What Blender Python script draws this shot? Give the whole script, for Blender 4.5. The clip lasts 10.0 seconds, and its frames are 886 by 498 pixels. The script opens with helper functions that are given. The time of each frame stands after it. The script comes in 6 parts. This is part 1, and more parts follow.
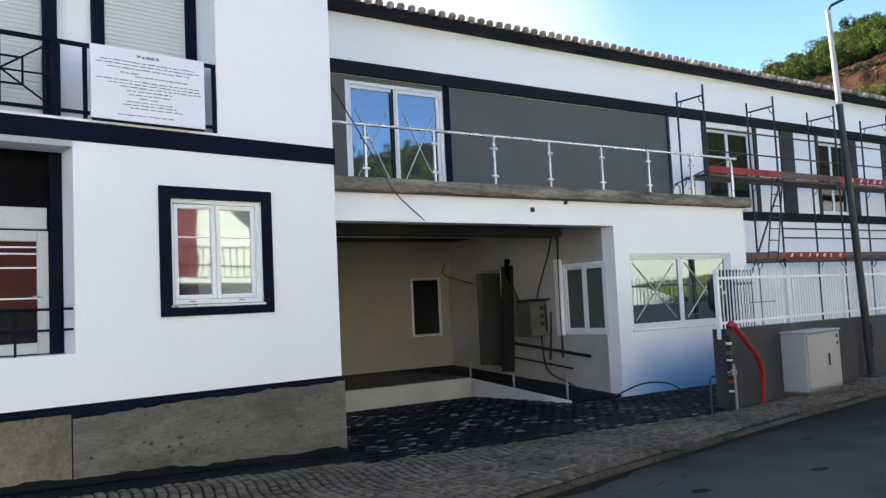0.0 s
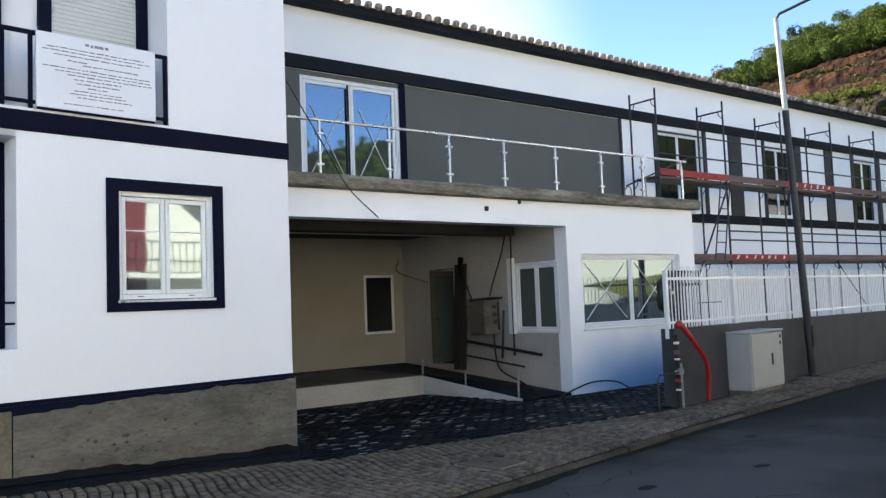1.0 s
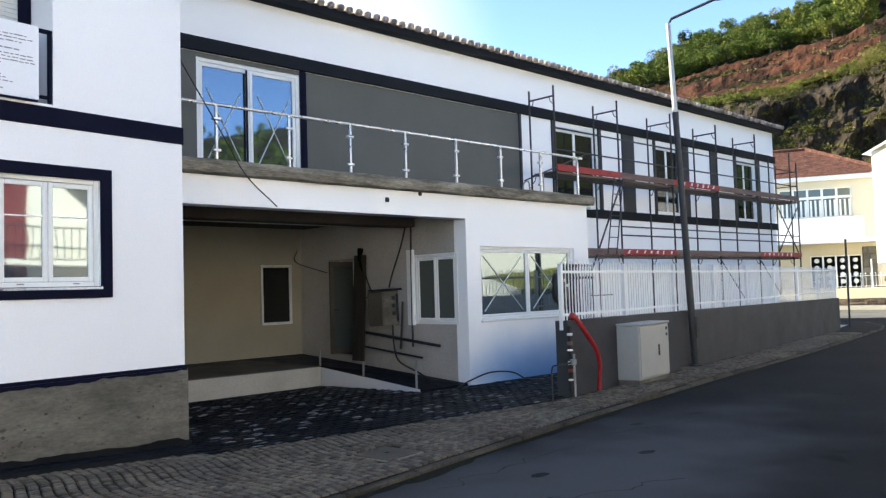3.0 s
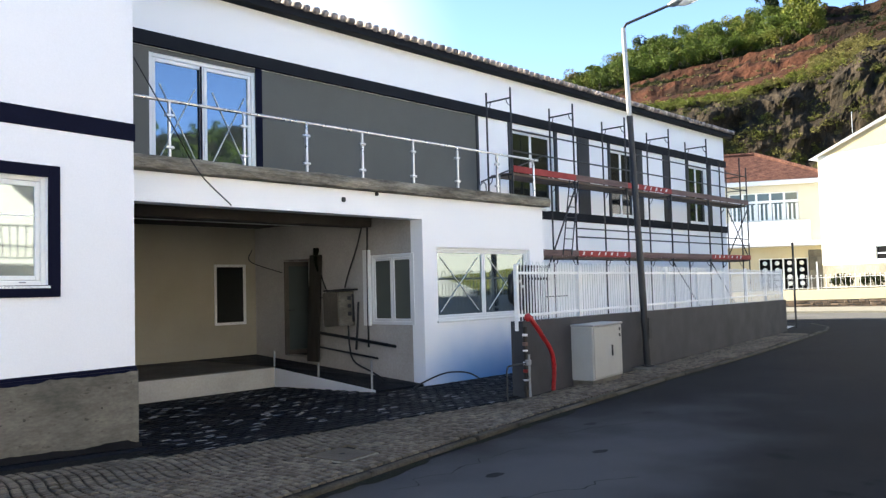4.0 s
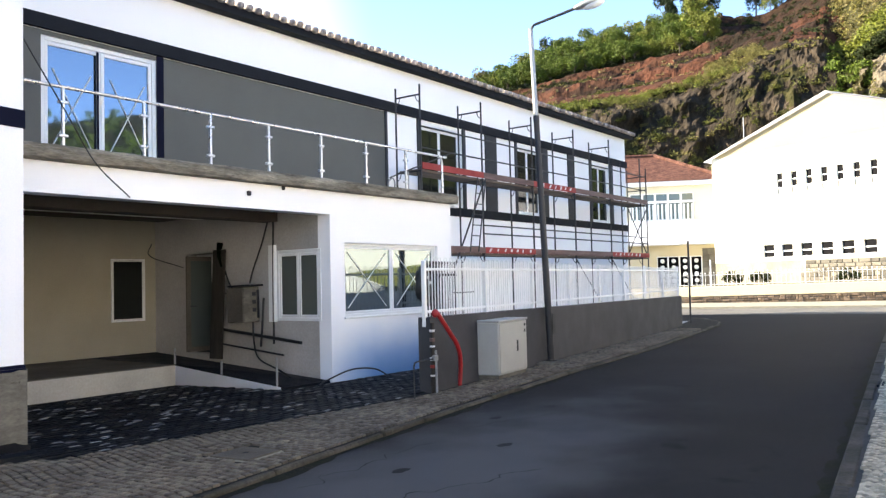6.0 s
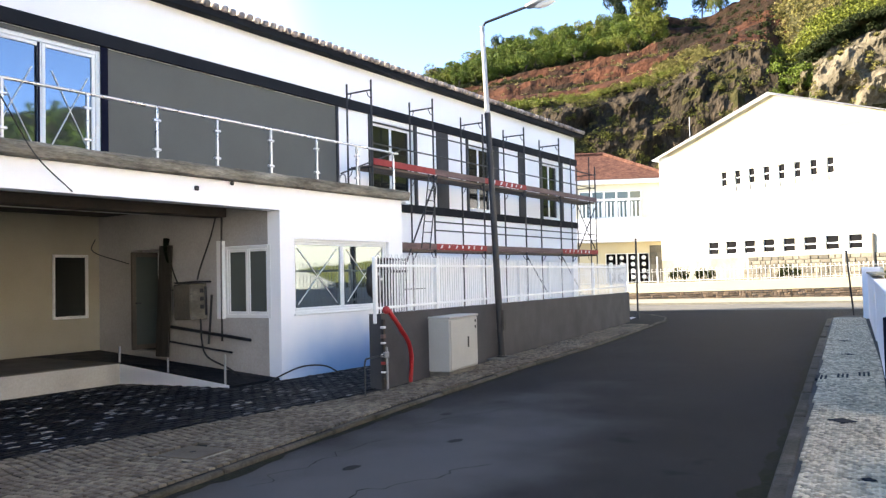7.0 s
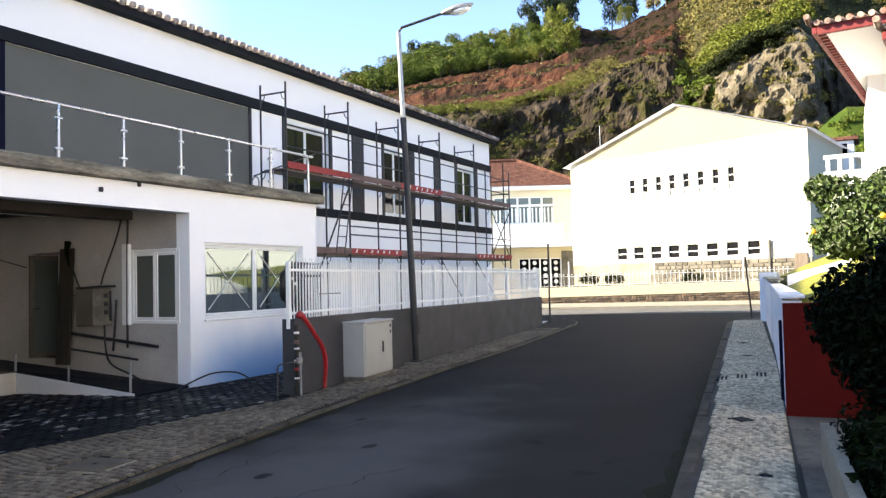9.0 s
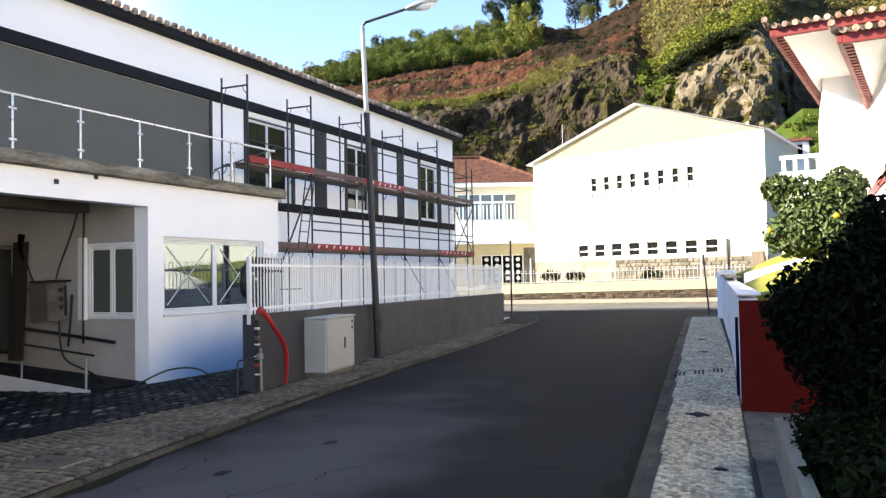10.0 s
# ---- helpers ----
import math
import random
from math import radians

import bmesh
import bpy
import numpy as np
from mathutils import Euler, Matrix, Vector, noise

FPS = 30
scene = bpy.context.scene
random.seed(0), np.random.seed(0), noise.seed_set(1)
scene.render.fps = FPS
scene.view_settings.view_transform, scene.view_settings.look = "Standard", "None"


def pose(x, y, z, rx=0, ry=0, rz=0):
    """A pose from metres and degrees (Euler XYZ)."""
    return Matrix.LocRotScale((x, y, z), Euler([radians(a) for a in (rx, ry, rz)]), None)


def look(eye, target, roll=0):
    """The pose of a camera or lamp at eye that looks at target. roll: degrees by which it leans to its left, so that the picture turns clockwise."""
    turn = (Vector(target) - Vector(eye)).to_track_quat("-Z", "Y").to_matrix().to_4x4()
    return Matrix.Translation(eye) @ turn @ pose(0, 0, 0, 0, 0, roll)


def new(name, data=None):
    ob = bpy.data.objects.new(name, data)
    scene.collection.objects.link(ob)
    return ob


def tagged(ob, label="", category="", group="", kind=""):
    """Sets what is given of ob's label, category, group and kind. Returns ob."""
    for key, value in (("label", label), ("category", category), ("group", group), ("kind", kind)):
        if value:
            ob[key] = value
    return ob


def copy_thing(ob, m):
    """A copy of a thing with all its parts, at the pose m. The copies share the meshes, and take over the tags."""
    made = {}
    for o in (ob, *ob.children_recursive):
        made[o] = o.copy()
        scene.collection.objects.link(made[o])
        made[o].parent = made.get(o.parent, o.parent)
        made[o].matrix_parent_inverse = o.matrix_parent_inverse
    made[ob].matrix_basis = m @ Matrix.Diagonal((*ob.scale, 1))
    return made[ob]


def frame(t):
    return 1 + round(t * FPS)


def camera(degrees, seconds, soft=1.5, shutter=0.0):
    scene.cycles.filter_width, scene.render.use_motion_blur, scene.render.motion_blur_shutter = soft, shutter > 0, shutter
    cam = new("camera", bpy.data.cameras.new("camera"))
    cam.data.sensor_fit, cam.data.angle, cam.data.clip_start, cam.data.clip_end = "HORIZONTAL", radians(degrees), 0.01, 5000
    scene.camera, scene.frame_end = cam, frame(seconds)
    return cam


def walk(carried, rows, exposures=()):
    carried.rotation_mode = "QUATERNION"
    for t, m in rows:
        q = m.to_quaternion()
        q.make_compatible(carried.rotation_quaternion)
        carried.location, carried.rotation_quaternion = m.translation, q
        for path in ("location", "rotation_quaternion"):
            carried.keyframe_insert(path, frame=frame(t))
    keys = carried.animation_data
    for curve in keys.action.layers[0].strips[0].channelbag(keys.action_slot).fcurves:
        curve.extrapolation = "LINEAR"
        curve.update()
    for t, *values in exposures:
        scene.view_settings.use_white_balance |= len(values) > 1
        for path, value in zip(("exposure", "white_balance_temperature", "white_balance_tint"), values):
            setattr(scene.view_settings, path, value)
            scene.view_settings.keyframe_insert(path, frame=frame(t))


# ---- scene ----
cam = camera(57.72, 10.0, soft=1.35)
PATH = [
    (0.0, pose(0, 0, 1.6, 94.04, 2.74, -33.21)),
    (0.5, pose(0, 0, 1.6, 93.90, 2.47, -34.84)),
    (1.0, pose(0, 0, 1.6, 93.74, 2.21, -36.55)),
    (1.5, pose(0, 0, 1.6, 93.45, 1.86, -38.30)),
    (2.0, pose(0, 0, 1.6, 93.16, 1.95, -40.36)),
    (2.5, pose(0, 0, 1.6, 92.96, 1.88, -42.08)),
    (4.0, pose(0, 0, 1.6, 92.82, 1.52, -46.83)),
    (4.5, pose(0, 0, 1.6, 92.75, 1.39, -48.22)),
    (5.0, pose(0, 0, 1.6, 92.65, 1.19, -49.71)),
    (5.5, pose(0, 0, 1.6, 92.60, 1.28, -51.56)),
    (7.0, pose(0, 0, 1.6, 92.04, 1.34, -56.87)),
    (7.5, pose(0, 0, 1.6, 92.26, 1.32, -58.57)),
    (8.0, pose(0, 0, 1.6, 92.31, 1.27, -60.23)),
    (8.5, pose(0, 0, 1.6, 92.30, 1.34, -62.08)),
    (9.0, pose(0, 0, 1.6, 92.23, 1.32, -62.91)),
    (9.5, pose(0, 0, 1.6, 92.09, 1.07, -64.12)),
    (10.0, pose(0, 0, 1.6, 91.90, 1.02, -65.58)),
]
walk(cam, PATH, exposures=[(0.0, 2.16, 7250, 4), (2.5, 2.24, 7300, 5), (5.0, 2.55, 7400, 8), (7.0, 2.8, 7750, 10), (7.7, 2.76, 7750, 10), (8.6, 2.58, 7800, 10), (10.0, 2.5, 7850, 10)])

# ---- light: low sun behind the long building, the street lies in its shade ----
SUN_TO = Vector((-0.42, 0.77, 0.39)).normalized()
world = bpy.data.worlds.new("sky")
scene.world = world
world.use_nodes = True
wn, wl = world.node_tree.nodes, world.node_tree.links
sky = wn.new("ShaderNodeTexSky")
sky.sky_type = "NISHITA"
sky.sun_disc = False
sky.sun_elevation = math.asin(SUN_TO.z)
sky.sun_rotation = math.atan2(SUN_TO.x, SUN_TO.y)
sky.air_density, sky.dust_density, sky.ozone_density = 0.52, 0.0, 3.2
# a bank of thin bright cloud behind the roof, the rest of the sky clear
coord = wn.new("ShaderNodeTexCoord")
cmap = wn.new("ShaderNodeMapping")
cmap.inputs["Location"].default_value, cmap.inputs["Scale"].default_value = (1.9, 0.7, 0.3), (1.0, 1.0, 2.2)
wl.new(coord.outputs["Generated"], cmap.inputs["Vector"])
cloud = wn.new("ShaderNodeTexNoise")
cloud.inputs["Scale"].default_value, cloud.inputs["Detail"].default_value, cloud.inputs["Roughness"].default_value = 1.9, 7.0, 0.55
wl.new(cmap.outputs[0], cloud.inputs["Vector"])
thick = wn.new("ShaderNodeMapRange")
thick.interpolation_type = "SMOOTHSTEP"
for i, v in enumerate((0.25, 0.6, 0.0, 0.9)):
    thick.inputs[i + 1].default_value = v
wl.new(cloud.outputs["Fac"], thick.inputs[0])
bank = wn.new("ShaderNodeVectorMath")
bank.operation = "DOT_PRODUCT"
bank.inputs[1].default_value = Vector((math.sin(radians(27)), math.cos(radians(27)), 0.26)).normalized()
wl.new(coord.outputs["Generated"], bank.inputs[0])
near = wn.new("ShaderNodeMapRange")
near.interpolation_type = "SMOOTHSTEP"
for i, v in enumerate((0.93, 0.995, 0.0, 1.0)):
    near.inputs[i + 1].default_value = v
wl.new(bank.outputs["Value"], near.inputs[0])
cover = wn.new("ShaderNodeMath")
cover.operation = "MULTIPLY"
wl.new(near.outputs[0], cover.inputs[0])
wl.new(thick.outputs[0], cover.inputs[1])
cmix = wn.new("ShaderNodeMix")
cmix.data_type = "RGBA"
wl.new(cover.outputs[0], cmix.inputs["Factor"])
wl.new(sky.outputs[0], cmix.inputs["A"])
cmix.inputs["B"].default_value = (2.5, 2.55, 2.6, 1)
wl.new(cmix.outputs["Result"], wn["Background"].inputs[0])
wn["Background"].inputs[1].default_value = 0.13
sun = new("sun", bpy.data.lights.new("sun", "SUN"))
sun.data.energy, sun.data.angle, sun.data.color = 4.2, radians(0.5), (1.0, 0.94, 0.84)
sun.matrix_world = look(SUN_TO * 60, (0, 0, 0))


# ---- materials ----
def mat(name, base, rough=0.7, vary=0.15, scale=3.0, fine=40.0, bump=0.15, metal=0.0, tint=None, spots=0.0, piece=0.0, spec=0.5, stretch=(1, 1, 1), depth=0.01):
    m = bpy.data.materials.new(name)
    m.use_nodes = True
    n, l = m.node_tree.nodes, m.node_tree.links
    b = n["Principled BSDF"]
    b.inputs["Metallic"].default_value = metal
    b.inputs["Specular IOR Level"].default_value = spec
    geo = n.new("ShaderNodeNewGeometry")
    mp = n.new("ShaderNodeMapping")
    mp.inputs["Scale"].default_value = stretch
    l.new(geo.outputs["Position"], mp.inputs["Vector"])

    def noise_node(s, detail=4.0):
        t = n.new("ShaderNodeTexNoise")
        t.inputs["Scale"].default_value, t.inputs["Detail"].default_value, t.inputs["Roughness"].default_value = s, detail, 0.6
        l.new(mp.outputs[0], t.inputs["Vector"])
        return t
    big, small = noise_node(scale), noise_node(fine)

    def mix(fac, a, c, kind="MIX"):
        x = n.new("ShaderNodeMix")
        x.data_type, x.blend_type = "RGBA", kind
        for sock, v in ((x.inputs["Factor"], fac), (x.inputs["A"], a), (x.inputs["B"], c)):
            if isinstance(v, bpy.types.NodeSocket):
                l.new(v, sock)
            else:
                sock.default_value = v
        return x.outputs["Result"]

    def ramp(src, lo, hi, a=0.0, c=1.0):
        r = n.new("ShaderNodeMapRange")
        l.new(src, r.inputs[0])
        for i, v in enumerate((lo, hi, a, c)):
            r.inputs[i + 1].default_value = v
        return r.outputs[0]
    other = tint or tuple(max(0.0, c * (1 - 2.2 * vary)) for c in base)
    col = mix(ramp(big.outputs["Fac"], 0.35, 0.68), (*base, 1), (*other, 1)) if tint else mix(ramp(big.outputs["Fac"], 0.35, 0.72, 0, 0.6), (*base, 1), (*other, 1))
    grain = ramp(small.outputs["Fac"], 0.3, 0.7, 1 - vary, 1 + vary * 0.6)
    g = n.new("ShaderNodeCombineColor")
    for i in range(3):
        l.new(grain, g.inputs[i])
    col = mix(1.0, col, g.outputs[0], "MULTIPLY")
    if spots:
        sp = noise_node(scale * 4.3, 6.0)
        col = mix(ramp(sp.outputs["Fac"], 0.62, 0.7, 0, spots), col, (base[0] * 0.25, base[1] * 0.25, base[2] * 0.25, 1))
    if piece:
        rnd = n.new("ShaderNodeMath")
        rnd.operation = "FRACT"
        add = n.new("ShaderNodeMath")
        add.operation = "ADD"
        oi = n.new("ShaderNodeObjectInfo")
        l.new(oi.outputs["Random"], add.inputs[0])
        l.new(geo.outputs["Random Per Island"], add.inputs[1])
        l.new(add.outputs[0], rnd.inputs[0])
        v = ramp(rnd.outputs[0], 0, 1, 1 - piece, 1 + piece)
        g2 = n.new("ShaderNodeCombineColor")
        for i in range(3):
            l.new(v, g2.inputs[i])
        col = mix(1.0, col, g2.outputs[0], "MULTIPLY")
    l.new(col, b.inputs["Base Color"])
    l.new(ramp(big.outputs["Fac"], 0.2, 0.8, max(0.02, rough - 0.12), min(1, rough + 0.12)), b.inputs["Roughness"])
    if bump:
        bp = n.new("ShaderNodeBump")
        bp.inputs["Strength"].default_value, bp.inputs["Distance"].default_value = bump, depth
        l.new(small.outputs["Fac"], bp.inputs["Height"])
        l.new(bp.outputs[0], b.inputs["Normal"])
    return m


M = {
    "plaster_fresh": mat("fresh_white_plaster", (0.92, 0.915, 0.91), 0.8, 0.02, 0.5, 60, 0.12),
    "plaster": mat("white_plaster", (0.82, 0.82, 0.84), 0.8, 0.03, 0.5, 60, 0.12),
    "navy": mat("navy_paint", (0.005, 0.0062, 0.019), 0.6, 0.15, 2, 50, 0.1, spec=0.06),
    "grey_paint": mat("dark_grey_paint", (0.118, 0.12, 0.11), 0.75, 0.06, 0.8, 60, 0.12, spec=0.2),
    "slate_paint": mat("slate_paint", (0.016, 0.018, 0.023), 0.75, 0.1, 1.2, 60, 0.1, spec=0.08),
    "concrete": mat("raw_concrete", (0.165, 0.15, 0.124), 0.9, 0.22, 1.7, 16, 0.7, spots=0.8, spec=0.2, tint=(0.088, 0.084, 0.07), stretch=(1, 1, 2.6)),
    # hedge leaves darker than foliage is: their shade is in the colour
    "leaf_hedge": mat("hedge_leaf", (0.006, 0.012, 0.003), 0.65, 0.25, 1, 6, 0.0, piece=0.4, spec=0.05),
    "soil_dark": mat("dark_brown_earth", (0.03, 0.0145, 0.0085), 0.95, 0.3, 0.3, 2.0, 1.0, tint=(0.012, 0.0095, 0.005), spec=0.1, depth=0.4),
    "tile_end": mat("pale_tile_end", (0.38, 0.31, 0.27), 0.8, 0.3, 4, 30, 0.2, piece=0.5),
    "leaf_moss": mat("mossy_leaf", (0.075, 0.078, 0.013), 0.65, 0.3, 0.4, 6, 0.0, piece=0.55, spec=0.15),
    "concrete_light": mat("pale_concrete", (0.26, 0.24, 0.185), 0.9, 0.18, 2.5, 45, 0.4, spots=0.2),
    "concrete_mossy": mat("mossy_concrete", (0.22, 0.195, 0.135), 0.9, 0.25, 2.2, 30, 0.5, spots=0.6, spec=0.2, tint=(0.115, 0.105, 0.07)),
    "slab": mat("formwork_concrete", (0.31, 0.28, 0.22), 0.9, 0.35, 1.6, 14, 0.8, spots=0.7, spec=0.2, tint=(0.085, 0.075, 0.058), stretch=(0.9, 1, 5)),
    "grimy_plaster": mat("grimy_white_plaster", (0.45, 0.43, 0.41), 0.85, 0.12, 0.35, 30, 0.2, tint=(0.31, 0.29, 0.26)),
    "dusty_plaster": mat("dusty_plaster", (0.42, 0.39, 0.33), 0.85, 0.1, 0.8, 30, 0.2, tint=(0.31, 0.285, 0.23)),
    "tar": mat("black_tar_paint", (0.004, 0.0045, 0.007), 0.6, 0.3, 2, 40, 0.3, spec=0.15),
    "pilaster": mat("grey_strip_paint", (0.045, 0.048, 0.052), 0.7, 0.1, 1.2, 60, 0.1, spec=0.2),
    "stone_grey": mat("grey_stone_block", (0.13, 0.12, 0.10), 0.9, 0.25, 1.5, 20, 0.4, piece=0.35),
    "asphalt": mat("asphalt", (0.0195, 0.0193, 0.0198), 0.85, 0.35, 0.5, 90, 0.7, tint=(0.035, 0.0345, 0.0345), spots=0.45, spec=0.05),
    # the road's asphalt again, with sunlight put into its paler colour
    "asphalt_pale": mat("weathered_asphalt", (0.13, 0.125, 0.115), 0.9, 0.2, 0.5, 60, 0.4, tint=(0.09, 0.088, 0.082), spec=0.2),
    "earth": mat("earth", (0.03, 0.026, 0.018), 0.95, 0.25, 0.5, 8, 0.4),
    "silt": mat("gutter_silt", (0.012, 0.011, 0.009), 0.9, 0.4, 3, 30, 0.6, spec=0.1, tint=(0.02, 0.021, 0.01)),
    "kerb": mat("kerb_stone", (0.085, 0.074, 0.06), 0.85, 0.3, 1.8, 30, 0.6, piece=0.25, spec=0.15, tint=(0.04, 0.038, 0.028), spots=0.4),
    "cobble": mat("grey_cobble", (0.145, 0.12, 0.088), 0.7, 0.3, 1.1, 70, 0.4, piece=0.42, spec=0.2, tint=(0.085, 0.071, 0.053)),
    "grout": mat("sand_joint", (0.01, 0.009, 0.007), 0.95, 0.2, 4, 60, 0.4, spec=0.2),
    "lime_cobble": mat("limestone_cobble", (0.56, 0.46, 0.32), 0.7, 0.18, 1.2, 70, 0.3, piece=0.5, tint=(0.41, 0.335, 0.23)),
    "lime_grout": mat("limestone_joint", (0.05, 0.046, 0.038), 0.95, 0.2, 4, 60, 0.3),
    "basalt": mat("basalt_sett", (0.006, 0.0065, 0.0085), 0.62, 0.25, 3, 60, 0.4, piece=0.5, spec=0.15),
    "basalt_pale": mat("cement_smeared_sett", (0.12, 0.124, 0.128), 0.7, 0.3, 5, 60, 0.4, piece=0.6),
    "basalt_joint": mat("basalt_joint", (0.008, 0.008, 0.009), 0.85, 0.3, 2, 40, 0.4, spec=0.2),
    "tan": mat("tan_plaster", (0.36, 0.33, 0.25), 0.85, 0.1, 0.7, 50, 0.2),
    "grime_dark": mat("dark_splash", (0.075, 0.069, 0.058), 0.9, 0.3, 6, 40, 0.2, spec=0.2),
    "grime": mat("grimy_concrete", (0.12, 0.105, 0.085), 0.9, 0.25, 1.4, 40, 0.4, spec=0.2),
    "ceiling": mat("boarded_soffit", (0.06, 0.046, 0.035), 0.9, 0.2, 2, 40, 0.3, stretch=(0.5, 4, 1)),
    "frame": mat("white_pvc", (0.78, 0.79, 0.78), 0.35, 0.03, 1, 30, 0.02),
    # white PVC turned grey, the entrance recess's shade held in its colour
    "dusty_frame": mat("grey_shaded_pvc", (0.5, 0.5, 0.49), 0.45, 0.06, 2, 30, 0.03),
    "shutter": mat("shutter_plastic", (0.55, 0.56, 0.53), 0.5, 0.05, 2, 30, 0.05),
    "steel": mat("galvanised_steel", (0.30, 0.31, 0.32), 0.45, 0.15, 6, 60, 0.1, metal=0.7),
    "scaffold": mat("weathered_scaffold_tube", (0.04, 0.042, 0.044), 0.55, 0.25, 5, 60, 0.15, metal=0.4),
    "inox": mat("brushed_steel", (0.55, 0.56, 0.57), 0.3, 0.06, 8, 90, 0.05, metal=0.9),
    "white_metal": mat("white_painted_metal", (0.80, 0.81, 0.80), 0.4, 0.04, 3, 50, 0.05),
    "cabinet": mat("cabinet_grp", (0.36, 0.36, 0.335), 0.5, 0.08, 1.5, 60, 0.1),
    "dark_metal": mat("dark_metal", (0.02, 0.021, 0.024), 0.5, 0.15, 4, 50, 0.1, metal=0.3),
    "lamp_grey": mat("grey_lamp_pole", (0.035, 0.036, 0.039), 0.55, 0.15, 3, 50, 0.1, metal=0.4),
    "lamp_pale": mat("pale_lamp_pole", (0.38, 0.38, 0.37), 0.4, 0.1, 3, 50, 0.1, metal=0.5),
    "red": mat("red_hose", (0.36, 0.012, 0.016), 0.4, 0.12, 5, 40, 0.1),
    "red_board": mat("red_white_board", (0.34, 0.025, 0.022), 0.65, 0.2, 4, 40, 0.1),
    "board": mat("scaffold_board", (0.16, 0.125, 0.1), 0.85, 0.25, 3, 40, 0.3, stretch=(0.4, 3, 3)),
    "brown_board": mat("brown_toe_board", (0.19, 0.115, 0.1), 0.8, 0.3, 2.5, 40, 0.2, stretch=(0.4, 3, 3), tint=(0.1, 0.06, 0.052)),
    "paint_white": mat("white_stripe_paint", (0.75, 0.72, 0.70), 0.6, 0.1, 5, 40, 0.05),
    "sign": mat("sign_board", (0.74, 0.76, 0.80), 0.5, 0.03, 1, 40, 0.02),
    "ink": mat("printed_ink", (0.22, 0.22, 0.26), 0.6, 0.05, 3, 40, 0.0),
    "tile": mat("clay_roof_tile", (0.1, 0.036, 0.024), 0.8, 0.25, 1.5, 30, 0.3, piece=0.3),
    "tile_dark": mat("dark_roof_tile", (0.26, 0.21, 0.18), 0.8, 0.25, 1.5, 30, 0.3, piece=0.3),
    "tile_pale": mat("weathered_pale_tile", (0.2, 0.1, 0.07), 0.8, 0.35, 6.0, 30, 0.3, piece=0.4, tint=(0.36, 0.3, 0.25)),
    "cream": mat("cream_wall", (0.66, 0.62, 0.5), 0.85, 0.05, 0.3, 20, 0.1),
    "yellow": mat("yellow_wall", (0.6, 0.52, 0.35), 0.85, 0.06, 0.4, 20, 0.1),
    "stone": mat("rubble_stone", (0.15, 0.105, 0.07), 0.9, 0.25, 1.5, 20, 0.5, piece=0.5),
    "base_block": mat("beige_stone_block", (0.13, 0.115, 0.088), 0.9, 0.25, 1.5, 20, 0.4, piece=0.45),
    "base_plaster": mat("stained_beige_plaster", (0.24, 0.215, 0.17), 0.9, 0.25, 0.7, 8, 0.2, tint=(0.13, 0.12, 0.09), spots=0.3),
    "mortar": mat("stone_joint", (0.13, 0.115, 0.092), 0.95, 0.15, 2, 20, 0.3),
    "red_wall": mat("oxide_red_wall", (0.12, 0.007, 0.004), 0.7, 0.12, 1.0, 50, 0.15, spec=0.1),
    "red_trim": mat("red_trim", (0.14, 0.005, 0.005), 0.6, 0.1, 3, 40, 0.05),
    # cliff rock in two tones: shade coloured into this one, sunlight into rock_pale
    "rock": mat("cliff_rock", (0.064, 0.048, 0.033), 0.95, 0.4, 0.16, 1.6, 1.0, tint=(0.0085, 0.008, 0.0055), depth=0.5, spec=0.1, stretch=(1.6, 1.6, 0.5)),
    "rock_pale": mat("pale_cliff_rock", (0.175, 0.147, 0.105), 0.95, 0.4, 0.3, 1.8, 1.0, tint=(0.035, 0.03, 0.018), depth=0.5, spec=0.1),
    "soil": mat("red_earth", (0.08, 0.03, 0.016), 0.95, 0.3, 0.25, 1.6, 1.0, tint=(0.026, 0.014, 0.008), depth=0.4, spec=0.1),
    "scrub": mat("scrub_ground", (0.05, 0.042, 0.016), 0.95, 0.35, 0.3, 2.0, 1.0, tint=(0.018, 0.02, 0.007), depth=0.4, spec=0.1),
    "leaf": mat("green_leaf", (0.085, 0.12, 0.012), 0.6, 0.25, 0.5, 6, 0.0, piece=0.55, spec=0.2),
    "leaf_yellow": mat("yellow_green_leaf", (0.125, 0.14, 0.016), 0.6, 0.25, 0.5, 6, 0.0, piece=0.45, spec=0.2),
    "leaf_olive": mat("olive_leaf", (0.155, 0.135, 0.036), 0.65, 0.3, 0.4, 6, 0.0, piece=0.5, spec=0.2),
    "leaf_dry": mat("dry_leaf", (0.2, 0.16, 0.06), 0.7, 0.25, 0.5, 6, 0.0, piece=0.4, spec=0.3),
    "leaf_pine": mat("pine_leaf", (0.022, 0.036, 0.014), 0.6, 0.25, 0.5, 6, 0.0, piece=0.5, spec=0.1),
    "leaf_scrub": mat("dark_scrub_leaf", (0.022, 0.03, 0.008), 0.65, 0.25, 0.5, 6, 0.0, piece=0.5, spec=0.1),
    # near-black leaf tone that includes the deep shade on the driveway bush
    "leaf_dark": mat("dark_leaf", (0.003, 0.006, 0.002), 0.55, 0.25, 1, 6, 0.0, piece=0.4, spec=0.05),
    "leaf_gloss": mat("glossy_leaf", (0.038, 0.068, 0.01), 0.55, 0.2, 2, 10, 0.0, piece=0.45),
    "lawn": mat("lime_lawn", (0.13, 0.17, 0.012), 0.9, 0.35, 2.5, 14, 1.0, tint=(0.2, 0.175, 0.025), depth=0.05),
    "bark": mat("bark", (0.11, 0.085, 0.06), 0.95, 0.25, 4, 30, 0.5, stretch=(3, 3, 0.6)),
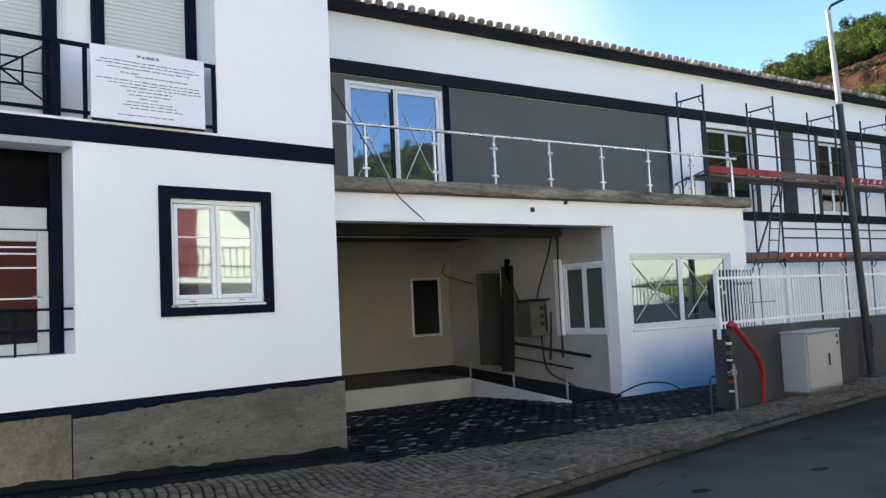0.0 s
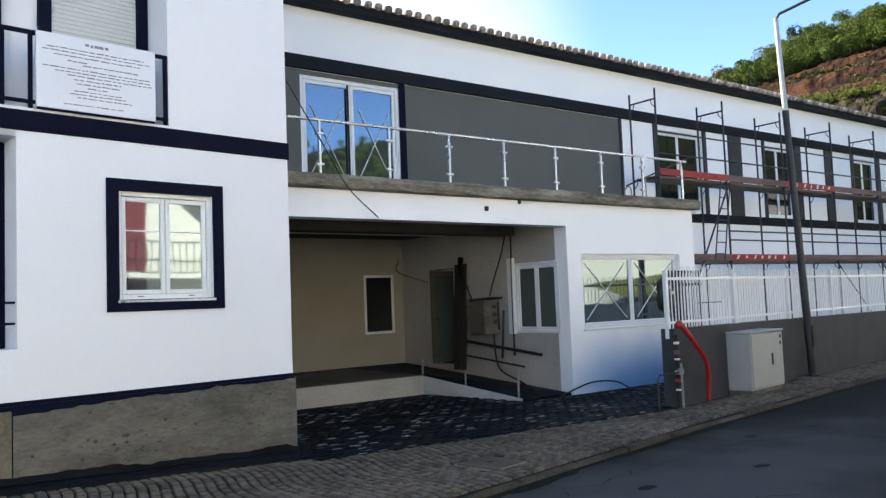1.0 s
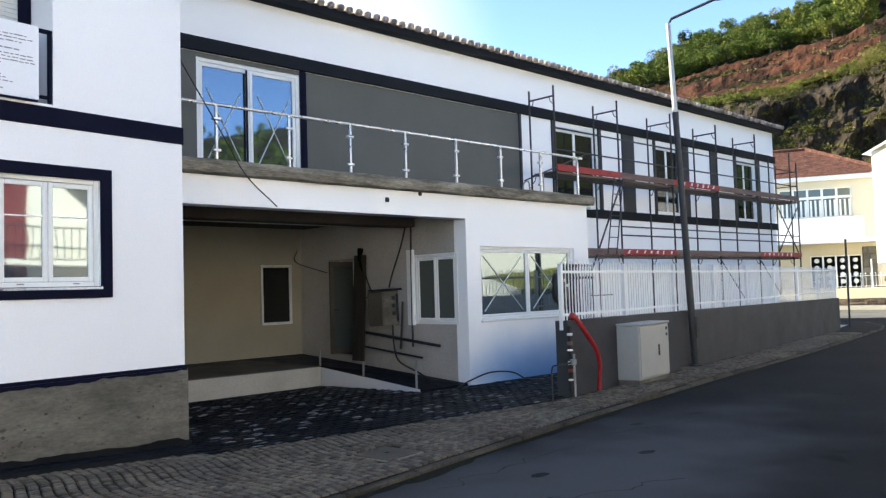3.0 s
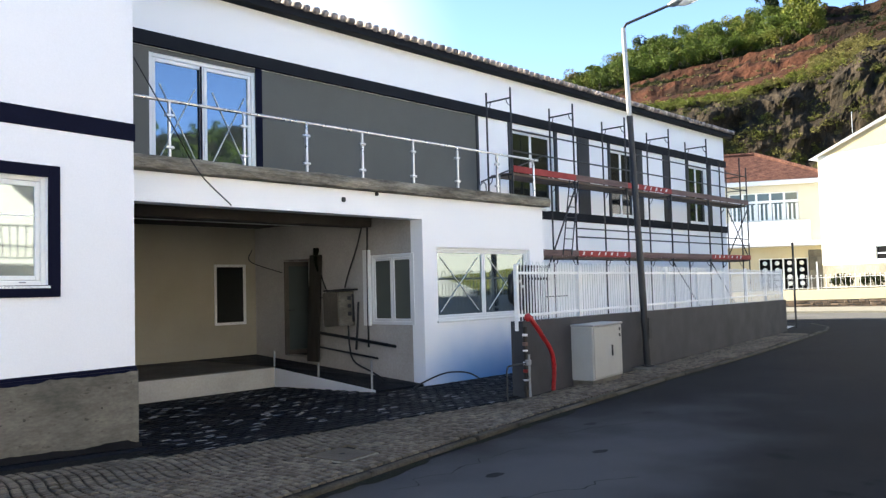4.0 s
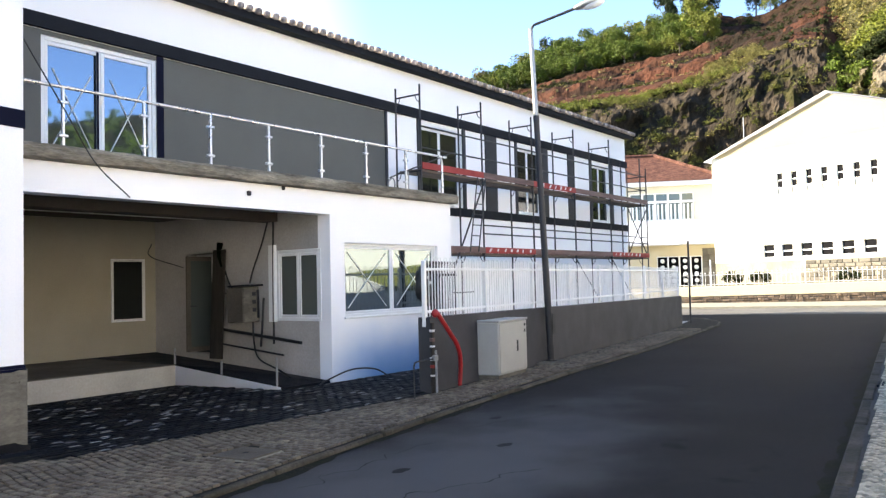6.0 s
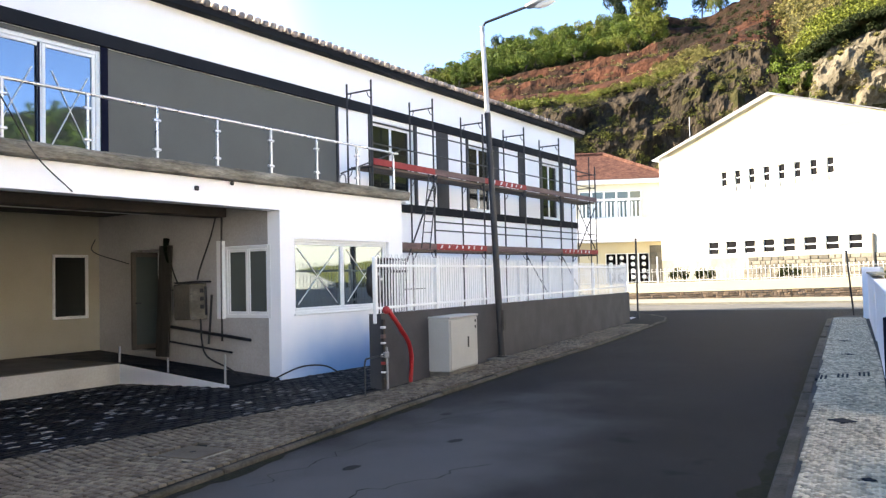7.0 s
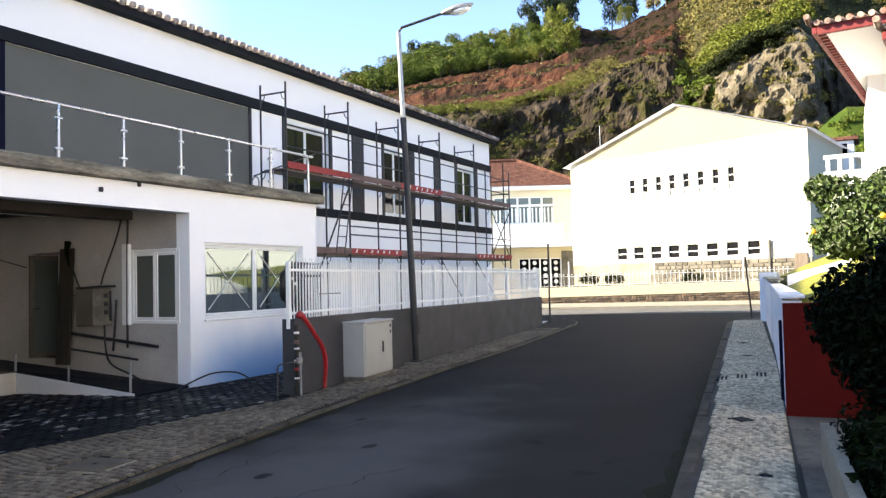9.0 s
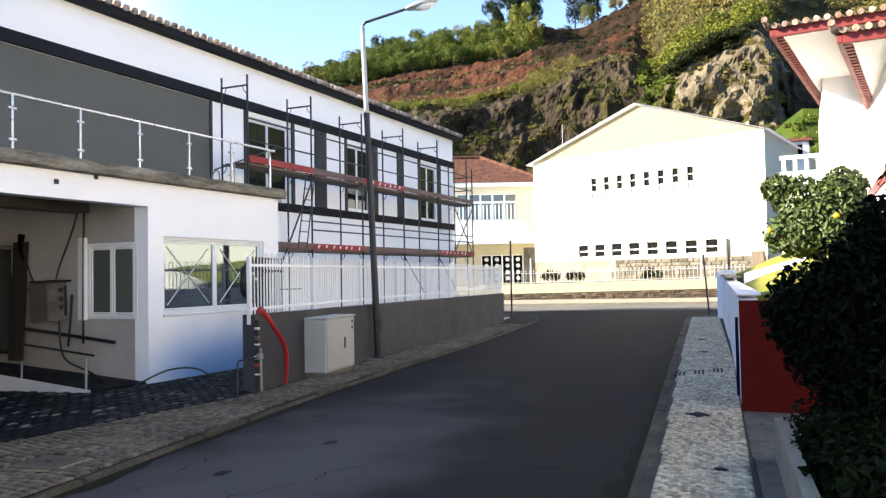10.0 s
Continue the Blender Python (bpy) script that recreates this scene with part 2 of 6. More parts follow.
    "cable": mat("black_cable", (0.012, 0.012, 0.013), 0.5, 0.1, 4, 40, 0.0),
    "wood_dark": mat("dark_timber", (0.028, 0.022, 0.015), 0.8, 0.25, 3, 40, 0.3, stretch=(4, 4, 0.5)),
    "fruit": mat("orange_fruit", (0.75, 0.38, 0.03), 0.5, 0.1, 4, 30, 0.05),
    "cloth": mat("black_plastic_sheet", (0.008, 0.008, 0.01), 0.45, 0.2, 5, 40, 0.2),
    "tape": mat("pale_tape", (0.62, 0.64, 0.62), 0.6, 0.05, 5, 40, 0.0),
    # near-black in place of the unlit interiors behind panes
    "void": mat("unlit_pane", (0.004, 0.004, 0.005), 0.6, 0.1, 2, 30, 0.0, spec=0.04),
    "shutter_red": mat("red_shutter", (0.16, 0.018, 0.012), 0.6, 0.15, 2, 30, 0.05),
    # pale ground added to throw light up at the facades
    "yard": mat("pale_yard_paving", (0.55, 0.53, 0.49), 0.85, 0.12, 1.5, 30, 0.2),
    "wood": mat("weathered_wood", (0.13, 0.10, 0.075), 0.85, 0.25, 3, 40, 0.3, stretch=(4, 4, 0.5)),
    "gable": mat("pale_gable_paint", (0.55, 0.465, 0.295), 0.85, 0.05, 0.4, 20, 0.1),
    "meadow": mat("bright_meadow", (0.028, 0.058, 0.008), 0.95, 0.25, 0.6, 6, 0.8, tint=(0.05, 0.07, 0.012), spec=0.1, depth=0.2),
    "tile_far": mat("mottled_clay_tile", (0.15, 0.07, 0.05), 0.85, 0.45, 2.2, 6.0, 0.8, tint=(0.065, 0.03, 0.022), spec=0.1, depth=0.15),
    "wall_grey": mat("grey_wall_paint", (0.052, 0.053, 0.058), 0.7, 0.1, 1.2, 60, 0.1, spec=0.2, tint=(0.042, 0.043, 0.047)),
    # room walls coloured dark so the rooms look dim
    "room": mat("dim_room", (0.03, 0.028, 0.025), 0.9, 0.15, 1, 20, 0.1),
}


def mirror_glass(name, tone, metal, rough=0.03):
    m = bpy.data.materials.new(name)
    m.use_nodes = True
    n, l = m.node_tree.nodes, m.node_tree.links
    b = n["Principled BSDF"]
    b.inputs["Base Color"].default_value = (*tone, 1)
    b.inputs["Metallic"].default_value, b.inputs["Roughness"].default_value = metal, rough
    t = n.new("ShaderNodeTexNoise")
    t.inputs["Scale"].default_value = 1.3
    g = n.new("ShaderNodeNewGeometry")
    l.new(g.outputs["Position"], t.inputs["Vector"])
    bp = n.new("ShaderNodeBump")
    bp.inputs["Strength"].default_value, bp.inputs["Distance"].default_value = 0.03, 0.05
    l.new(t.outputs["Fac"], bp.inputs["Height"])
    l.new(bp.outputs[0], b.inputs["Normal"])
    return m


M["sun_glass"] = mirror_glass("solar_control_glass", (0.26, 0.32, 0.39), 0.85)
M["blue_glass"] = mirror_glass("blue_mirror_glass", (0.15, 0.19, 0.235), 0.85)
M["dim_glass"] = mirror_glass("dim_mirror_glass", (0.15, 0.18, 0.18), 0.8)
M["dark_glass"] = mirror_glass("dark_window_glass", (0.02, 0.022, 0.02), 0.1, 0.08)
M["door_glass"] = mirror_glass("dark_door_glass", (0.05, 0.05, 0.05), 0.7, 0.02)
M["grey_glass"] = mirror_glass("dusty_window_glass", (0.11, 0.13, 0.12), 0.25, 0.15)


def blue_low_plaster():
    """White plaster that turns blue towards the ground, more so along x, with a ragged soft edge."""
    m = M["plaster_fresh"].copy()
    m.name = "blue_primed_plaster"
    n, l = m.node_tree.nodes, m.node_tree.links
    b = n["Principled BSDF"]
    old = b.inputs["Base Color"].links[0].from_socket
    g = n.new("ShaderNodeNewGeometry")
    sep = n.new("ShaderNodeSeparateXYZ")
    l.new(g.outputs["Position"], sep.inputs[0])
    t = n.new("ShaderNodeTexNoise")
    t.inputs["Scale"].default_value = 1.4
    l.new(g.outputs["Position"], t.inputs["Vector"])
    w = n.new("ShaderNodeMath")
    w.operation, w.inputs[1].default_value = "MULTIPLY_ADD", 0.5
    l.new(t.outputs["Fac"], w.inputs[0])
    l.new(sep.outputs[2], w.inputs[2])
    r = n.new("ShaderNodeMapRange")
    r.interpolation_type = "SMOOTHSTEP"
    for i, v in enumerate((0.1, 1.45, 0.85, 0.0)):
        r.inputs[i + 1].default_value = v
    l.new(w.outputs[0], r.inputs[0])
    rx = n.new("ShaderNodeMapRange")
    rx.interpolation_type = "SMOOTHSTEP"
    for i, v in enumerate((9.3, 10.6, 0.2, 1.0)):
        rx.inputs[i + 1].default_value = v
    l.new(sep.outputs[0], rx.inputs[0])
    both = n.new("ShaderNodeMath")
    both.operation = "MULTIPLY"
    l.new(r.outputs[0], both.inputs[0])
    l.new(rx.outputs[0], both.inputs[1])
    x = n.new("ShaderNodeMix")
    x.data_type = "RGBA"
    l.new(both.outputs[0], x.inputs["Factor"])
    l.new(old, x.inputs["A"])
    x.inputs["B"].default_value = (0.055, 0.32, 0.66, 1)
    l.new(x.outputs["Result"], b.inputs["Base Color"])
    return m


M["primed"] = blue_low_plaster()


def pale_stretch_asphalt():
    """The road: a paler stretch spreads from the kerb, with cloudy edges."""
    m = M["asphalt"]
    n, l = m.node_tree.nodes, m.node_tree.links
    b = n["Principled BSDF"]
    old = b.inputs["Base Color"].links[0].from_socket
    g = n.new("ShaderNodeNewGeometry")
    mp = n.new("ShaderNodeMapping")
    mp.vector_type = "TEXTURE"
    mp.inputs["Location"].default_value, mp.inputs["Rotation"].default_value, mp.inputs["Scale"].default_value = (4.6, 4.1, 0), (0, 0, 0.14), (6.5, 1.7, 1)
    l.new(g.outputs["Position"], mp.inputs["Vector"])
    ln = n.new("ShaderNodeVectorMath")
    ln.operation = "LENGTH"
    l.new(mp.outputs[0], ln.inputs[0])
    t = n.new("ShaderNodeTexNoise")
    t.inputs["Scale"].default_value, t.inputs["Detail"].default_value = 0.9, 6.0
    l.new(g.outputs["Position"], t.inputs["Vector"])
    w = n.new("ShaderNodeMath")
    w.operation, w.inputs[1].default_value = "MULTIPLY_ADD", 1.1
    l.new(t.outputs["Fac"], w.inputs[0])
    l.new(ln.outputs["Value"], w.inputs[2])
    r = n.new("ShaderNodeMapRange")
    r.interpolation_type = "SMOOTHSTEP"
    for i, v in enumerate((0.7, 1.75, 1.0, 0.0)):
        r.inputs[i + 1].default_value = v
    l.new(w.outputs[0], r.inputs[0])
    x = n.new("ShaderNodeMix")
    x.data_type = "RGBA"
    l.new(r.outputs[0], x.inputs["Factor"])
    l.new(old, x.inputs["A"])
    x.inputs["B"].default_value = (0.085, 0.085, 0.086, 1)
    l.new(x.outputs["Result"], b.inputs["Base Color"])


pale_stretch_asphalt()


# ---- building helpers ----
def part(name, bm, material, parent=None, label="", smooth=False):
    me = bpy.data.meshes.new(name)
    if smooth:
        for f in bm.faces:
            f.smooth = True
    bm.to_mesh(me)
    bm.free()
    me.materials.append(M[material])
    ob = new(name, me)
    ob.parent = parent
    if label:
        ob["label"] = label
    return ob


def solid(name, bm, material, label, category="", kind="", group="", m=None, smooth=False):
    ob = part(name, bm, material, None, "", smooth)
    if m is not None:
        ob.matrix_basis = m
    return tagged(ob, label, category, group, kind)


def thing(name, label, category, m=None, group="", kind=""):
    ob = new(name)
    ob.empty_display_size = 0.2
    if m is not None:
        ob.matrix_basis = m
    return tagged(ob, label, category, group, kind)


def add_box(bm, x0, x1, y0, y1, z0, z1, bevel=0.0, m=None):
    vs = bmesh.ops.create_cube(bm, size=1.0)["verts"]
    for v in vs:
        v.co = Vector((x0 + (v.co.x + 0.5) * (x1 - x0), y0 + (v.co.y + 0.5) * (y1 - y0), z0 + (v.co.z + 0.5) * (z1 - z0)))
    if bevel:
        es = list({e for v in vs for e in v.link_edges})
        got = bmesh.ops.bevel(bm, geom=es, offset=bevel, segments=1, affect="EDGES")
        vs = list({v for f in got["faces"] for v in f.verts} | {v for v in vs if v.is_valid})
    if m is not None:
        bmesh.ops.transform(bm, matrix=m, verts=vs)
    return bm


def box(x0, x1, y0, y1, z0, z1, bevel=0.0, m=None):
    return add_box(bmesh.new(), x0, x1, y0, y1, z0, z1, bevel, m)


def add_tube(bm, pts, r, sides=8, r2=None):
    """A tube along points, with closed ends."""
    pts = [Vector(p) for p in pts]
    rings = []
    up = Vector((0.13, 0.21, 1)).normalized()
    for i, p in enumerate(pts):
        d = (pts[min(i + 1, len(pts) - 1)] - pts[max(i - 1, 0)]).normalized()
        a = d.cross(up)
        if a.length < 0.1:
            a = d.cross(Vector((1, 0.1, 0)))
        a.normalize()
        b = d.cross(a)
        q = r if r2 is None else r + (r2 - r) * i / (len(pts) - 1)
        rings.append([bm.verts.new(p + (a * math.cos(6.28318 * k / sides) + b * math.sin(6.28318 * k / sides)) * q) for k in range(sides)])
    for A, B in zip(rings, rings[1:]):
        for k in range(sides):
            bm.faces.new((A[k], A[(k + 1) % sides], B[(k + 1) % sides], B[k]))
    bm.faces.new(rings[0][::-1])
    bm.faces.new(rings[-1])
    return bm


def tube(pts, r, sides=8, r2=None):
    bm = add_tube(bmesh.new(), pts, r, sides, r2)
    bmesh.ops.recalc_face_normals(bm, faces=bm.faces)
    return bm


def curve_pts(ctrl, n=8):
    """Catmull-Rom points through the control points."""
    c = [Vector(p) for p in ctrl]
    c = [c[0] * 2 - c[1]] + c + [c[-1] * 2 - c[-2]]
    out = []
    for i in range(1, len(c) - 2):
        for k in range(n):
            t = k / n
            a, b, d, e = c[i - 1:i + 3]
            out.append(0.5 * ((2 * b) + (d - a) * t + (2 * a - 5 * b + 4 * d - e) * t * t + (3 * b - a - 3 * d + e) * t ** 3))
    return out + [c[-2]]


def wall_mesh(x0, x1, z0, z1, thick, holes=()):
    """An upright wall, front at y = 0, back at y = thick, with openings (x0, x1, z0, z1) through it."""
    holes = [tuple(round(c, 3) for c in h) for h in holes]
    x0, x1, z0, z1 = (round(c, 3) for c in (x0, x1, z0, z1))
    xs = sorted({x0, x1, *[h[i] for h in holes for i in (0, 1)]})
    zs = sorted({z0, z1, *[h[i] for h in holes for i in (2, 3)]})
    bm = bmesh.new()
    memo = {}

    def v(x, y, z):
        k = (round(x, 4), round(y, 4), round(z, 4))
        if k not in memo:
            memo[k] = bm.verts.new(k)
        return memo[k]

    def full(i, j):
        if not (0 <= i < len(xs) - 1 and 0 <= j < len(zs) - 1):
            return False
        cx, cz = (xs[i] + xs[i + 1]) / 2, (zs[j] + zs[j + 1]) / 2
        return not any(h[0] < cx < h[1] and h[2] < cz < h[3] for h in holes)
    for i in range(len(xs) - 1):
        for j in range(len(zs) - 1):
            if not full(i, j):
                continue
            a, b, c, d = xs[i], xs[i + 1], zs[j], zs[j + 1]
            bm.faces.new((v(a, 0, c), v(b, 0, c), v(b, 0, d), v(a, 0, d)))
            bm.faces.new((v(a, thick, d), v(b, thick, d), v(b, thick, c), v(a, thick, c)))
            if not full(i - 1, j):
                bm.faces.new((v(a, thick, c), v(a, 0, c), v(a, 0, d), v(a, thick, d)))
            if not full(i + 1, j):
                bm.faces.new((v(b, 0, c), v(b, thick, c), v(b, thick, d), v(b, 0, d)))
            if not full(i, j - 1):
                bm.faces.new((v(a, thick, c), v(b, thick, c), v(b, 0, c), v(a, 0, c)))
            if not full(i, j + 1):
                bm.faces.new((v(a, 0, d), v(b, 0, d), v(b, thick, d), v(a, thick, d)))
    return bm


def frame_mesh(x0, x1, z0, z1, w, y0, y1, bevel=0.006):
    bm = bmesh.new()
    add_box(bm, x0, x0 + w, y0, y1, z0, z1, bevel)
    add_box(bm, x1 - w, x1, y0, y1, z0, z1, bevel)
    add_box(bm, x0 + w, x1 - w, y0, y1, z0, z0 + w, bevel)
    add_box(bm, x0 + w, x1 - w, y0, y1, z1 - w, z1, bevel)
    return bm


def casement(name, label, m, x0, x1, z0, z1, leaves=2, glass="sun_glass", depth=0.07, w=0.05, kind="structure"):
    """A framed window with its sashes and panes, front at local y = 0."""
    t = thing(name, label, "window", m, "", kind)
    part("window_frame", frame_mesh(x0, x1, z0, z1, w, 0, depth), "frame", t)
    step = (x1 - x0 - 2 * w) / leaves
    for i in range(leaves):
        a = x0 + w + i * step
        part("sash", frame_mesh(a + 0.003, a + step - 0.003, z0 + w + 0.003, z1 - w - 0.003, w * 0.9, 0.012, depth - 0.008), "frame", t)
        part("pane", box(a + w * 0.9, a + step - w * 0.9, depth * 0.45, depth * 0.45 + 0.012, z0 + w * 1.9, z1 - w * 1.9), glass, t)
    return t


def sheet(points, z, name, material, label, category, kind="structure"):
    bm = bmesh.new()
    bm.faces.new([bm.verts.new((x, y, z)) for x, y in points])
    bmesh.ops.recalc_face_normals(bm, faces=bm.faces)
    if bm.faces and list(bm.faces)[0].normal.z < 0:
        bmesh.ops.reverse_faces(bm, faces=list(bm.faces))
    return solid(name, bm, material, label, category, kind)


def leaves_mesh(n, shape, size, seed, flat=0.0):
    """n small leaf cards scattered by shape(rng) -> (place, outward)."""
    rng = random.Random(seed)
    verts, faces = [], []
    for _ in range(n):
        p, o = shape(rng)
        d = (Vector(o) * 0.7 + Vector((rng.gauss(0, 1), rng.gauss(0, 1), rng.gauss(0, 1) + 0.3)) * 0.6).normalized()
        a = d.cross(Vector((rng.gauss(0, 1), rng.gauss(0, 1), rng.gauss(0, 1)))).normalized()
        b = d.cross(a)
        s = size * rng.uniform(0.6, 1.4)
        k = len(verts)
        bend = d * s * 0.25
        verts += [tuple(Vector(p) - a * s), tuple(Vector(p) - b * s * 0.5 + bend), tuple(Vector(p) + a * s), tuple(Vector(p) + b * s * 0.5 + bend)]
        faces.append((k, k + 1, k + 2, k + 3))
    me = bpy.data.meshes.new("leaves")
    me.from_pydata(verts, [], faces)
    return me


def crown(r, h, lumps, seed):
    """A lumpy crown: many leaf clumps round several centres."""
    rng0 = random.Random(seed)
    cs = []
    for i in range(lumps):
        a, e = rng0.uniform(0, 6.283), rng0.uniform(-0.5, 1.0)
        q = r * rng0.uniform(0.3, 0.75)
        cs.append((Vector((math.cos(a) * q, math.sin(a) * q, e * h * 0.45)), r * rng0.uniform(0.28, 0.5)))

    def shape(rng):
        c, q = rng.choice(cs)
        o = Vector((rng.gauss(0, 1), rng.gauss(0, 1), rng.gauss(0, 1))).normalized()
        return c + Vector((o.x, o.y, o.z * 0.85)) * q * rng.uniform(0.6, 1.08), o
    return shape


# ---- ground, road, pavements ----
def line_y(pts, x):
    return float(np.interp(x, [p[0] for p in pts], [p[1] for p in pts]))


KERB_L = [(-14, 2.2), (-4, 3.95), (3.9, 5.24), (5.7, 5.58), (8.43, 6.06), (12.5, 6.62), (18.0, 7.25), (26.7, 8.55), (28.6, 9.1)]
KERB_R = [(-14, -1.1), (5.77, 1.22), (19.73, 2.86), (28.5, 3.85)]
PAVE_R = [(-14, -2.1), (6.1, 0.36), (10.0, 0.74), (15.0, 1.22), (30.0, 2.9)]
sheet([(-700, -700), (700, -700), (700, 700), (-700, 700)], -0.2, "ground", "earth", "bare brown earth reaching the far distance", "ground")
# pale sheet begins about where the long building's shadow ends
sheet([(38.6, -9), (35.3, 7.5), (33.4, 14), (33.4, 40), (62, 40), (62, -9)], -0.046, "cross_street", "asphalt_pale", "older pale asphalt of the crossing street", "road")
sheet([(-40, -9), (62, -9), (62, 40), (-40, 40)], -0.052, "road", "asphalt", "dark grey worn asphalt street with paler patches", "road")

# left pavement bed, kerb stones and corner
left_edge = [p for p in KERB_L] + [(30.3, 10.2), (31.4, 12.2), (31.8, 15.0), (31.8, 24.0)]
sheet([(x, y + 0.02) for x, y in left_edge] + [(-14, 24)], -0.012, "pavement", "grout", "sanded bed of the cobbled pavement beside the street", "pavement")
BACK = [(-8, 6.4), (3.9, 7.62), (5.7, 7.42), (8.6, 7.16), (9.3, 7.15), (25.6, 9.40), (28.6, 10.2)]


def rise(x, y):
    """The pavement climbs a little towards the corner house, up the street."""
    f = max(0.0, min(1.0, (y - line_y(KERB_L, x) - 0.2) / 1.9))
    return 0.055 * max(0.0, 4.0 - x) * f


bm = bmesh.new()
prev = None
for i in range(27):
    x = -8 + 12.6 * i / 26
    ring = []
    for k in range(9):
        y = line_y(KERB_L, x) + 0.1 + (8.4 - line_y(KERB_L, x)) * k / 8
        ring.append(bm.verts.new((x, y, rise(x, y) - 0.008)))
    if prev:
        for k in range(8):
            bm.faces.new((prev[k], ring[k], ring[k + 1], prev[k + 1]))
    prev = ring
bmesh.ops.recalc_face_normals(bm, faces=bm.faces)
solid("pavement_slope", bm, "grout", "sanded pavement bed climbing along the plinth", "pavement", "structure")
kerb = thing("kerb", "worn grey stone kerb along the pavement edge", "kerb", None, "", "structure")
kerb_r = thing("kerb", "worn grey stone kerb along the pale pavement", "kerb", None, "", "structure")


def kerb_stones(points, parent, inward):
    run, pos = 0.0, []
    pts = [Vector((x, y, 0)) for x, y in points]
    rng = random.Random(4)
    for a, b in zip(pts, pts[1:]):
        n = max(1, round((b - a).length / 0.95))
        for i in range(n):
            p, q = a.lerp(b, i / n), a.lerp(b, (i + 1) / n)
            d = (q - p)
            m = Matrix.Translation(p) @ Matrix.Rotation(math.atan2(d.y, d.x), 4, "Z")
            y0, y1 = (0, 0.085) if inward > 0 else (-0.13, 0)
            part("kerb_stone", box(0.008 + rng.uniform(0, 0.008), d.length - 0.008, y0 + rng.uniform(-0.008, 0.008), y1, -0.16, rng.uniform(-0.012, 0.012), 0.016), "kerb", parent).matrix_basis = m


kerb_stones(left_edge[:-1], kerb, 1)
kerb_stones(KERB_R, kerb_r, -1)


def gutter(points, side, seed):
    """Dark silt and moss lying in the gutter, with a ragged edge."""
    bm = bmesh.new()
    prev = None
    for i in range(400):
        x = -1.0 + 29.0 * i / 399
        w = 0.05 + 0.16 * max(0.0, noise.fractal(Vector((x * 0.9, seed, 0)), 0.9, 2.0, 4) + 0.3)
        y = line_y(points, x)
        ring = [bm.verts.new((x, y - side * 0.002, -0.044)), bm.verts.new((x, y - side * w, -0.0485))]
        if prev:
            bm.faces.new((prev[0], ring[0], ring[1], prev[1]) if side < 0 else (prev[1], ring[1], ring[0], prev[0]))
        prev = ring
    return solid("gutter_silt", bm, "silt", "dark silt and moss lying along the kerb", "dirt", "structure")


gutter(KERB_L, 1, 2.0)
gutter(KERB_R, -1, 6.0)
right_pave = [(x, y) for x, y in KERB_R] + [(30.2, 3.6), (30.6, 2.95)] + [(x, y) for x, y in PAVE_R[::-1]]
sheet(right_pave, -0.012, "pavement", "lime_grout", "pale limestone mosaic pavement bed", "pavement")
sheet([(-14, -2.1), (6.1, 0.36), (10, 0.74), (30, 2.9), (62, 6.0), (62, -60), (-14, -60)], -0.02, "garden_ground", "earth", "earth of the front gardens beside the street", "ground")
sheet([(7.4, 0.48), (10.0, 0.74), (10.2, -4.0), (7.7, -4.0)], -0.008, "driveway", "concrete", "smooth grey concrete driveway entry", "pavement")
sheet([(6.09, 0.33), (7.4, 0.46), (7.6, 0.24), (4.0, -0.1)], -0.006, "margin", "concrete", "grey concrete margin along the planter", "pavement")

# ---- left building, turned by 7.5 degrees ----
ML = Matrix.Translation((4.0, 8.25, 0)) @ Matrix.Rotation(radians(7.5), 4, "Z")
LOW = (-5.6, -2.82, 1.33, 3.21)
UP = (-6.2, -1.40, 3.48, 6.3)
WIN = (-1.93, -0.94, 1.73, 2.79)
solid("wall_left_house", wall_mesh(-9.5, 0, 0.85, 9.0, 0.3, [LOW, UP, WIN]), "plaster", "white plastered wall of the corner house", "wall", "structure", m=ML)
solid("wall_left_side", box(-0.3, 0, 0.302, 8.0, 0.85, 9.0), "plaster", "white plastered side wall of the corner house", "wall", "structure", m=ML)
solid("wall_left_back", box(-9.5, -0.3, 8.0, 8.3, 0, 9.0), "plaster", "white plastered rear wall of the corner house", "wall", "structure", m=ML)
solid("wall_left_end", box(-9.8, -9.5, 0, 8.3, 0, 9.0), "plaster", "white plastered end wall of the corner house", "wall", "structure", m=ML)
# roof out of view, added so the house shades the street
solid("roof_left_house", box(-10.2, 0.35, -0.4, 8.6, 9.0, 9.25, 0.02), "slate_paint", "dark flat roof edge of the corner house", "roof", "structure", m=ML)
pl = thing("plinth", "raw grey concrete plinth, patched and stained", "plinth", ML, "", "structure")
part("joint", box(-2.888, -2.86, -0.0265, -0.02, 0.0, 0.83), "basalt_joint", pl, "dark mossy joint")
part("plinth_block", box(-2.87, 0.022, -0.025, 0.3, -0.15, 0.835), "concrete", pl)
part("plinth_block", box(-9.5, -2.874, -0.03, 0.3, -0.15, 0.80), "concrete_mossy", pl, "paler concrete section")
part("plinth_side", box(-0.28, 0.022, 0.302, 8.0, -0.15, 0.835), "concrete", pl)
pits = bmesh.new()
prg = random.Random(77)
for i in range(30):
    px = prg.gauss(-1.95, 0.22) if i < 22 else prg.uniform(-2.75, -0.15)
    pz = prg.gauss(0.30, 0.07) if i < 22 else prg.uniform(0.2, 0.72)
    pr_ = prg.uniform(0.006, 0.02)
    vs = [pits.verts.new((px + math.cos(k * 0.9) * pr_ * prg.uniform(0.7, 1.5), -0.0262, pz + math.sin(k * 0.9) * pr_ * prg.uniform(0.6, 1.0))) for k in range(7)]
    pits.faces.new(vs)
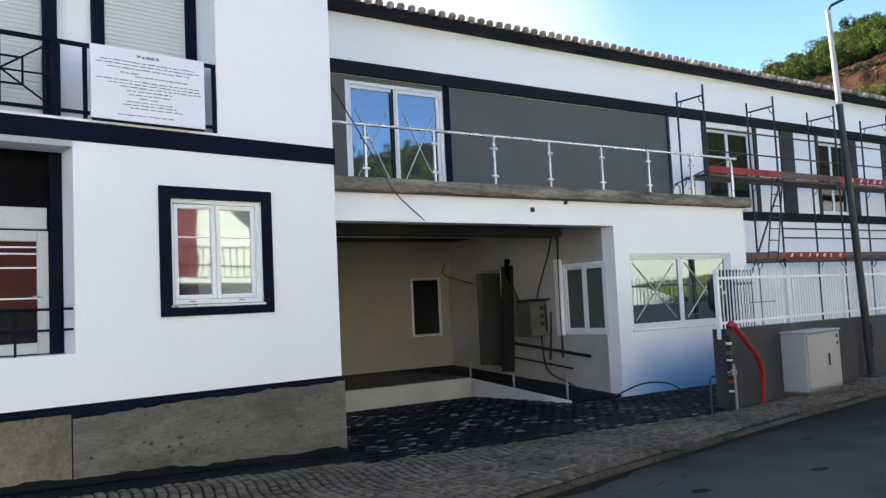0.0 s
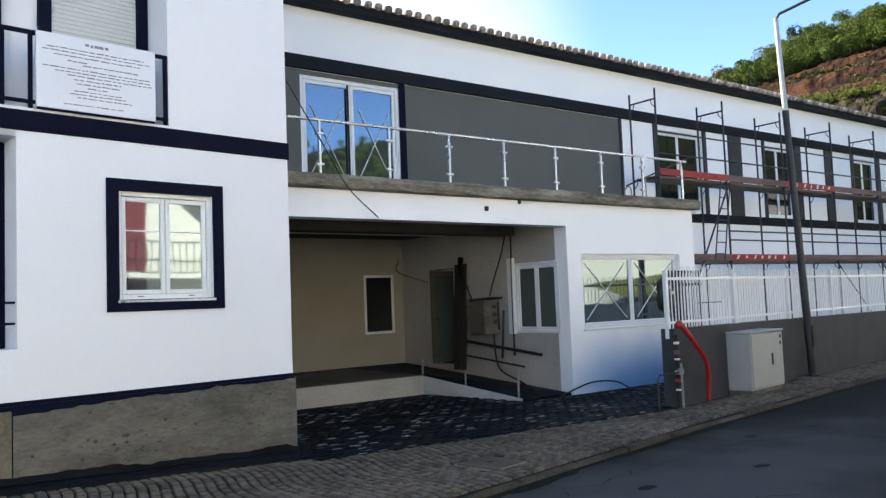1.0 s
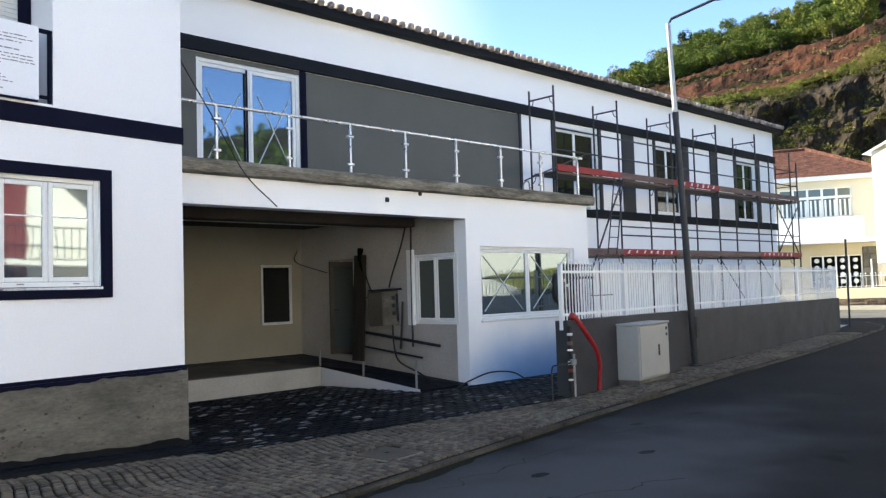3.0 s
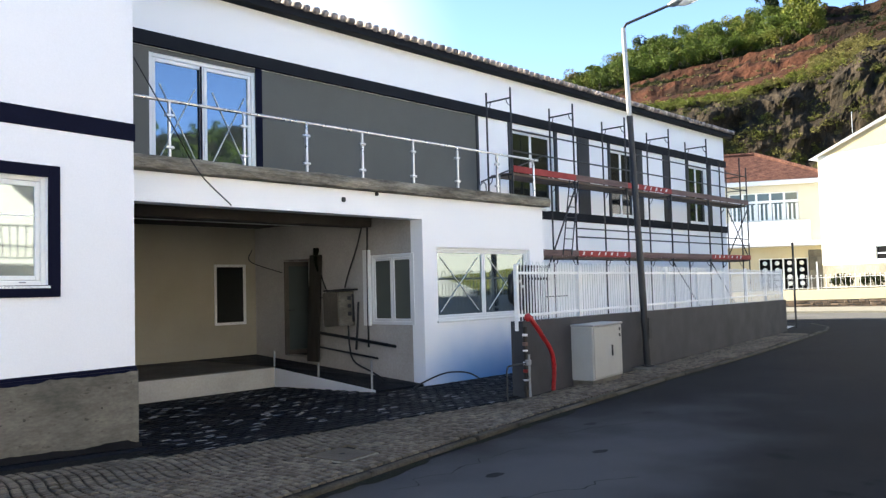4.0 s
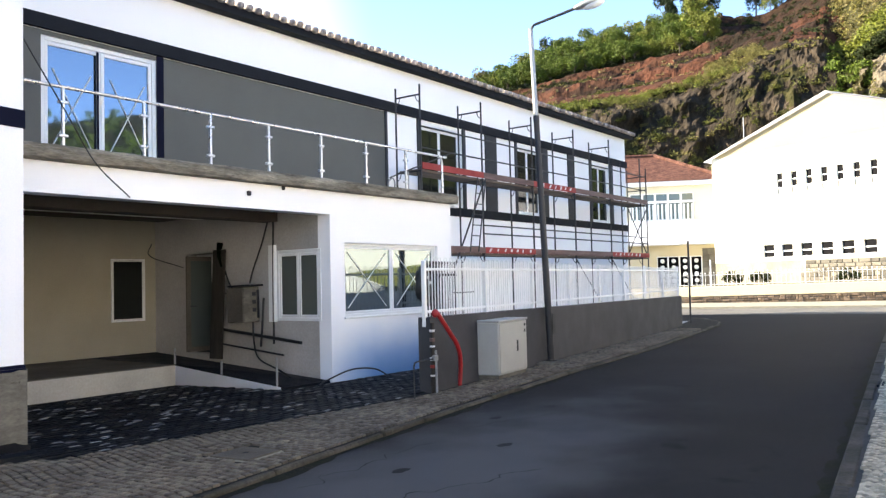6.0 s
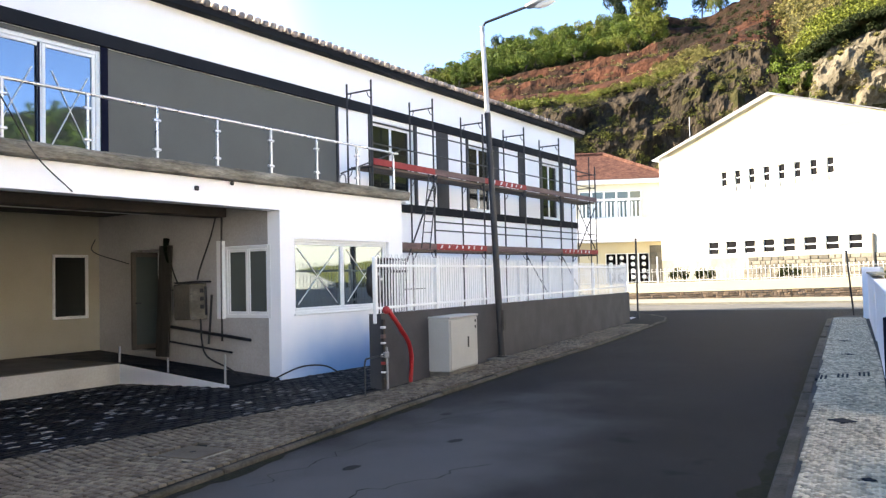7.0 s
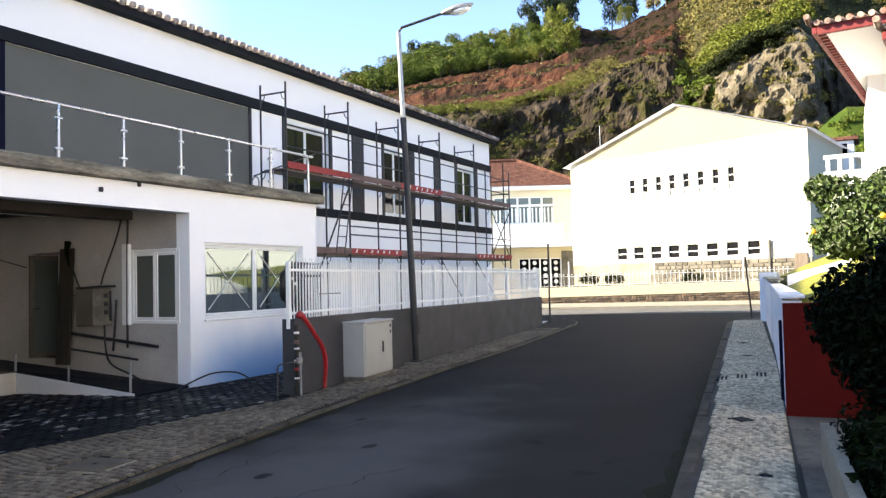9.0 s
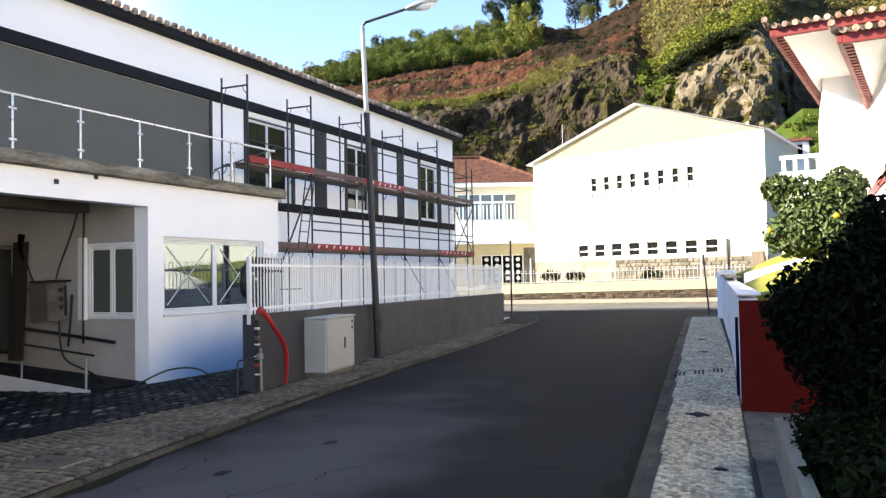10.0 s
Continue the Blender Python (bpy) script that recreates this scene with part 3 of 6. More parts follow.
splash = part("splashes", pits, "grime_dark", pl, "dark splashes on the concrete")
splash["kind"] = "stuff"
# uneven navy line over the plinth, and the tarred strip at its foot
rng = random.Random(8)
bm = bmesh.new()
prev = None
for i in range(121):
    s = -9.5 + 9.512 * i / 120
    low = 0.82 - 0.05 * max(0, noise.noise(Vector((s * 1.3, 2, 0)))) * 2 - 0.05 * max(0, min(1, (-s - 1.3) / 1.2)) - 0.024 * noise.noise(Vector((s * 9, 5, 0)))
    ring = [bm.verts.new((s, -0.0275, low)), bm.verts.new((s, -0.0275, 0.838)), bm.verts.new((s, -0.006, 0.84)), bm.verts.new((s, -0.006, 0.875))]
    if prev:
        for k in range(3):
            bm.faces.new((prev[k], ring[k], ring[k + 1], prev[k + 1]))
    prev = ring
solid("navy_line", bm, "navy", "navy painted line with an uneven lower edge", "trim", "structure", m=ML)
bm = bmesh.new()
prev = None
for i in range(101):
    s = -8.0 + 8.05 * i / 100
    zz = max(0.0, -s * 0.055)
    ring = [bm.verts.new((s, -0.03, zz + 0.085 + 0.03 * noise.noise(Vector((s * 2.1, 8, 0))) + rng.uniform(-.012, .012))), bm.verts.new((s, -0.036, zz + 0.02)), bm.verts.new((s, -0.12 - 0.03 * noise.noise(Vector((s * 3, 1, 0))), zz * 0.95 + 0.022)), bm.verts.new((s, -0.17, zz * .9 - 0.03))]
    if prev:
        for k in range(3):
            bm.faces.new((prev[k], prev[k + 1], ring[k + 1], ring[k]))
    prev = ring
solid("tarred_strip", bm, "tar", "black tarred strip at the foot of the plinth", "trim", "structure", m=ML)
bm = box(-9.5, 0.016, -0.016, 0.0, 3.265, 3.452, 0.004)
add_box(bm, 0.0, 0.016, 0.0, 4.6, 3.265, 3.452)
solid("band_left_house", bm, "navy", "navy painted string course round the corner house", "trim", "structure", m=ML)
solid("lintel_strip", box(-5.6, -2.82, 0.0, 0.35, 3.212, 3.262), "plaster", "white lintel over the recessed entrance", "trim", "structure", m=ML)
solid("window_surround", frame_mesh(-2.04, -0.825, 1.62, 2.90, 0.115, -0.03, 0.0, 0.004), "navy", "navy painted surround of the street window", "trim", "structure", m=ML)
wl1 = casement("window_1", "white two-leaf window reflecting the house opposite", ML @ pose(0, 0.03, 0), -1.93, -0.94, 1.73, 2.79)
part("sill", box(-1.95, -0.92, -0.06, 0.0, 1.70, 1.735, 0.006), "frame", wl1)
for sx in (-1.70, -1.17):
    part("drain_slot", box(sx - 0.03, sx + 0.03, -0.008, 0.0, 1.757, 1.768), "ink", wl1)
for sx in (-1.66, -1.21):
    part("glazing_bar", box(sx - 0.19, sx + 0.19, 0.018, 0.03, 2.40, 2.412), "frame", wl1)

# upper recess with shuttered windows
solid("recess_upper", box(-6.2, -1.4, 0.52, 0.56, 3.3, 6.4), "plaster", "white back wall of the upper recess", "wall", "structure", m=ML)
solid("recess_side_upper", box(-1.398, -1.30, 0.302, 0.56, 3.3, 6.4), "plaster", "white side of the balcony recess", "wall", "structure", m=ML)
bm = box(-6.2, -1.40, 0.3, 0.52, 3.3, 3.476)
solid("recess_floor_upper", bm, "concrete_light", "pale floor slab of the balcony recess", "floor", "structure", m=ML)


def shutter(name, x0, x1, z0, z1, y, m, label):
    t = thing(name, label, "shutter", m, "roller shutters", "structure")
    n = int((z1 - z0) / 0.045)
    for i in range(n):
        part("slat", box(x0, x1, y, y + 0.016, z0 + i * 0.045, z0 + i * 0.045 + 0.0435, 0.003), "shutter", t)
    return t


shutter("window_2", -2.37, -1.52, 3.5, 5.6, 0.47, ML, "pale roller shutter lowered in the balcony window")
shutter("window_3", -4.6, -2.95, 3.5, 5.6, 0.49, ML, "pale roller shutter lowered beside the balcony post")
bm = box(-1.52, -1.405, 0.44, 0.519, 3.48, 5.7)
add_box(bm, -2.48, -2.37, 0.44, 0.519, 3.48, 5.7)
add_box(bm, -2.37, -1.52, 0.44, 0.519, 5.6, 5.72)
solid("shutter_frame", bm, "navy", "navy frame round the balcony shutter", "trim", "structure", m=ML)
solid("downpipe", box(-2.94, -2.835, 0.36, 0.5, 3.477, 6.3, 0.01), "navy", "navy boxed pipe in the balcony recess", "pipe", m=ML)

# balcony railing
br = thing("balcony_railing", "navy wrought-iron balcony railing with crossed panels", "railing", ML @ pose(0, -0.02, 0))
part("top_rail", box(-6.2, -1.41, 0, 0.05, 4.16, 4.195, 0.006), "navy", br)
part("bottom_rail", box(-6.2, -1.41, 0.005, 0.045, 3.525, 3.555, 0.005), "navy", br)
for s in (-5.2, -4.35, -3.86, -2.955, -2.70, -1.43):
    w = 0.038 if s == -2.955 else 0.016
    part("post", box(s - w, s + w, 0.002, 0.048, 3.482, 4.18, 0.004), "navy", br)
for c in (-3.41, -4.78):
    for a, b in (((c - .42, 3.56), (c + .42, 4.15)), ((c - .42, 4.15), (c + .42, 3.56)), ((c, 3.56), (c, 4.15)), ((c - .45, 3.85), (c + .45, 3.85))):
        part("bar", tube([(a[0], 0.025, a[1]), (b[0], 0.025, b[1])], 0.009, 6), "navy", br)
    part("ring", frame_mesh(c - 0.19, c + 0.19, 3.72, 3.98, 0.016, 0.012, 0.036, 0.003), "navy", br)
sg = thing("notice_board", "white printed planning notice board tied to the railing", "sign", ML @ pose(0, -0.05, 0))
part("panel", box(-2.67, -1.56, -0.012, 0.012, 3.49, 4.19, 0.003, Matrix.Rotation(radians(0.0), 4, "Y")), "sign", sg)
part("frame_strip", box(-2.66, -1.57, -0.014, 0.014, 3.472, 3.489), "navy", sg)
rows = [(-2.12, .12, 4.13, .03), (-2.12, .46, 4.065, .012), (-2.12, .5, 4.035, .012), (-2.12, .40, 4.0, .012), (-2.3, .1, 3.955, .014), (-2.0, .26, 3.93, .014),
        (-2.12, .5, 3.88, .012), (-2.05, .46, 3.85, .012), (-2.0, .4, 3.82, .012), (-2.12, .22, 3.785, .012), (-2.12, .2, 3.75, .012), (-2.12, .1, 3.715, .012),
        (-2.12, .22, 3.68, .012), (-2.12, .26, 3.65, .012), (-2.05, .26, 3.62, .012), (-2.15, .28, 3.55, .012)]
rr = random.Random(3)
for c, half, z, h in rows:
    x = c - half
    while x < c + half - 0.02:
        w = rr.uniform(0.02, 0.085)
        e = min(c + half, x + w)
        lift = rr.uniform(-0.002, 0.002)
        part("text_bar", box(x, e, -0.0155, -0.0125, z + lift - h * rr.uniform(0.28, 0.5), z + lift + h * rr.uniform(0.28, 0.5)), "ink", sg)
        x = e + rr.uniform(0.008, 0.02)

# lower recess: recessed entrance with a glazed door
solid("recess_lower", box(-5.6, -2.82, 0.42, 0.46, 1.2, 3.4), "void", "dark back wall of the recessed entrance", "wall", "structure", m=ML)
solid("recess_floor_lower", box(-5.6, -2.818, 0.3, 0.46, 1.1, 1.328), "plaster", "white ledge of the recessed entrance", "floor", "structure", m=ML)
solid("recess_side_lower", box(-2.82, -2.70, 0.3, 0.46, 1.2, 3.4), "plaster", "white side of the recessed entrance", "wall", "structure", m=ML)
d1 = thing("door_1", "white glazed entrance door with a navy jamb", "door", ML, "", "structure")
part("jamb", box(-2.93, -2.822, 0.33, 0.419, 1.33, 3.205, 0.005), "navy", d1)
part("transom", box(-4.2, -2.95, 0.36, 0.419, 2.485, 2.685, 0.005), "dusty_frame", d1)
part("leaf_frame", frame_mesh(-3.75, -2.935, 1.34, 2.47, 0.10, 0.37, 0.418), "dusty_frame", d1)
part("pane", box(-3.65, -3.035, 0.395, 0.405, 1.44, 2.37), "door_glass", d1)
for z in (1.84, 2.12, 2.25, 2.31):
    part("glazing_bar", box(-3.65, -3.035, 0.385, 0.394, z, z + 0.014), "frame", d1)
part("handle", tube([(-3.01, 0.37, 1.86), (-3.01, 0.33, 1.86), (-3.09, 0.33, 1.86)], 0.009, 6), "inox", d1)
lr = thing("entrance_railing", "navy iron railing across the recessed entrance", "railing", ML)
for z in (1.55, 1.735):
    part("rail", tube([(-5.6, 0.05, z), (-2.822, 0.05, z)], 0.012, 6), "navy", lr)
for s in (-3.3, -4.2):
    part("post", tube([(s, 0.05, 1.33), (s, 0.05, 1.735)], 0.012, 6), "navy", lr)

# ---- long building ----
YW, X_END = 12.6, 28.85
MW = Matrix.Translation((0, YW, 0))
cols = [(16.15, 17.95), (20.85, 22.35), (25.9, 27.4)]
holes = [(6.38, 8.46, 3.34, 5.70)] + [(a, b, 3.62, 5.66) for a, b in cols]
solid("wall_long", wall_mesh(2.6, X_END, 2.9, 7.0, 0.3, holes), "plaster_fresh", "white plastered wall of the long building", "wall", "structure", m=MW)
solid("wall_long_lower", wall_mesh(9.85, X_END, -0.2, 2.9, 0.3, []), "plaster_fresh", "white plastered ground-floor wall of the long building", "wall", "structure", m=MW)
solid("wall_long_end", box(X_END - 0.3, X_END, YW + 0.3, 22.0, -0.2, 7.0), "plaster", "white plastered gable wall of the long building", "wall", "structure")
solid("wall_long_back", box(2.6, X_END, 21.7, 22.0, -0.2, 7.0), "plaster", "white plastered rear wall of the long building", "wall", "structure")
# out of view, closes the open end where sun leaked in
solid("wall_long_west", box(2.3, 2.6, YW, 22.0, -0.2, 9.0), "plaster", "white plastered west wall of the long building", "wall", "structure")
solid("grey_panel", wall_mesh(2.6, 14.72, 3.33, 5.78, 0.012, [(6.38, 8.46, 3.33, 5.70)]), "grey_paint", "dark grey painted wall field on the terrace", "wall", "structure", m=Matrix.Translation((0, YW - 0.012, 0)))
solid("band_upper", box(2.6, X_END + 0.012, YW - 0.075, YW, 5.79, 6.03, 0.006), "slate_paint", "dark slate band above the windows", "trim", "structure")
solid("band_lower", box(12.9, X_END + 0.012, YW - 0.06, YW, 3.37, 3.60, 0.006), "slate_paint", "dark slate band below the windows", "trim", "structure")
for a, b in [(14.72, 14.80), (15.98, 16.13), (17.97, 18.10), (19.1, 19.68), (20.72, 20.83), (22.37, 22.72), (24.1, 24.55), (25.75, 25.88), (27.42, 27.62)]:
    solid("pilaster", box(a, b, YW - 0.045, YW, 3.602, 5.788, 0.004), "pilaster", "slate painted strip between window bays", "trim", "structure")
# eave: fascia, boards and tiles
solid("fascia", box(2.6, X_END + 0.25, YW - 0.26, YW - 0.002, 6.90, 7.06, 0.01), "slate_paint", "dark eave fascia along the long building", "trim", "structure")
bm = bmesh.new()
for p, q in (((2.6, YW - 0.28, 7.065), (X_END + 0.3, 17.2, 9.0)), ((2.6, 17.2, 9.0), (X_END + 0.3, 22.4, 7.0))):
    vs = [bm.verts.new((p[0], p[1], p[2])), bm.verts.new((q[0], p[1], p[2])), bm.verts.new((q[0], q[1], q[2])), bm.verts.new((p[0], q[1], q[2]))]
    bm.faces.new(vs)
bmesh.ops.solidify(bm, geom=bm.faces[:], thickness=0.06)
solid("roof_long", bm, "tile_dark", "tiled pitched roof of the long building", "roof", "structure")
bm = bmesh.new()
for xx in (X_END - 0.15,):
    vs = [bm.verts.new((xx + dx, y, z)) for dx in (0, 0.15) for y, z in ((YW, 7.0), (22, 7.0), (17.2, 8.95))]
    bm.faces.new(vs[:3]), bm.faces.new(vs[3:])
solid("gable_long", bm, "plaster", "white gable of the long building", "wall", "structure")

# windows of the long building
for i, (a, b) in enumerate(cols):
    casement(f"window_{4 + i}", "white two-leaf tall window with dim panes behind scaffolding", Matrix.Translation((0, YW + 0.08, 0)), a, b, 3.62, 5.66, 2, "dark_glass", 0.07, 0.05)
tw = casement("window_7", "white sliding terrace door, taped crosses on mirrored glass", Matrix.Translation((0, YW + 0.02, 0)), 6.38, 8.46, 3.34, 5.70, 2, "blue_glass", 0.09, 0.07)
part("dark_stile", box(7.335, 7.375, -0.012, 0.0, 3.42, 5.62, 0.004), "navy", tw, "navy stile of the sliding leaf")
for c in (6.93, 7.93):
    for a, b in (((c - .33, 3.95), (c + .33, 5.2)), ((c - .33, 5.2), (c + .33, 3.95))):
        part("tape_strip", tube([(a[0], 0.03, a[1]), (b[0], 0.03, b[1])], 0.011, 4), "tape", tw)
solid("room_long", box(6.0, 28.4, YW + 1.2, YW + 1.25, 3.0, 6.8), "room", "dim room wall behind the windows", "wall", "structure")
solid("door_reveal", box(8.462, 8.60, YW - 0.03, YW - 0.014, 3.335, 5.785), "navy", "navy strip beside the terrace door", "trim", "structure")

# ---- porch volume with terrace slab ----
YP = 9.4
PW = (9.88, 12.50, 1.05, 2.31)
MP = Matrix.Translation((0, YP, 0))
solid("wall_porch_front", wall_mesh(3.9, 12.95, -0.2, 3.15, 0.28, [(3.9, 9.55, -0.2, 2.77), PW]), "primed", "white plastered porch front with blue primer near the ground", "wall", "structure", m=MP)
MS = Matrix.Translation((9.55, 0, 0)) @ Matrix.Rotation(radians(90), 4, "Z")   # local x runs along world y, front faces the porch
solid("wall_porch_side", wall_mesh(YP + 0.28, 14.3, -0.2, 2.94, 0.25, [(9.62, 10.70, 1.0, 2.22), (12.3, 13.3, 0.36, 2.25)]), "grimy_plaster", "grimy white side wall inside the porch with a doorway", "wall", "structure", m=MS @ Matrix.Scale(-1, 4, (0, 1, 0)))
solid("wall_porch_back", wall_mesh(2.6, 9.9, -0.2, 2.948, 0.25, [(8.58, 9.30, 0.98, 2.20)]), "tan", "tan plastered back wall of the porch", "wall", "structure", m=Matrix.Translation((0, 14.3, 0)))
solid("wall_annex_end", box(12.67, 12.95, YP + 0.28, YW, -0.2, 3.15), "plaster", "white end wall of the porch annex", "wall", "structure")
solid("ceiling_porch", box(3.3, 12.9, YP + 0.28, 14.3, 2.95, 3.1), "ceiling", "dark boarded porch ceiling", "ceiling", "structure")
solid("ceiling_annex", box(9.85, 12.6, 10.0, 12.59, 2.93, 2.946), "plaster", "white ceiling of the annex room", "ceiling", "structure")
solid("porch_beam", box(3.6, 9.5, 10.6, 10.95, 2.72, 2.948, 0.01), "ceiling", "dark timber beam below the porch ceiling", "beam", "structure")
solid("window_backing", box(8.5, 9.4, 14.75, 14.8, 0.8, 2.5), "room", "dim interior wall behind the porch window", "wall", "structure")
casement("window_8", "white-framed dark single window in the porch", Matrix.Translation((0, 14.27, 0)), 8.58, 9.30, 0.98, 2.20, 1, "dark_glass", 0.07, 0.026)
ws = casement("window_9", "white two-leaf window in the porch side wall", MS @ pose(0, 0.0, 0), 9.62, 10.70, 1.0, 2.22, 2, "grey_glass", 0.07, 0.055)
ws.matrix_basis = MS @ Matrix.Translation((0, -0.06, 0))
solid("window_trim", box(9.49, 9.555, 10.705, 10.86, 0.98, 2.32, 0.005), "frame", "white upright trim beside the porch window", "trim", "structure")
pw = casement("window_10", "white two-leaf window with taped crosses, mirroring the street", Matrix.Translation((0, YP + 0.06, 0)), *PW, 2, "dim_glass", 0.08, 0.05)
part("sill", box(9.86, 12.52, -0.09, 0.0, 1.02, 1.055, 0.006), "frame", pw)
for c in (10.55, 11.84):
    for a, b in (((c - .5, 1.2), (c + .5, 2.15)), ((c - .5, 2.15), (c + .5, 1.2))):
        part("tape_strip", tube([(a[0], 0.03, a[1]), (b[0], 0.03, b[1])], 0.010, 4), "tape", pw)
# terrace slab with a rough front edge
bm = bmesh.new()
n = 60
prev = None
for i in range(n + 1):
    xx = 3.75 + (13.02 - 3.75) * i / n
    j = lambda a: rng.uniform(-a, a)
    ring = [bm.verts.new(p) for p in ((xx, 12.58, 3.33), (xx, 9.27 + j(.008), 3.335 + j(.006)), (xx, 9.24 + j(.012), 3.30 + j(.01)), (xx, 9.235 + j(.014), 3.24 + j(.012)), (xx, 9.25 + j(.012), 3.165 + j(.012)), (xx, 9.3, 3.155), (xx, 12.58, 3.155))]
    if prev:
        for k in range(6):
            bm.faces.new((prev[k], prev[k + 1], ring[k + 1], ring[k]))
    else:
        bm.faces.new(ring)
    prev = ring
bm.faces.new(prev[::-1])
bmesh.ops.recalc_face_normals(bm, faces=bm.faces)
solid("terrace_slab", bm, "slab", "rough unfinished concrete terrace slab, stained edge", "slab", "structure")
# platform and ramp in the porch
solid("porch_platform", box(3.2, 8.12, 11.62, 14.3, -0.15, 0.34, 0.01), "grime", "grimy concrete entrance platform in the porch", "floor", "structure")
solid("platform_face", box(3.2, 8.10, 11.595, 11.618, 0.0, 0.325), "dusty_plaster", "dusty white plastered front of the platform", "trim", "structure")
bm = bmesh.new()
pts = [(8.124, 11.6), (8.5, 9.45), (9.545, 9.45), (9.545, 14.3), (8.124, 14.3)]
hs = [0.34, 0.03, 0.03, 0.34, 0.34]
top = [bm.verts.new((x, y, h)) for (x, y), h in zip(pts, hs)]
bot = [bm.verts.new((x, y, -0.15)) for x, y in pts]
for k in range(5):
    bm.faces.new((top[k], top[(k + 1) % 5], bot[(k + 1) % 5], bot[k]))
bmesh.ops.triangulate(bm, faces=[bm.faces.new(top)])
bm.faces.new(bot[::-1])
bmesh.ops.recalc_face_normals(bm, faces=bm.faces)
solid("ramp", bm, "basalt", "grimy concrete access ramp beside the porch wall", "ramp", "structure")
bm = bmesh.new()
vs = [bm.verts.new(p) for p in ((8.10, 11.61, 0.0), (8.47, 9.44, 0.0), (8.47, 9.44, 0.045), (8.10, 11.61, 0.325))]
bm.faces.new(vs)
bmesh.ops.solidify(bm, geom=bm.faces[:], thickness=0.02)
solid("ramp_face", bm, "plaster", "white plastered cheek of the ramp", "trim", "structure")


# hidden sheet that brightens the ground-floor wall behind the fence
sheet([(10.0, 7.45), (25.4, 9.55), (28.5, 10.2), (28.5, 12.55), (13.25, 12.55), (13.25, 9.25)], -0.004, "yard_long", "yard", "pale concrete yard behind the street wall", "pavement")
# ---- street side wall with fence ----
W0, W1 = Vector((9.35, 7.2, 0)), Vector((25.7, 9.42, 0))
WD = (W1 - W0)
MF = Matrix.Translation(W0) @ Matrix.Rotation(math.atan2(WD.y, WD.x), 4, "Z")
WLEN = WD.length
bm = bmesh.new()
vs = []
for s, h in ((0, 1.09), (WLEN, 0.97)):
    vs.append([bm.verts.new((s, y, z)) for y, z in ((0, -0.2), (0.2, -0.2), (0.2, h), (0, h))])
for k in range(4):
    bm.faces.new((vs[0][k], vs[0][(k + 1) % 4], vs[1][(k + 1) % 4], vs[1][k]))
bm.faces.new(vs[0]), bm.faces.new(vs[1][::-1])
bmesh.ops.recalc_face_normals(bm, faces=bm.faces)
solid("wall_street", bm, "wall_grey", "low dark grey garden wall along the pavement", "wall", "structure", m=MF)
fence = thing("fence", "white metal fence with looped bar tops on the wall", "fence", MF @ pose(0, 0.1, 0))
for z in (1.17, 1.80):
    part("rail", box(0, WLEN, -0.015, 0.015, z - 0.02, z + 0.02, 0.004), "white_metal", fence)
bm = tube(curve_pts([(-0.045, 0, 1.05), (-0.045, 0, 1.5), (-0.045, 0, 1.90), (0, 0, 1.945), (0.045, 0, 1.90), (0.045, 0, 1.5), (0.045, 0, 1.05)], 3), 0.0085, 5)
first = part("bar", bm, "white_metal", fence)
first.location = (0.12, 0, 0)
k = 0.31
while k < WLEN - 0.05:
    o = first.copy()
    scene.collection.objects.link(o)
    o.location = (k, 0, -0.11 * k / WLEN + 0.03)
    k += 0.19
for i in range(9):
    s = 0.02 + (WLEN - 0.04) * i / 8
    part("post", box(s - 0.03, s + 0.03, -0.03, 0.03, 0.95, 1.93, 0.006), "white_metal", fence)
gate = thing("gate_leaf", "dark iron gate leaf leaning behind the white fence", "gate", MF @ pose(0.66, 0.42, 0))
for z in (0.45, 1.72):
    part("rail", box(0, 0.98, -0.012, 0.012, z - 0.02, z + 0.02, 0.004), "dark_metal", gate)
for i in range(11):
    part("bar", tube(curve_pts([(0.03 + i * 0.092, 0, -0.1), (0.03 + i * 0.092, 0, 1.0), (0.03 + i * 0.092, 0, 1.86), (0.05 + i * 0.092, 0, 1.90)], 3), 0.015, 6), "dark_metal", gate)
# small boxes for a row of black, text-like dashes
for i in range(7):
    part("bracket", box(1.15 + i * 0.11, 1.21 + i * 0.11, 0.09, 0.12, 1.42, 1.435), "dark_metal", fence)
# ---- scaffold ----
sc = thing("scaffold", "weathered steel facade scaffold with red toe boards", "scaffold")
YS, YB = 11.5, 12.23
xsf = [14.73 + 2.57 * i for i in range(6)]
for i, xx in enumerate(xsf):
    top = 6.26 if i < 5 else 5.9
    for y in (YS, YB):
        z0 = 3.34 if (i == 0) else -0.1
        part("standard", tube([(xx, y, z0), (xx, y, top)], 0.024, 8), "scaffold", sc)
    for z in (2.28, 4.22, 6.02):
        if z < 3.3 and i == 0:
            continue
        if z < top:
            part("transom", tube([(xx, YS, z), (xx, YB, z)], 0.02, 6), "scaffold", sc)
            for y, e in ((YS, 1), (YB, -1)):
                part("gusset", tube(curve_pts([(xx, y, z - 0.2), (xx, y + e * 0.09, z - 0.12), (xx, y + e * 0.13, z)], 3), 0.011, 5), "scaffold", sc)
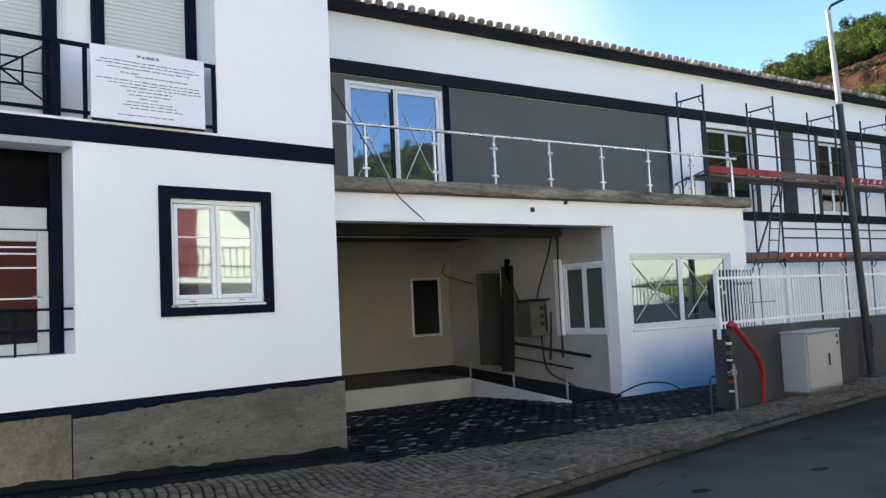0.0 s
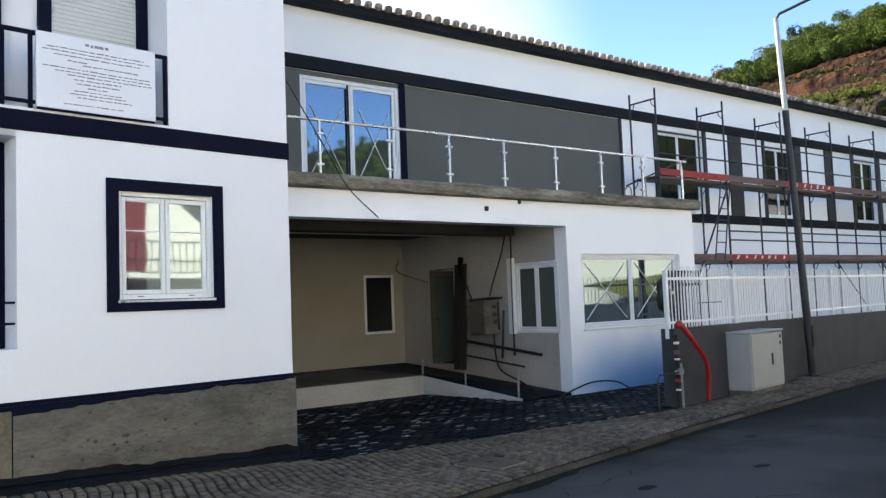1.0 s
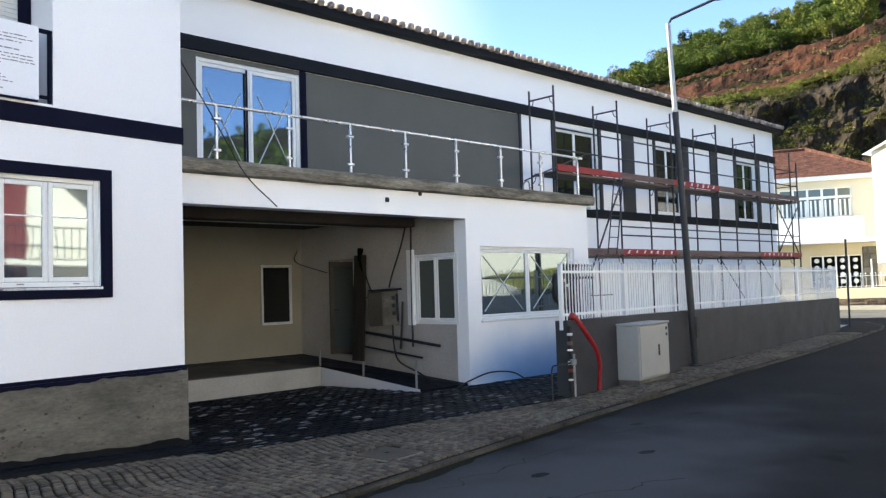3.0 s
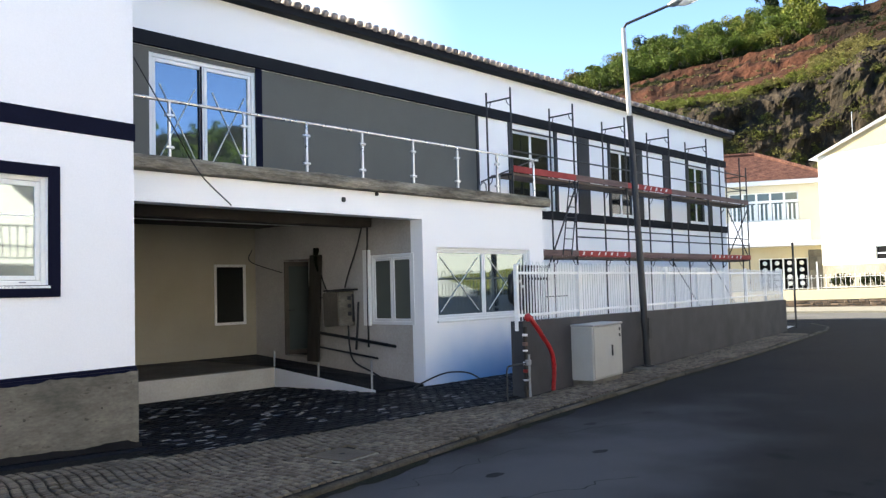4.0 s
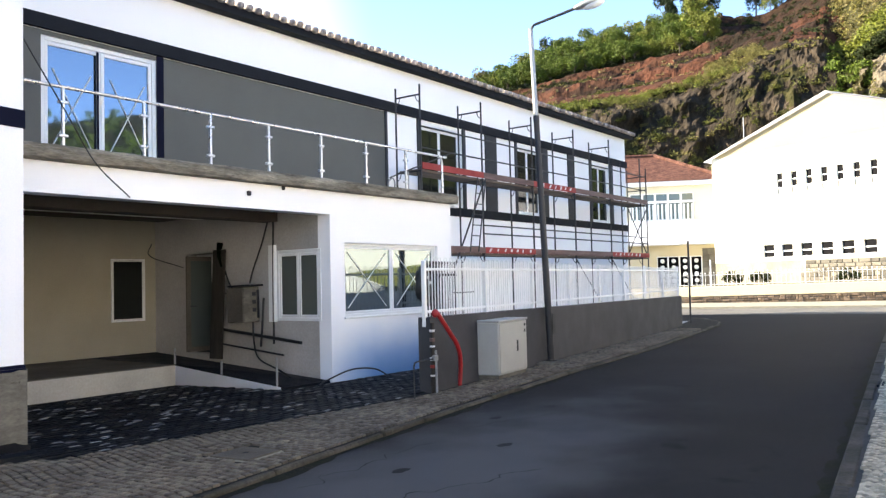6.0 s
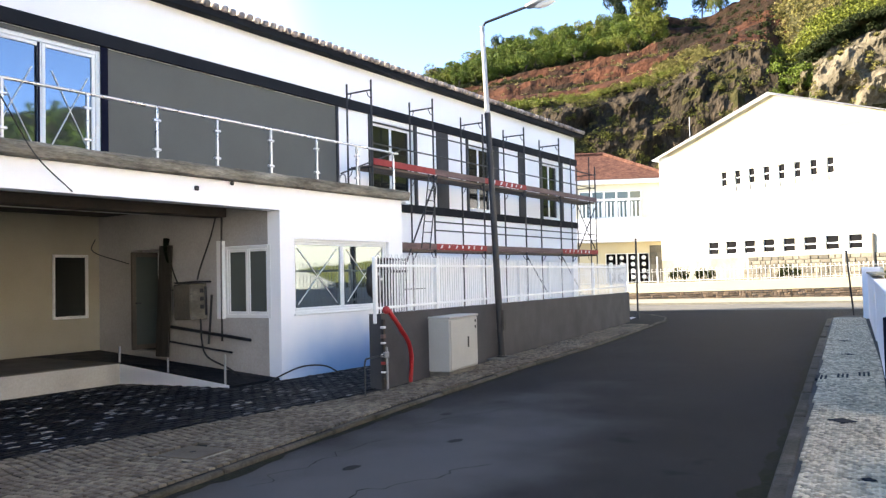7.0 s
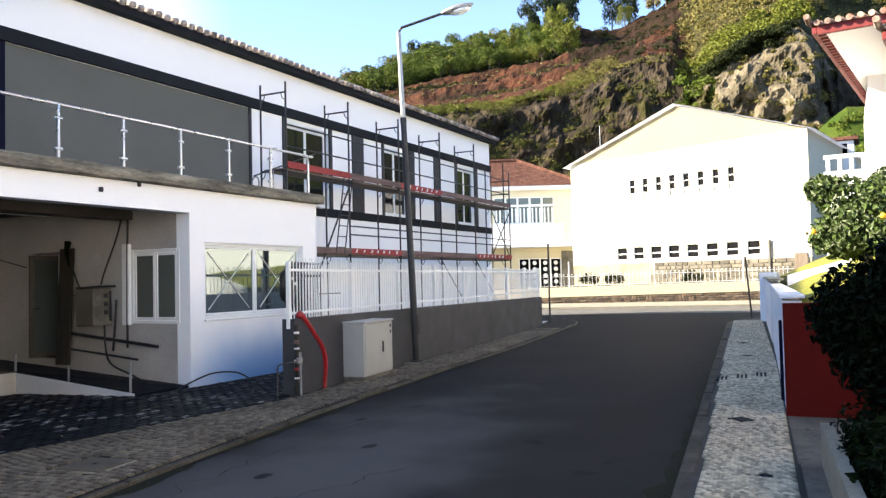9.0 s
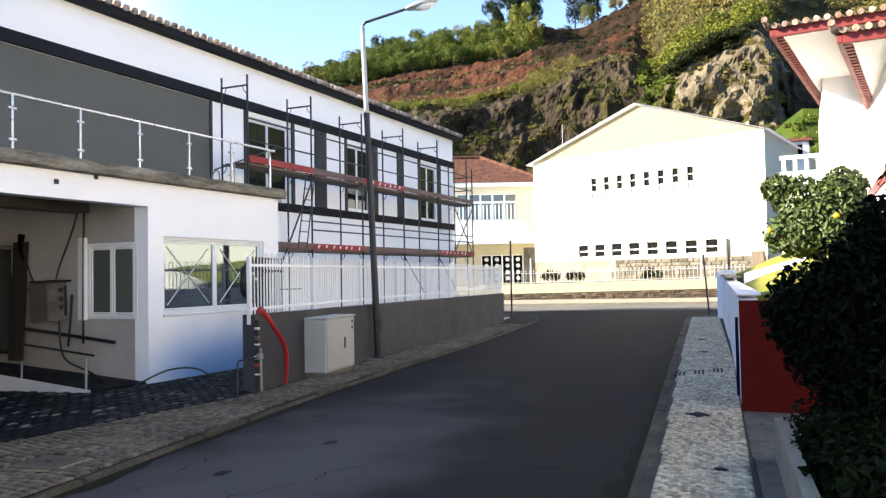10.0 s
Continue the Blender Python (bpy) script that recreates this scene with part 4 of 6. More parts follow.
for i, (a, b) in enumerate(zip(xsf, xsf[1:])):
    b += 0.55 if i == 4 else 0.0
    for z, lev in ((4.27, 1), (2.33, 0)):
        if lev == 0 and i == 0:
            a2 = 13.2
        else:
            a2 = a
        for y in (YS + 0.05, YS + 0.37):
            part("deck", box(a2 + 0.02, b - 0.02, y, y + 0.3, z - 0.06, z, 0.006), "board", sc)
        red = (lev == 1 and i in (0, 2)) or (lev == 0 and i in (1, 4))
        part("toe_board", box(a2, b, YS - 0.05, YS - 0.025, z - 0.005, z + 0.15, 0.004), "red_board" if red else "brown_board", sc, "red toe board" if red else "")
        if red and not (lev == 1 and i == 0):
            sr = random.Random(int(a * 7) + lev)
            for k in range(7):
                u, w, zz = a2 + 0.15 + k * 0.33 + sr.uniform(0, 0.1), sr.uniform(0.04, 0.1), sr.uniform(0.02, 0.05)
                slant = sr.uniform(0.02, 0.07)
                bm = bmesh.new()
                vs = [bm.verts.new((x, y, q)) for y in (YS - 0.0525, YS - 0.0505) for x, q in ((u, z + zz), (u + w, z + zz), (u + w + slant, z + 0.135 - zz * 0.4), (u + slant, z + 0.135 - zz * 0.4))]
                for f in ((0, 1, 2, 3), (7, 6, 5, 4), (0, 4, 5, 1), (1, 5, 6, 2), (2, 6, 7, 3), (3, 7, 4, 0)):
                    bm.faces.new([vs[i] for i in f])
                part("stripe", bm, "paint_white", sc)
    for z in (4.77, 5.27, 2.83, 3.05):
        if z < 3.3 and i == 0:
            continue
        part("guard_rail", tube([(a, YS, z), (b, YS, z)], 0.019, 6), "scaffold", sc)
for a, b in (((15.9, YS - 0.03, 1.9), (17.35, YS - 0.03, 4.2)), ((26.2, YS - 0.03, 2.3), (28.15, YS - 0.03, 4.2)), ((27.6, YS - .03, 0.1), (25.0, YS - .03, 2.2)), ((22.4, YS - .03, 2.2), (24.9, YS - .03, 0.1))):
    part("brace", tube([a, b], 0.021, 6), "scaffold", sc)
for z in (2.3, 4.22, 4.8, 5.3):
    part("end_rail", tube([(28.12, YS, z), (28.12, YB, z)], 0.02, 6), "scaffold", sc)
for y in (YS, YB):
    part("standard", tube([(28.12, y, -0.1), (28.12, y, 5.6)], 0.024, 8), "scaffold", sc)
part("brace", tube([(28.12, YS, 2.35), (28.12, YB, 4.2)], 0.02, 6), "scaffold", sc)
for side in (16.55, 16.93):
    part("ladder_stile", tube([(side, YS - 0.08, 2.35), (side + 0.4, YS - 0.08, 4.25)], 0.016, 6), "scaffold", sc)
for k in range(7):
    f = (k + 0.5) / 7
    part("ladder_rung", tube([(16.55 + .4 * f, YS - .08, 2.35 + 1.9 * f), (16.93 + .4 * f, YS - .08, 2.35 + 1.9 * f)], 0.012, 6), "scaffold", sc)
part("guard_rail", tube([(13.6, YS, 3.95), (15.9, YS, 4.75)], 0.019, 6), "scaffold", sc)
part("end_frame", tube(curve_pts([(13.55, YS, 3.35), (13.55, YS, 3.85), (13.75, YS, 3.9), (13.75, YS, 3.35)], 4), 0.018, 6), "steel", sc)
part("end_frame", tube([(14.25, YS, 3.35), (14.25, YS, 4.15)], 0.018, 6), "steel", sc)

# ---- terrace railing ----
tr = thing("terrace_railing", "brushed steel terrace railing with glass clamps", "railing")
part("hand_rail", tube(curve_pts([(3.9, 9.42, 4.075), (8.0, 9.42, 4.08), (12.5, 9.42, 4.085), (12.68, 9.42, 4.07), (12.74, 9.42, 3.98)], 6), 0.022, 10), "inox", tr)
part("end_post", tube([(12.74, 9.42, 3.98), (12.74, 9.42, 3.33)], 0.022, 8), "inox", tr)
for xx in (5.04, 6.14, 7.20, 8.28, 9.40, 10.5, 11.6):
    p = part("post", box(xx - 0.018, xx + 0.018, 9.40, 9.44, 3.33, 4.07, 0.005), "inox", tr)
    for z in (3.48, 3.89):
        part("clamp", box(xx - 0.06, xx + 0.06, 9.392, 9.448, z - 0.019, z + 0.019, 0.008), "inox", tr)

# ---- street lamp ----
lamp = thing("street_lamp", "grey steel street lamp with a bent arm", "street lamp", Matrix.Translation((13.77, 7.66, 0)))
part("base_plate", box(-0.46, 0.30, -0.24, 0.22, -0.02, 0.035, 0.012), "concrete", lamp)
part("foot", tube([(0, 0, 0.03), (0, 0, 0.06)], 0.12, 14), "lamp_grey", lamp)
part("lower_pole", tube([(0, 0, 0.0), (-0.155, 0.095, 4.75)], 0.07, 14, 0.055), "lamp_grey", lamp)
part("upper_pole", tube([(-0.155, 0.095, 4.75), (-0.212, 0.13, 6.5)], 0.05, 12, 0.042), "lamp_pale", lamp)
part("collar", tube([(-0.153, 0.094, 4.68), (-0.157, 0.096, 4.80)], 0.06, 14), "lamp_grey", lamp)
part("arm", tube([(-0.212, 0.13, 6.48), (-0.18, 0.08, 6.58), (0.06, -0.72, 6.80)], 0.027, 8), "lamp_grey", lamp)
part("service_door", box(-0.05, 0.05, -0.0785, -0.062, 0.55, 0.95, 0.006), "lamp_grey", lamp)
hd = bmesh.new()
bmesh.ops.create_uvsphere(hd, u_segments=16, v_segments=10, radius=1)
bmesh.ops.transform(hd, verts=hd.verts, matrix=Matrix.Translation((0.16, -0.97, 6.87)) @ Matrix.Rotation(radians(-72), 4, "Z") @ Matrix.Rotation(radians(-13), 4, "Y") @ Matrix.Diagonal((0.34, 0.13, 0.075, 1)))
head = part("lamp_head", hd, "lamp_pale", lamp, "pale lantern housing", True)
bowl = bmesh.new()
bmesh.ops.create_uvsphere(bowl, u_segments=14, v_segments=8, radius=1)
bmesh.ops.transform(bowl, verts=bowl.verts, matrix=Matrix.Translation((0.18, -1.03, 6.84)) @ Matrix.Rotation(radians(-72), 4, "Z") @ Matrix.Rotation(radians(-13), 4, "Y") @ Matrix.Diagonal((0.22, 0.11, 0.08, 1)))
part("bowl", bowl, "white_metal", head, "", True)

# ---- service cabinet ----
cb = thing("service_cabinet", "pale grey street service cabinet on a plinth", "cabinet", Matrix.Translation((10.93, 7.04, 0)) @ Matrix.Rotation(radians(8), 4, "Z"))
part("foot", box(0.02, 1.15, 0.02, 0.37, -0.02, 0.075, 0.005), "concrete", cb)
part("body", box(0, 1.17, 0.0, 0.38, 0.075, 0.925, 0.012), "cabinet", cb)
part("lid", box(-0.015, 1.185, -0.025, 0.385, 0.925, 0.963, 0.012), "cabinet", cb)
part("door", box(0.035, 1.135, -0.016, -0.002, 0.11, 0.905, 0.005), "cabinet", cb)
part("lock", box(0.70, 0.75, -0.028, -0.017, 0.42, 0.60, 0.004), "dark_metal", cb)
for z in (0.72, 0.82):
    part("hinge", box(1.02, 1.07, -0.026, -0.017, z, z + 0.05, 0.003), "dark_metal", cb)

# ---- hall on the far side ----
H0, H1 = Vector((59.0, 19.0, 0)), Vector((51.76, 2.16, 0))
HL = (H1 - H0).length
HX = (H1 - H0).normalized()
HY = Vector((0.985, -0.17, 0))
MH = Matrix(((HX.x, HY.x, 0, H0.x), (HX.y, HY.y, 0, H0.y), (0, 0, 1, 0), (0, 0, 0, 1)))


def skew(bm):
    bmesh.ops.transform(bm, matrix=MH, verts=bm.verts)
    bmesh.ops.recalc_face_normals(bm, faces=bm.faces)
    return bm


hall = thing("assembly_hall", "cream gabled hall with rows of small windows", "building")
ups = [(5.44 + 1.095 * i, 5.44 + 1.095 * i + 0.45) for i in range(8)]
los = [(4.2 + 1.44 * i, 4.2 + 1.44 * i + 0.84) for i in range(8)]
part("wall", skew(wall_mesh(0, HL, 2.5, 10.1, 0.3, [(a, b, 7.42, 8.4) for a, b in ups] + [(a, b, 2.75, 3.62) for a, b in los])), "cream", hall)
bm = bmesh.new()
g = [bm.verts.new(p) for p in ((0, 0, 10.1), (HL, 0, 10.1), (HL * 0.515, 0, 13.0))]
bm.faces.new(g)
bmesh.ops.solidify(bm, geom=bm.faces[:], thickness=-0.3)
part("gable", skew(bm), "gable", hall)
part("side_wall", skew(box(HL - 0.3, HL, 0.302, 24, -0.2, 10.1)), "cream", hall)
part("side_wall", skew(box(0, 0.3, 0.302, 24, -0.2, 10.1)), "cream", hall)
part("inner_wall", skew(box(0.3, HL - 0.3, 1.2, 1.3, 0, 10.0)), "room", hall)
bm = bmesh.new()
for a, b in (((-0.5, 9.95), (HL * .515, 13.12)), ((HL * .515, 13.12), (HL + 0.5, 9.95))):
    vs = [bm.verts.new(p) for p in ((a[0], -0.45, a[1]), (b[0], -0.45, b[1]), (b[0], 24.2, b[1]), (a[0], 24.2, a[1]))]
    bm.faces.new(vs)
bmesh.ops.solidify(bm, geom=bm.faces[:], thickness=0.28)
part("roof", skew(bm), "plaster", hall)
for i, (a, b) in enumerate(ups):
    w = part("window", skew(frame_mesh(a, b, 7.42, 8.4, 0.035, 0.1, 0.18, 0)), "frame", hall)
    part("pane", skew(box(a + .035, b - .035, 0.13, 0.15, 7.45, 7.88)), "void", w)
    part("pane", skew(box(a + .035, b - .035, 0.13, 0.15, 7.94, 8.37)), "void", w)
    part("crossbar", skew(box(a + .035, b - .035, 0.1, 0.17, 7.88, 7.94)), "frame", w)
for i, (a, b) in enumerate(los):
    w = part("window", skew(frame_mesh(a, b, 2.75, 3.62, 0.035, 0.1, 0.18, 0)), "frame", hall)
    part("pane", skew(box(a + .035, b - .035, 0.13, 0.15, 2.785, 3.12)), "void", w)
    part("pane", skew(box(a + .035, b - .035, 0.13, 0.15, 3.2, 3.585)), "void", w)
    part("crossbar", skew(box(a + .035, b - .035, 0.1, 0.17, 3.12, 3.2)), "frame", w)
part("base_wall", skew(box(0, HL, 0.0, 0.3, -0.2, 2.5)), "base_plaster", hall)
for a, b in ups:
    part("drip_spout", skew(box(a + 0.02, a + 0.1, -0.08, 0.0, 7.0, 7.38)), "grimy_plaster", hall)
rng = random.Random(21)
bm = bmesh.new()
z = 0.0
while z < 2.4:
    h = rng.uniform(0.24, 0.36)
    x = 7.3 + rng.uniform(-0.3, 0.3)
    while x < HL - 0.2:
        w = rng.uniform(0.35, 0.8)
        add_box(bm, x, min(HL, x + w - 0.04), -0.05 - rng.uniform(0, 0.03), 0.0, z, min(2.48, z + h - 0.035), 0.02)
        x += w
    z += h
bs = part("base_stone", skew(bm), "base_block", hall)
bs["kind"] = "stuff"
part("downpipe", skew(tube([(15.76, -0.12, 0.3), (15.76, -0.12, 3.6)], 0.09, 8)), "stone_grey", hall)
part("side_door", skew(box(17.3, 18.1, -0.09, 0.0, 0.8, 2.75, 0.02)), "wood", hall)
part("aerial", skew(tube([(3.2, -0.5, 11.0), (3.2, -0.5, 12.6)], 0.03, 5)), "steel", hall)

# ---- red-roofed house ----
MR = Matrix.Translation((64.0, 30.75, -0.38)) @ Matrix.Rotation(radians(-64), 4, "Z") @ Matrix.Scale(1.24, 4)   # local x along the front, local -y to the street
rh = thing("house", "yellow house with red hipped tile roof and glazed balcony", "house", MR)
rholes = [(2.3, 6.6, 5.5, 7.4), (4.0, 7.0, 0.7, 3.0)]
part("wall", wall_mesh(-2, 8.2, 3.75, 8.2, 0.3, rholes[:1]), "cream", rh)
part("lower_wall", wall_mesh(-2, 8.2, -0.2, 3.75, 0.3, rholes[1:]), "yellow", rh, "yellow painted ground floor")
panel = part("stone_panel", box(7.04, 8.19, -0.06, -0.002, 0.0, 3.5), "mortar", rh, "rough stone facing")
rs = random.Random(3)
for r in range(8):
    x = 7.05
    while x < 8.1:
        w = rs.uniform(0.3, 0.55)
        part("stone", box(x, min(8.18, x + w - 0.03), -0.1, -0.058, r * 0.44, r * 0.44 + 0.4, 0.02), "stone_grey", panel)
        x += w
part("side_wall", box(7.9, 8.2, 0.302, 9, -0.2, 8.2), "yellow", rh)
part("inner_wall", box(-2, 7.9, 1.5, 1.6, -0.2, 8.2), "room", rh)
bm = bmesh.new()
v = [bm.verts.new(p) for p in ((-2.6, -0.6, 8.15), (8.8, -0.6, 8.15), (8.8, 9.6, 8.15), (-2.6, 9.6, 8.15), (1.8, 4.5, 10.6), (4.4, 4.5, 10.6))]
for f in ((0, 1, 5, 4), (1, 2, 5), (2, 3, 4, 5), (3, 0, 4), (3, 2, 1, 0)):
    bm.faces.new([v[i] for i in f])
part("roof", bm, "tile_far", rh)
hipb = bmesh.new()
for p in (((-2.6, -0.6, 8.2), (1.8, 4.5, 10.68)), ((8.8, -0.6, 8.2), (4.4, 4.5, 10.68)), ((1.8, 4.5, 10.68), (4.4, 4.5, 10.68))):
    add_tube(hipb, p, 0.13, 6)
part("ridge", hipb, "tile_far", rh)
part("eave", box(-2.55, 8.75, -0.55, -0.2, 7.85, 8.14, 0.02), "plaster", rh)
for i in range(5):
    a = 2.3 + i * 0.86
    w = part("window", frame_mesh(a, a + 0.86, 5.5, 7.4, 0.07, 0.08, 0.2, 0), "frame", rh)
    part("pane", box(a + .07, a + .79, 0.12, 0.14, 5.57, 6.75), "grey_glass", w)
    part("transom_bar", box(a, a + 0.86, -0.06, 0.1, 6.7, 6.86), "frame", w)
    for k in range(3):
        part("baluster", box(a + 0.12 + k * 0.27, a + 0.24 + k * 0.27, -0.02, 0.06, 5.5, 6.62, 0.03), "frame", w)
    part("pane", box(a + .07, a + .79, 0.12, 0.14, 6.82, 7.33), "grey_glass", w)
part("balcony", box(-1.5, 8.0, -1.5, -0.002, 3.75, 4.05, 0.02), "plaster", rh)
part("parapet", box(1.6, 7.2, -0.35, -0.02, 4.052, 5.45, 0.02), "plaster", rh)
for i in range(4):
    a = 4.0 + i * 0.75
    w = part("grille", frame_mesh(a, a + 0.75, 0.7, 3.0, 0.05, 0.05, 0.12, 0), "frame", rh)
    part("pane", box(a + .05, a + .7, 0.16, 0.18, 0.75, 2.95), "void", w)
    for z in (1.2, 1.65, 2.1, 2.55):
        disc = bmesh.new()
        bmesh.ops.create_cone(disc, cap_ends=True, segments=14, radius1=0.15, radius2=0.11, depth=0.06, matrix=Matrix.Translation((a + 0.375, 0.08, z + 0.13)) @ Matrix.Rotation(radians(90), 4, "X"))
        part("roundel", disc, "frame", w)

# ---- stone wall with yellow coping and fence in front of the hall ----
F0, F1 = Vector((44.5, 22.0, -0.25)), Vector((50.0, 3.0, 0))
MFW = Matrix.Translation(F0) @ Matrix.Rotation(math.atan2((F1 - F0).y, (F1 - F0).x), 4, "Z")
FL = (F1 - F0).length
MFP = MFW.copy()
MFP.translation.z = 0.0
MFW = MFW @ Matrix.Rotation(-math.asin(0.25 / FL), 4, "Y")
solid("far_pavement", box(-3, FL + 3, -6.5, 0, -0.1, 0.05), "concrete_light", "pale sunlit pavement across the junction", "pavement", "structure", m=MFP)
fw = thing("far_wall", "rubble stone retaining wall with a yellow painted top", "wall", MFW, "", "structure")
part("core", box(0, FL, 0.05, 0.4, -0.2, 0.58), "mortar", fw)
part("coping", box(0, FL, 0.0, 0.42, 0.58, 1.16, 0.02), "yellow", fw, "yellow painted band")
rng = random.Random(12)
x = 0.0
bm = bmesh.new()
for z in (0.0, 0.14, 0.28, 0.42):
    x = rng.uniform(-0.2, 0)
    while x < FL - 0.3:
        w = rng.uniform(0.14, 0.42)
        h = rng.uniform(0.09, 0.15)
        add_box(bm, max(0, x), min(FL, x + w - 0.03), -0.02 + rng.uniform(0, 0.05), 0.06, z + rng.uniform(-.02, .02), z + h, 0.02)
        x += w
part("stones", bm, "stone", fw)["kind"] = "stuff"
ff = thing("far_fence", "low white picket fence above the stone wall", "fence", MFW)
for z in (1.24, 1.8):
    part("rail", box(0, FL, 0.2, 0.22, z, z + 0.022), "white_metal", ff)
mesh0 = None
for i in range(int(FL / 0.24)):
    if mesh0 is None:
        pk = box(0, 0.016, 0.19, 0.205, 1.162, 1.9)
        add_box(pk, -0.02, 0.036, 0.175, 0.22, 1.9, 1.96, 0.01)
        mesh0 = part("picket", pk, "white_metal", ff)
    else:
        o = mesh0.copy()
        scene.collection.objects.link(o)
        o.location.x = i * 0.24
for i in range(4):
    part("post", box(2 + i * 5, 2.07 + i * 5, 0.2, 0.27, 1.162, 2.7), "white_metal", ff)
solid("terrace_ground", box(0, FL, 0.42, 12, 0.2, 1.1), "scrub", "planted terrace before the hall", "ground", "structure", m=MFW)


# ---- hillside round the place ----
def table(a, rows):
    return float(np.interp(a, [r[0] for r in rows], [r[1] for r in rows]))


EDGE = [(35, 0.15), (56, 0.192), (61.7, 0.21), (67, 0.214), (70, 0.226), (73.6, 0.238), (75, 0.25), (77.4, 0.262), (79.4, 0.258), (80.6, 0.226), (82, 0.244), (84.5, 0.272), (87.4, 0.278), (88.4, 0.258), (90, 0.235), (94, 0.2), (110, 0.12), (220, 0.10)]
CREST = [(35, 0.19), (52, 0.215), (56, 0.235), (58, 0.248), (61, 0.266), (64.7, 0.281), (69, 0.293), (71, 0.297), (73.2, 0.307), (75.7, 0.3), (77.5, 0.312), (79, 0.33), (82, 0.39), (84, 0.43), (90, 0.46), (100, 0.40), (125, 0.26), (140, 0.235), (150, 0.218), (165, 0.2), (220, 0.2)]
R0, R1, R2 = 86.0, 96.0, 150.0


def smooth(x, lo, hi):
    t = max(0.0, min(1.0, (x - lo) / (hi - lo)))
    return t * t * (3 - 2 * t)


def hill_point(a, k):
    """k 0..1 up the cliff, 1..2 over the terraces to the crest, 2..3 behind it."""
    e, c = table(a, EDGE), table(a, CREST)
    d = Vector((math.sin(radians(a)), math.cos(radians(a)), 0))
    near = 1.0 - 0.10 * smooth(a, 79.6, 82.5) + 0.06 * smooth(a, 88.2, 89.4)
    if k <= 1:
        r = (R0 + (R1 - R0) * (0.25 * k + 0.75 * k ** 3)) * near
        z = 1.0 + (1.6 + e * R1 * near - 1.0) * k
        p = d * r + Vector((0, 0, z))
        up = min(1, k * 4)
        # ribs and clefts running up the face, ledges across it, broken blocks
        rib = noise.ridged_multi_fractal(Vector((p.x * 0.16, p.y * 0.16, p.z * 0.05)), 0.9, 2.0, 4, 0.9, 1.8) - 1.0
        fine = noise.ridged_multi_fractal(Vector((p.x * 0.55, p.y * 0.55, p.z * 0.33)), 0.8, 2.1, 4, 0.8, 1.6) - 1.0
        ledge = noise.noise(Vector((p.x * 0.06, p.y * 0.06, p.z * 0.42 + 0.8 * noise.noise(p * 0.12))))
        big = noise.fractal(Vector((p.x * 0.09, p.y * 0.09, p.z * 0.06)), 0.9, 2.1, 5)
        grit = noise.fractal(p * 1.3, 0.8, 2.2, 3)
        f = (big * 2.4 + rib * 1.5 + fine * 0.75 + ledge * 0.9 + grit * 0.28) * up
        if 80 < a < 89.5:
            w = p + Vector((0, 1, 0)) * 2.2 * noise.noise(p * 0.25)
            v2 = noise.voronoi(Vector((w.x * 0.2 + 9, w.y * 0.2 + w.z * 0.08, w.z * 0.15)))[0]
            v3 = noise.voronoi(Vector((w.x * 0.5, w.y * 0.5 + w.z * 0.2 + 4, w.z * 0.33)))[0]
            f += ((v2[1] - v2[0] - 0.3) * 3.4 + (0.4 - v3[0]) * 1.2 + fine * 0.5) * up
        # the upper rim leans out over the face
        f += 2.0 * smooth(k, 0.55, 0.86) * (1 - 0.6 * smooth(k, 0.9, 1.0)) * (1.0 if a < 80 else 0.4)
        return p - d * f
    if k <= 2:
        t = k - 1
        r = (R1 + (R2 - R1) * t) * near
        ang = e + (c - e) * t
        z = 1.6 + ang * r
        p = d * r + Vector((0, 0, z))
        s = t * 5.0 + 0.5 * noise.noise(Vector((a * 0.12, 3.1, 0))) + a * 0.012
        step = (smooth(s - math.floor(s), 0.15, 0.6) - (s - math.floor(s))) * 1.9 * (1.0 if a < 79 else 0.3) * min(1, t * 6)
        rough = noise.fractal(p * 0.10, 1.0, 2.0, 4) * 1.1 + noise.fractal(p * 0.7, 0.9, 2.1, 3) * 0.35
        return p + Vector((0, 0, rough * min(1, t * 4) + step))
    t = k - 2
    return d * (R2 + 60 * t) * near + Vector((0, 0, 1.6 + c * R2 * near - 22 * t))


HILL = {
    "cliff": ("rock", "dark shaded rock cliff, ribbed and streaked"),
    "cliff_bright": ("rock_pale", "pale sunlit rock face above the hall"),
    "ledges": ("scrub", "mossy brown ledges across the cliff"),
    "terraces": ("soil", "red earth terraces on the hillside"),
    "brown_slope": ("soil_dark", "dark brown earth slope between the shrubs"),
    "hill_scrub": ("scrub", "steep green and yellow scrub slope"),
}


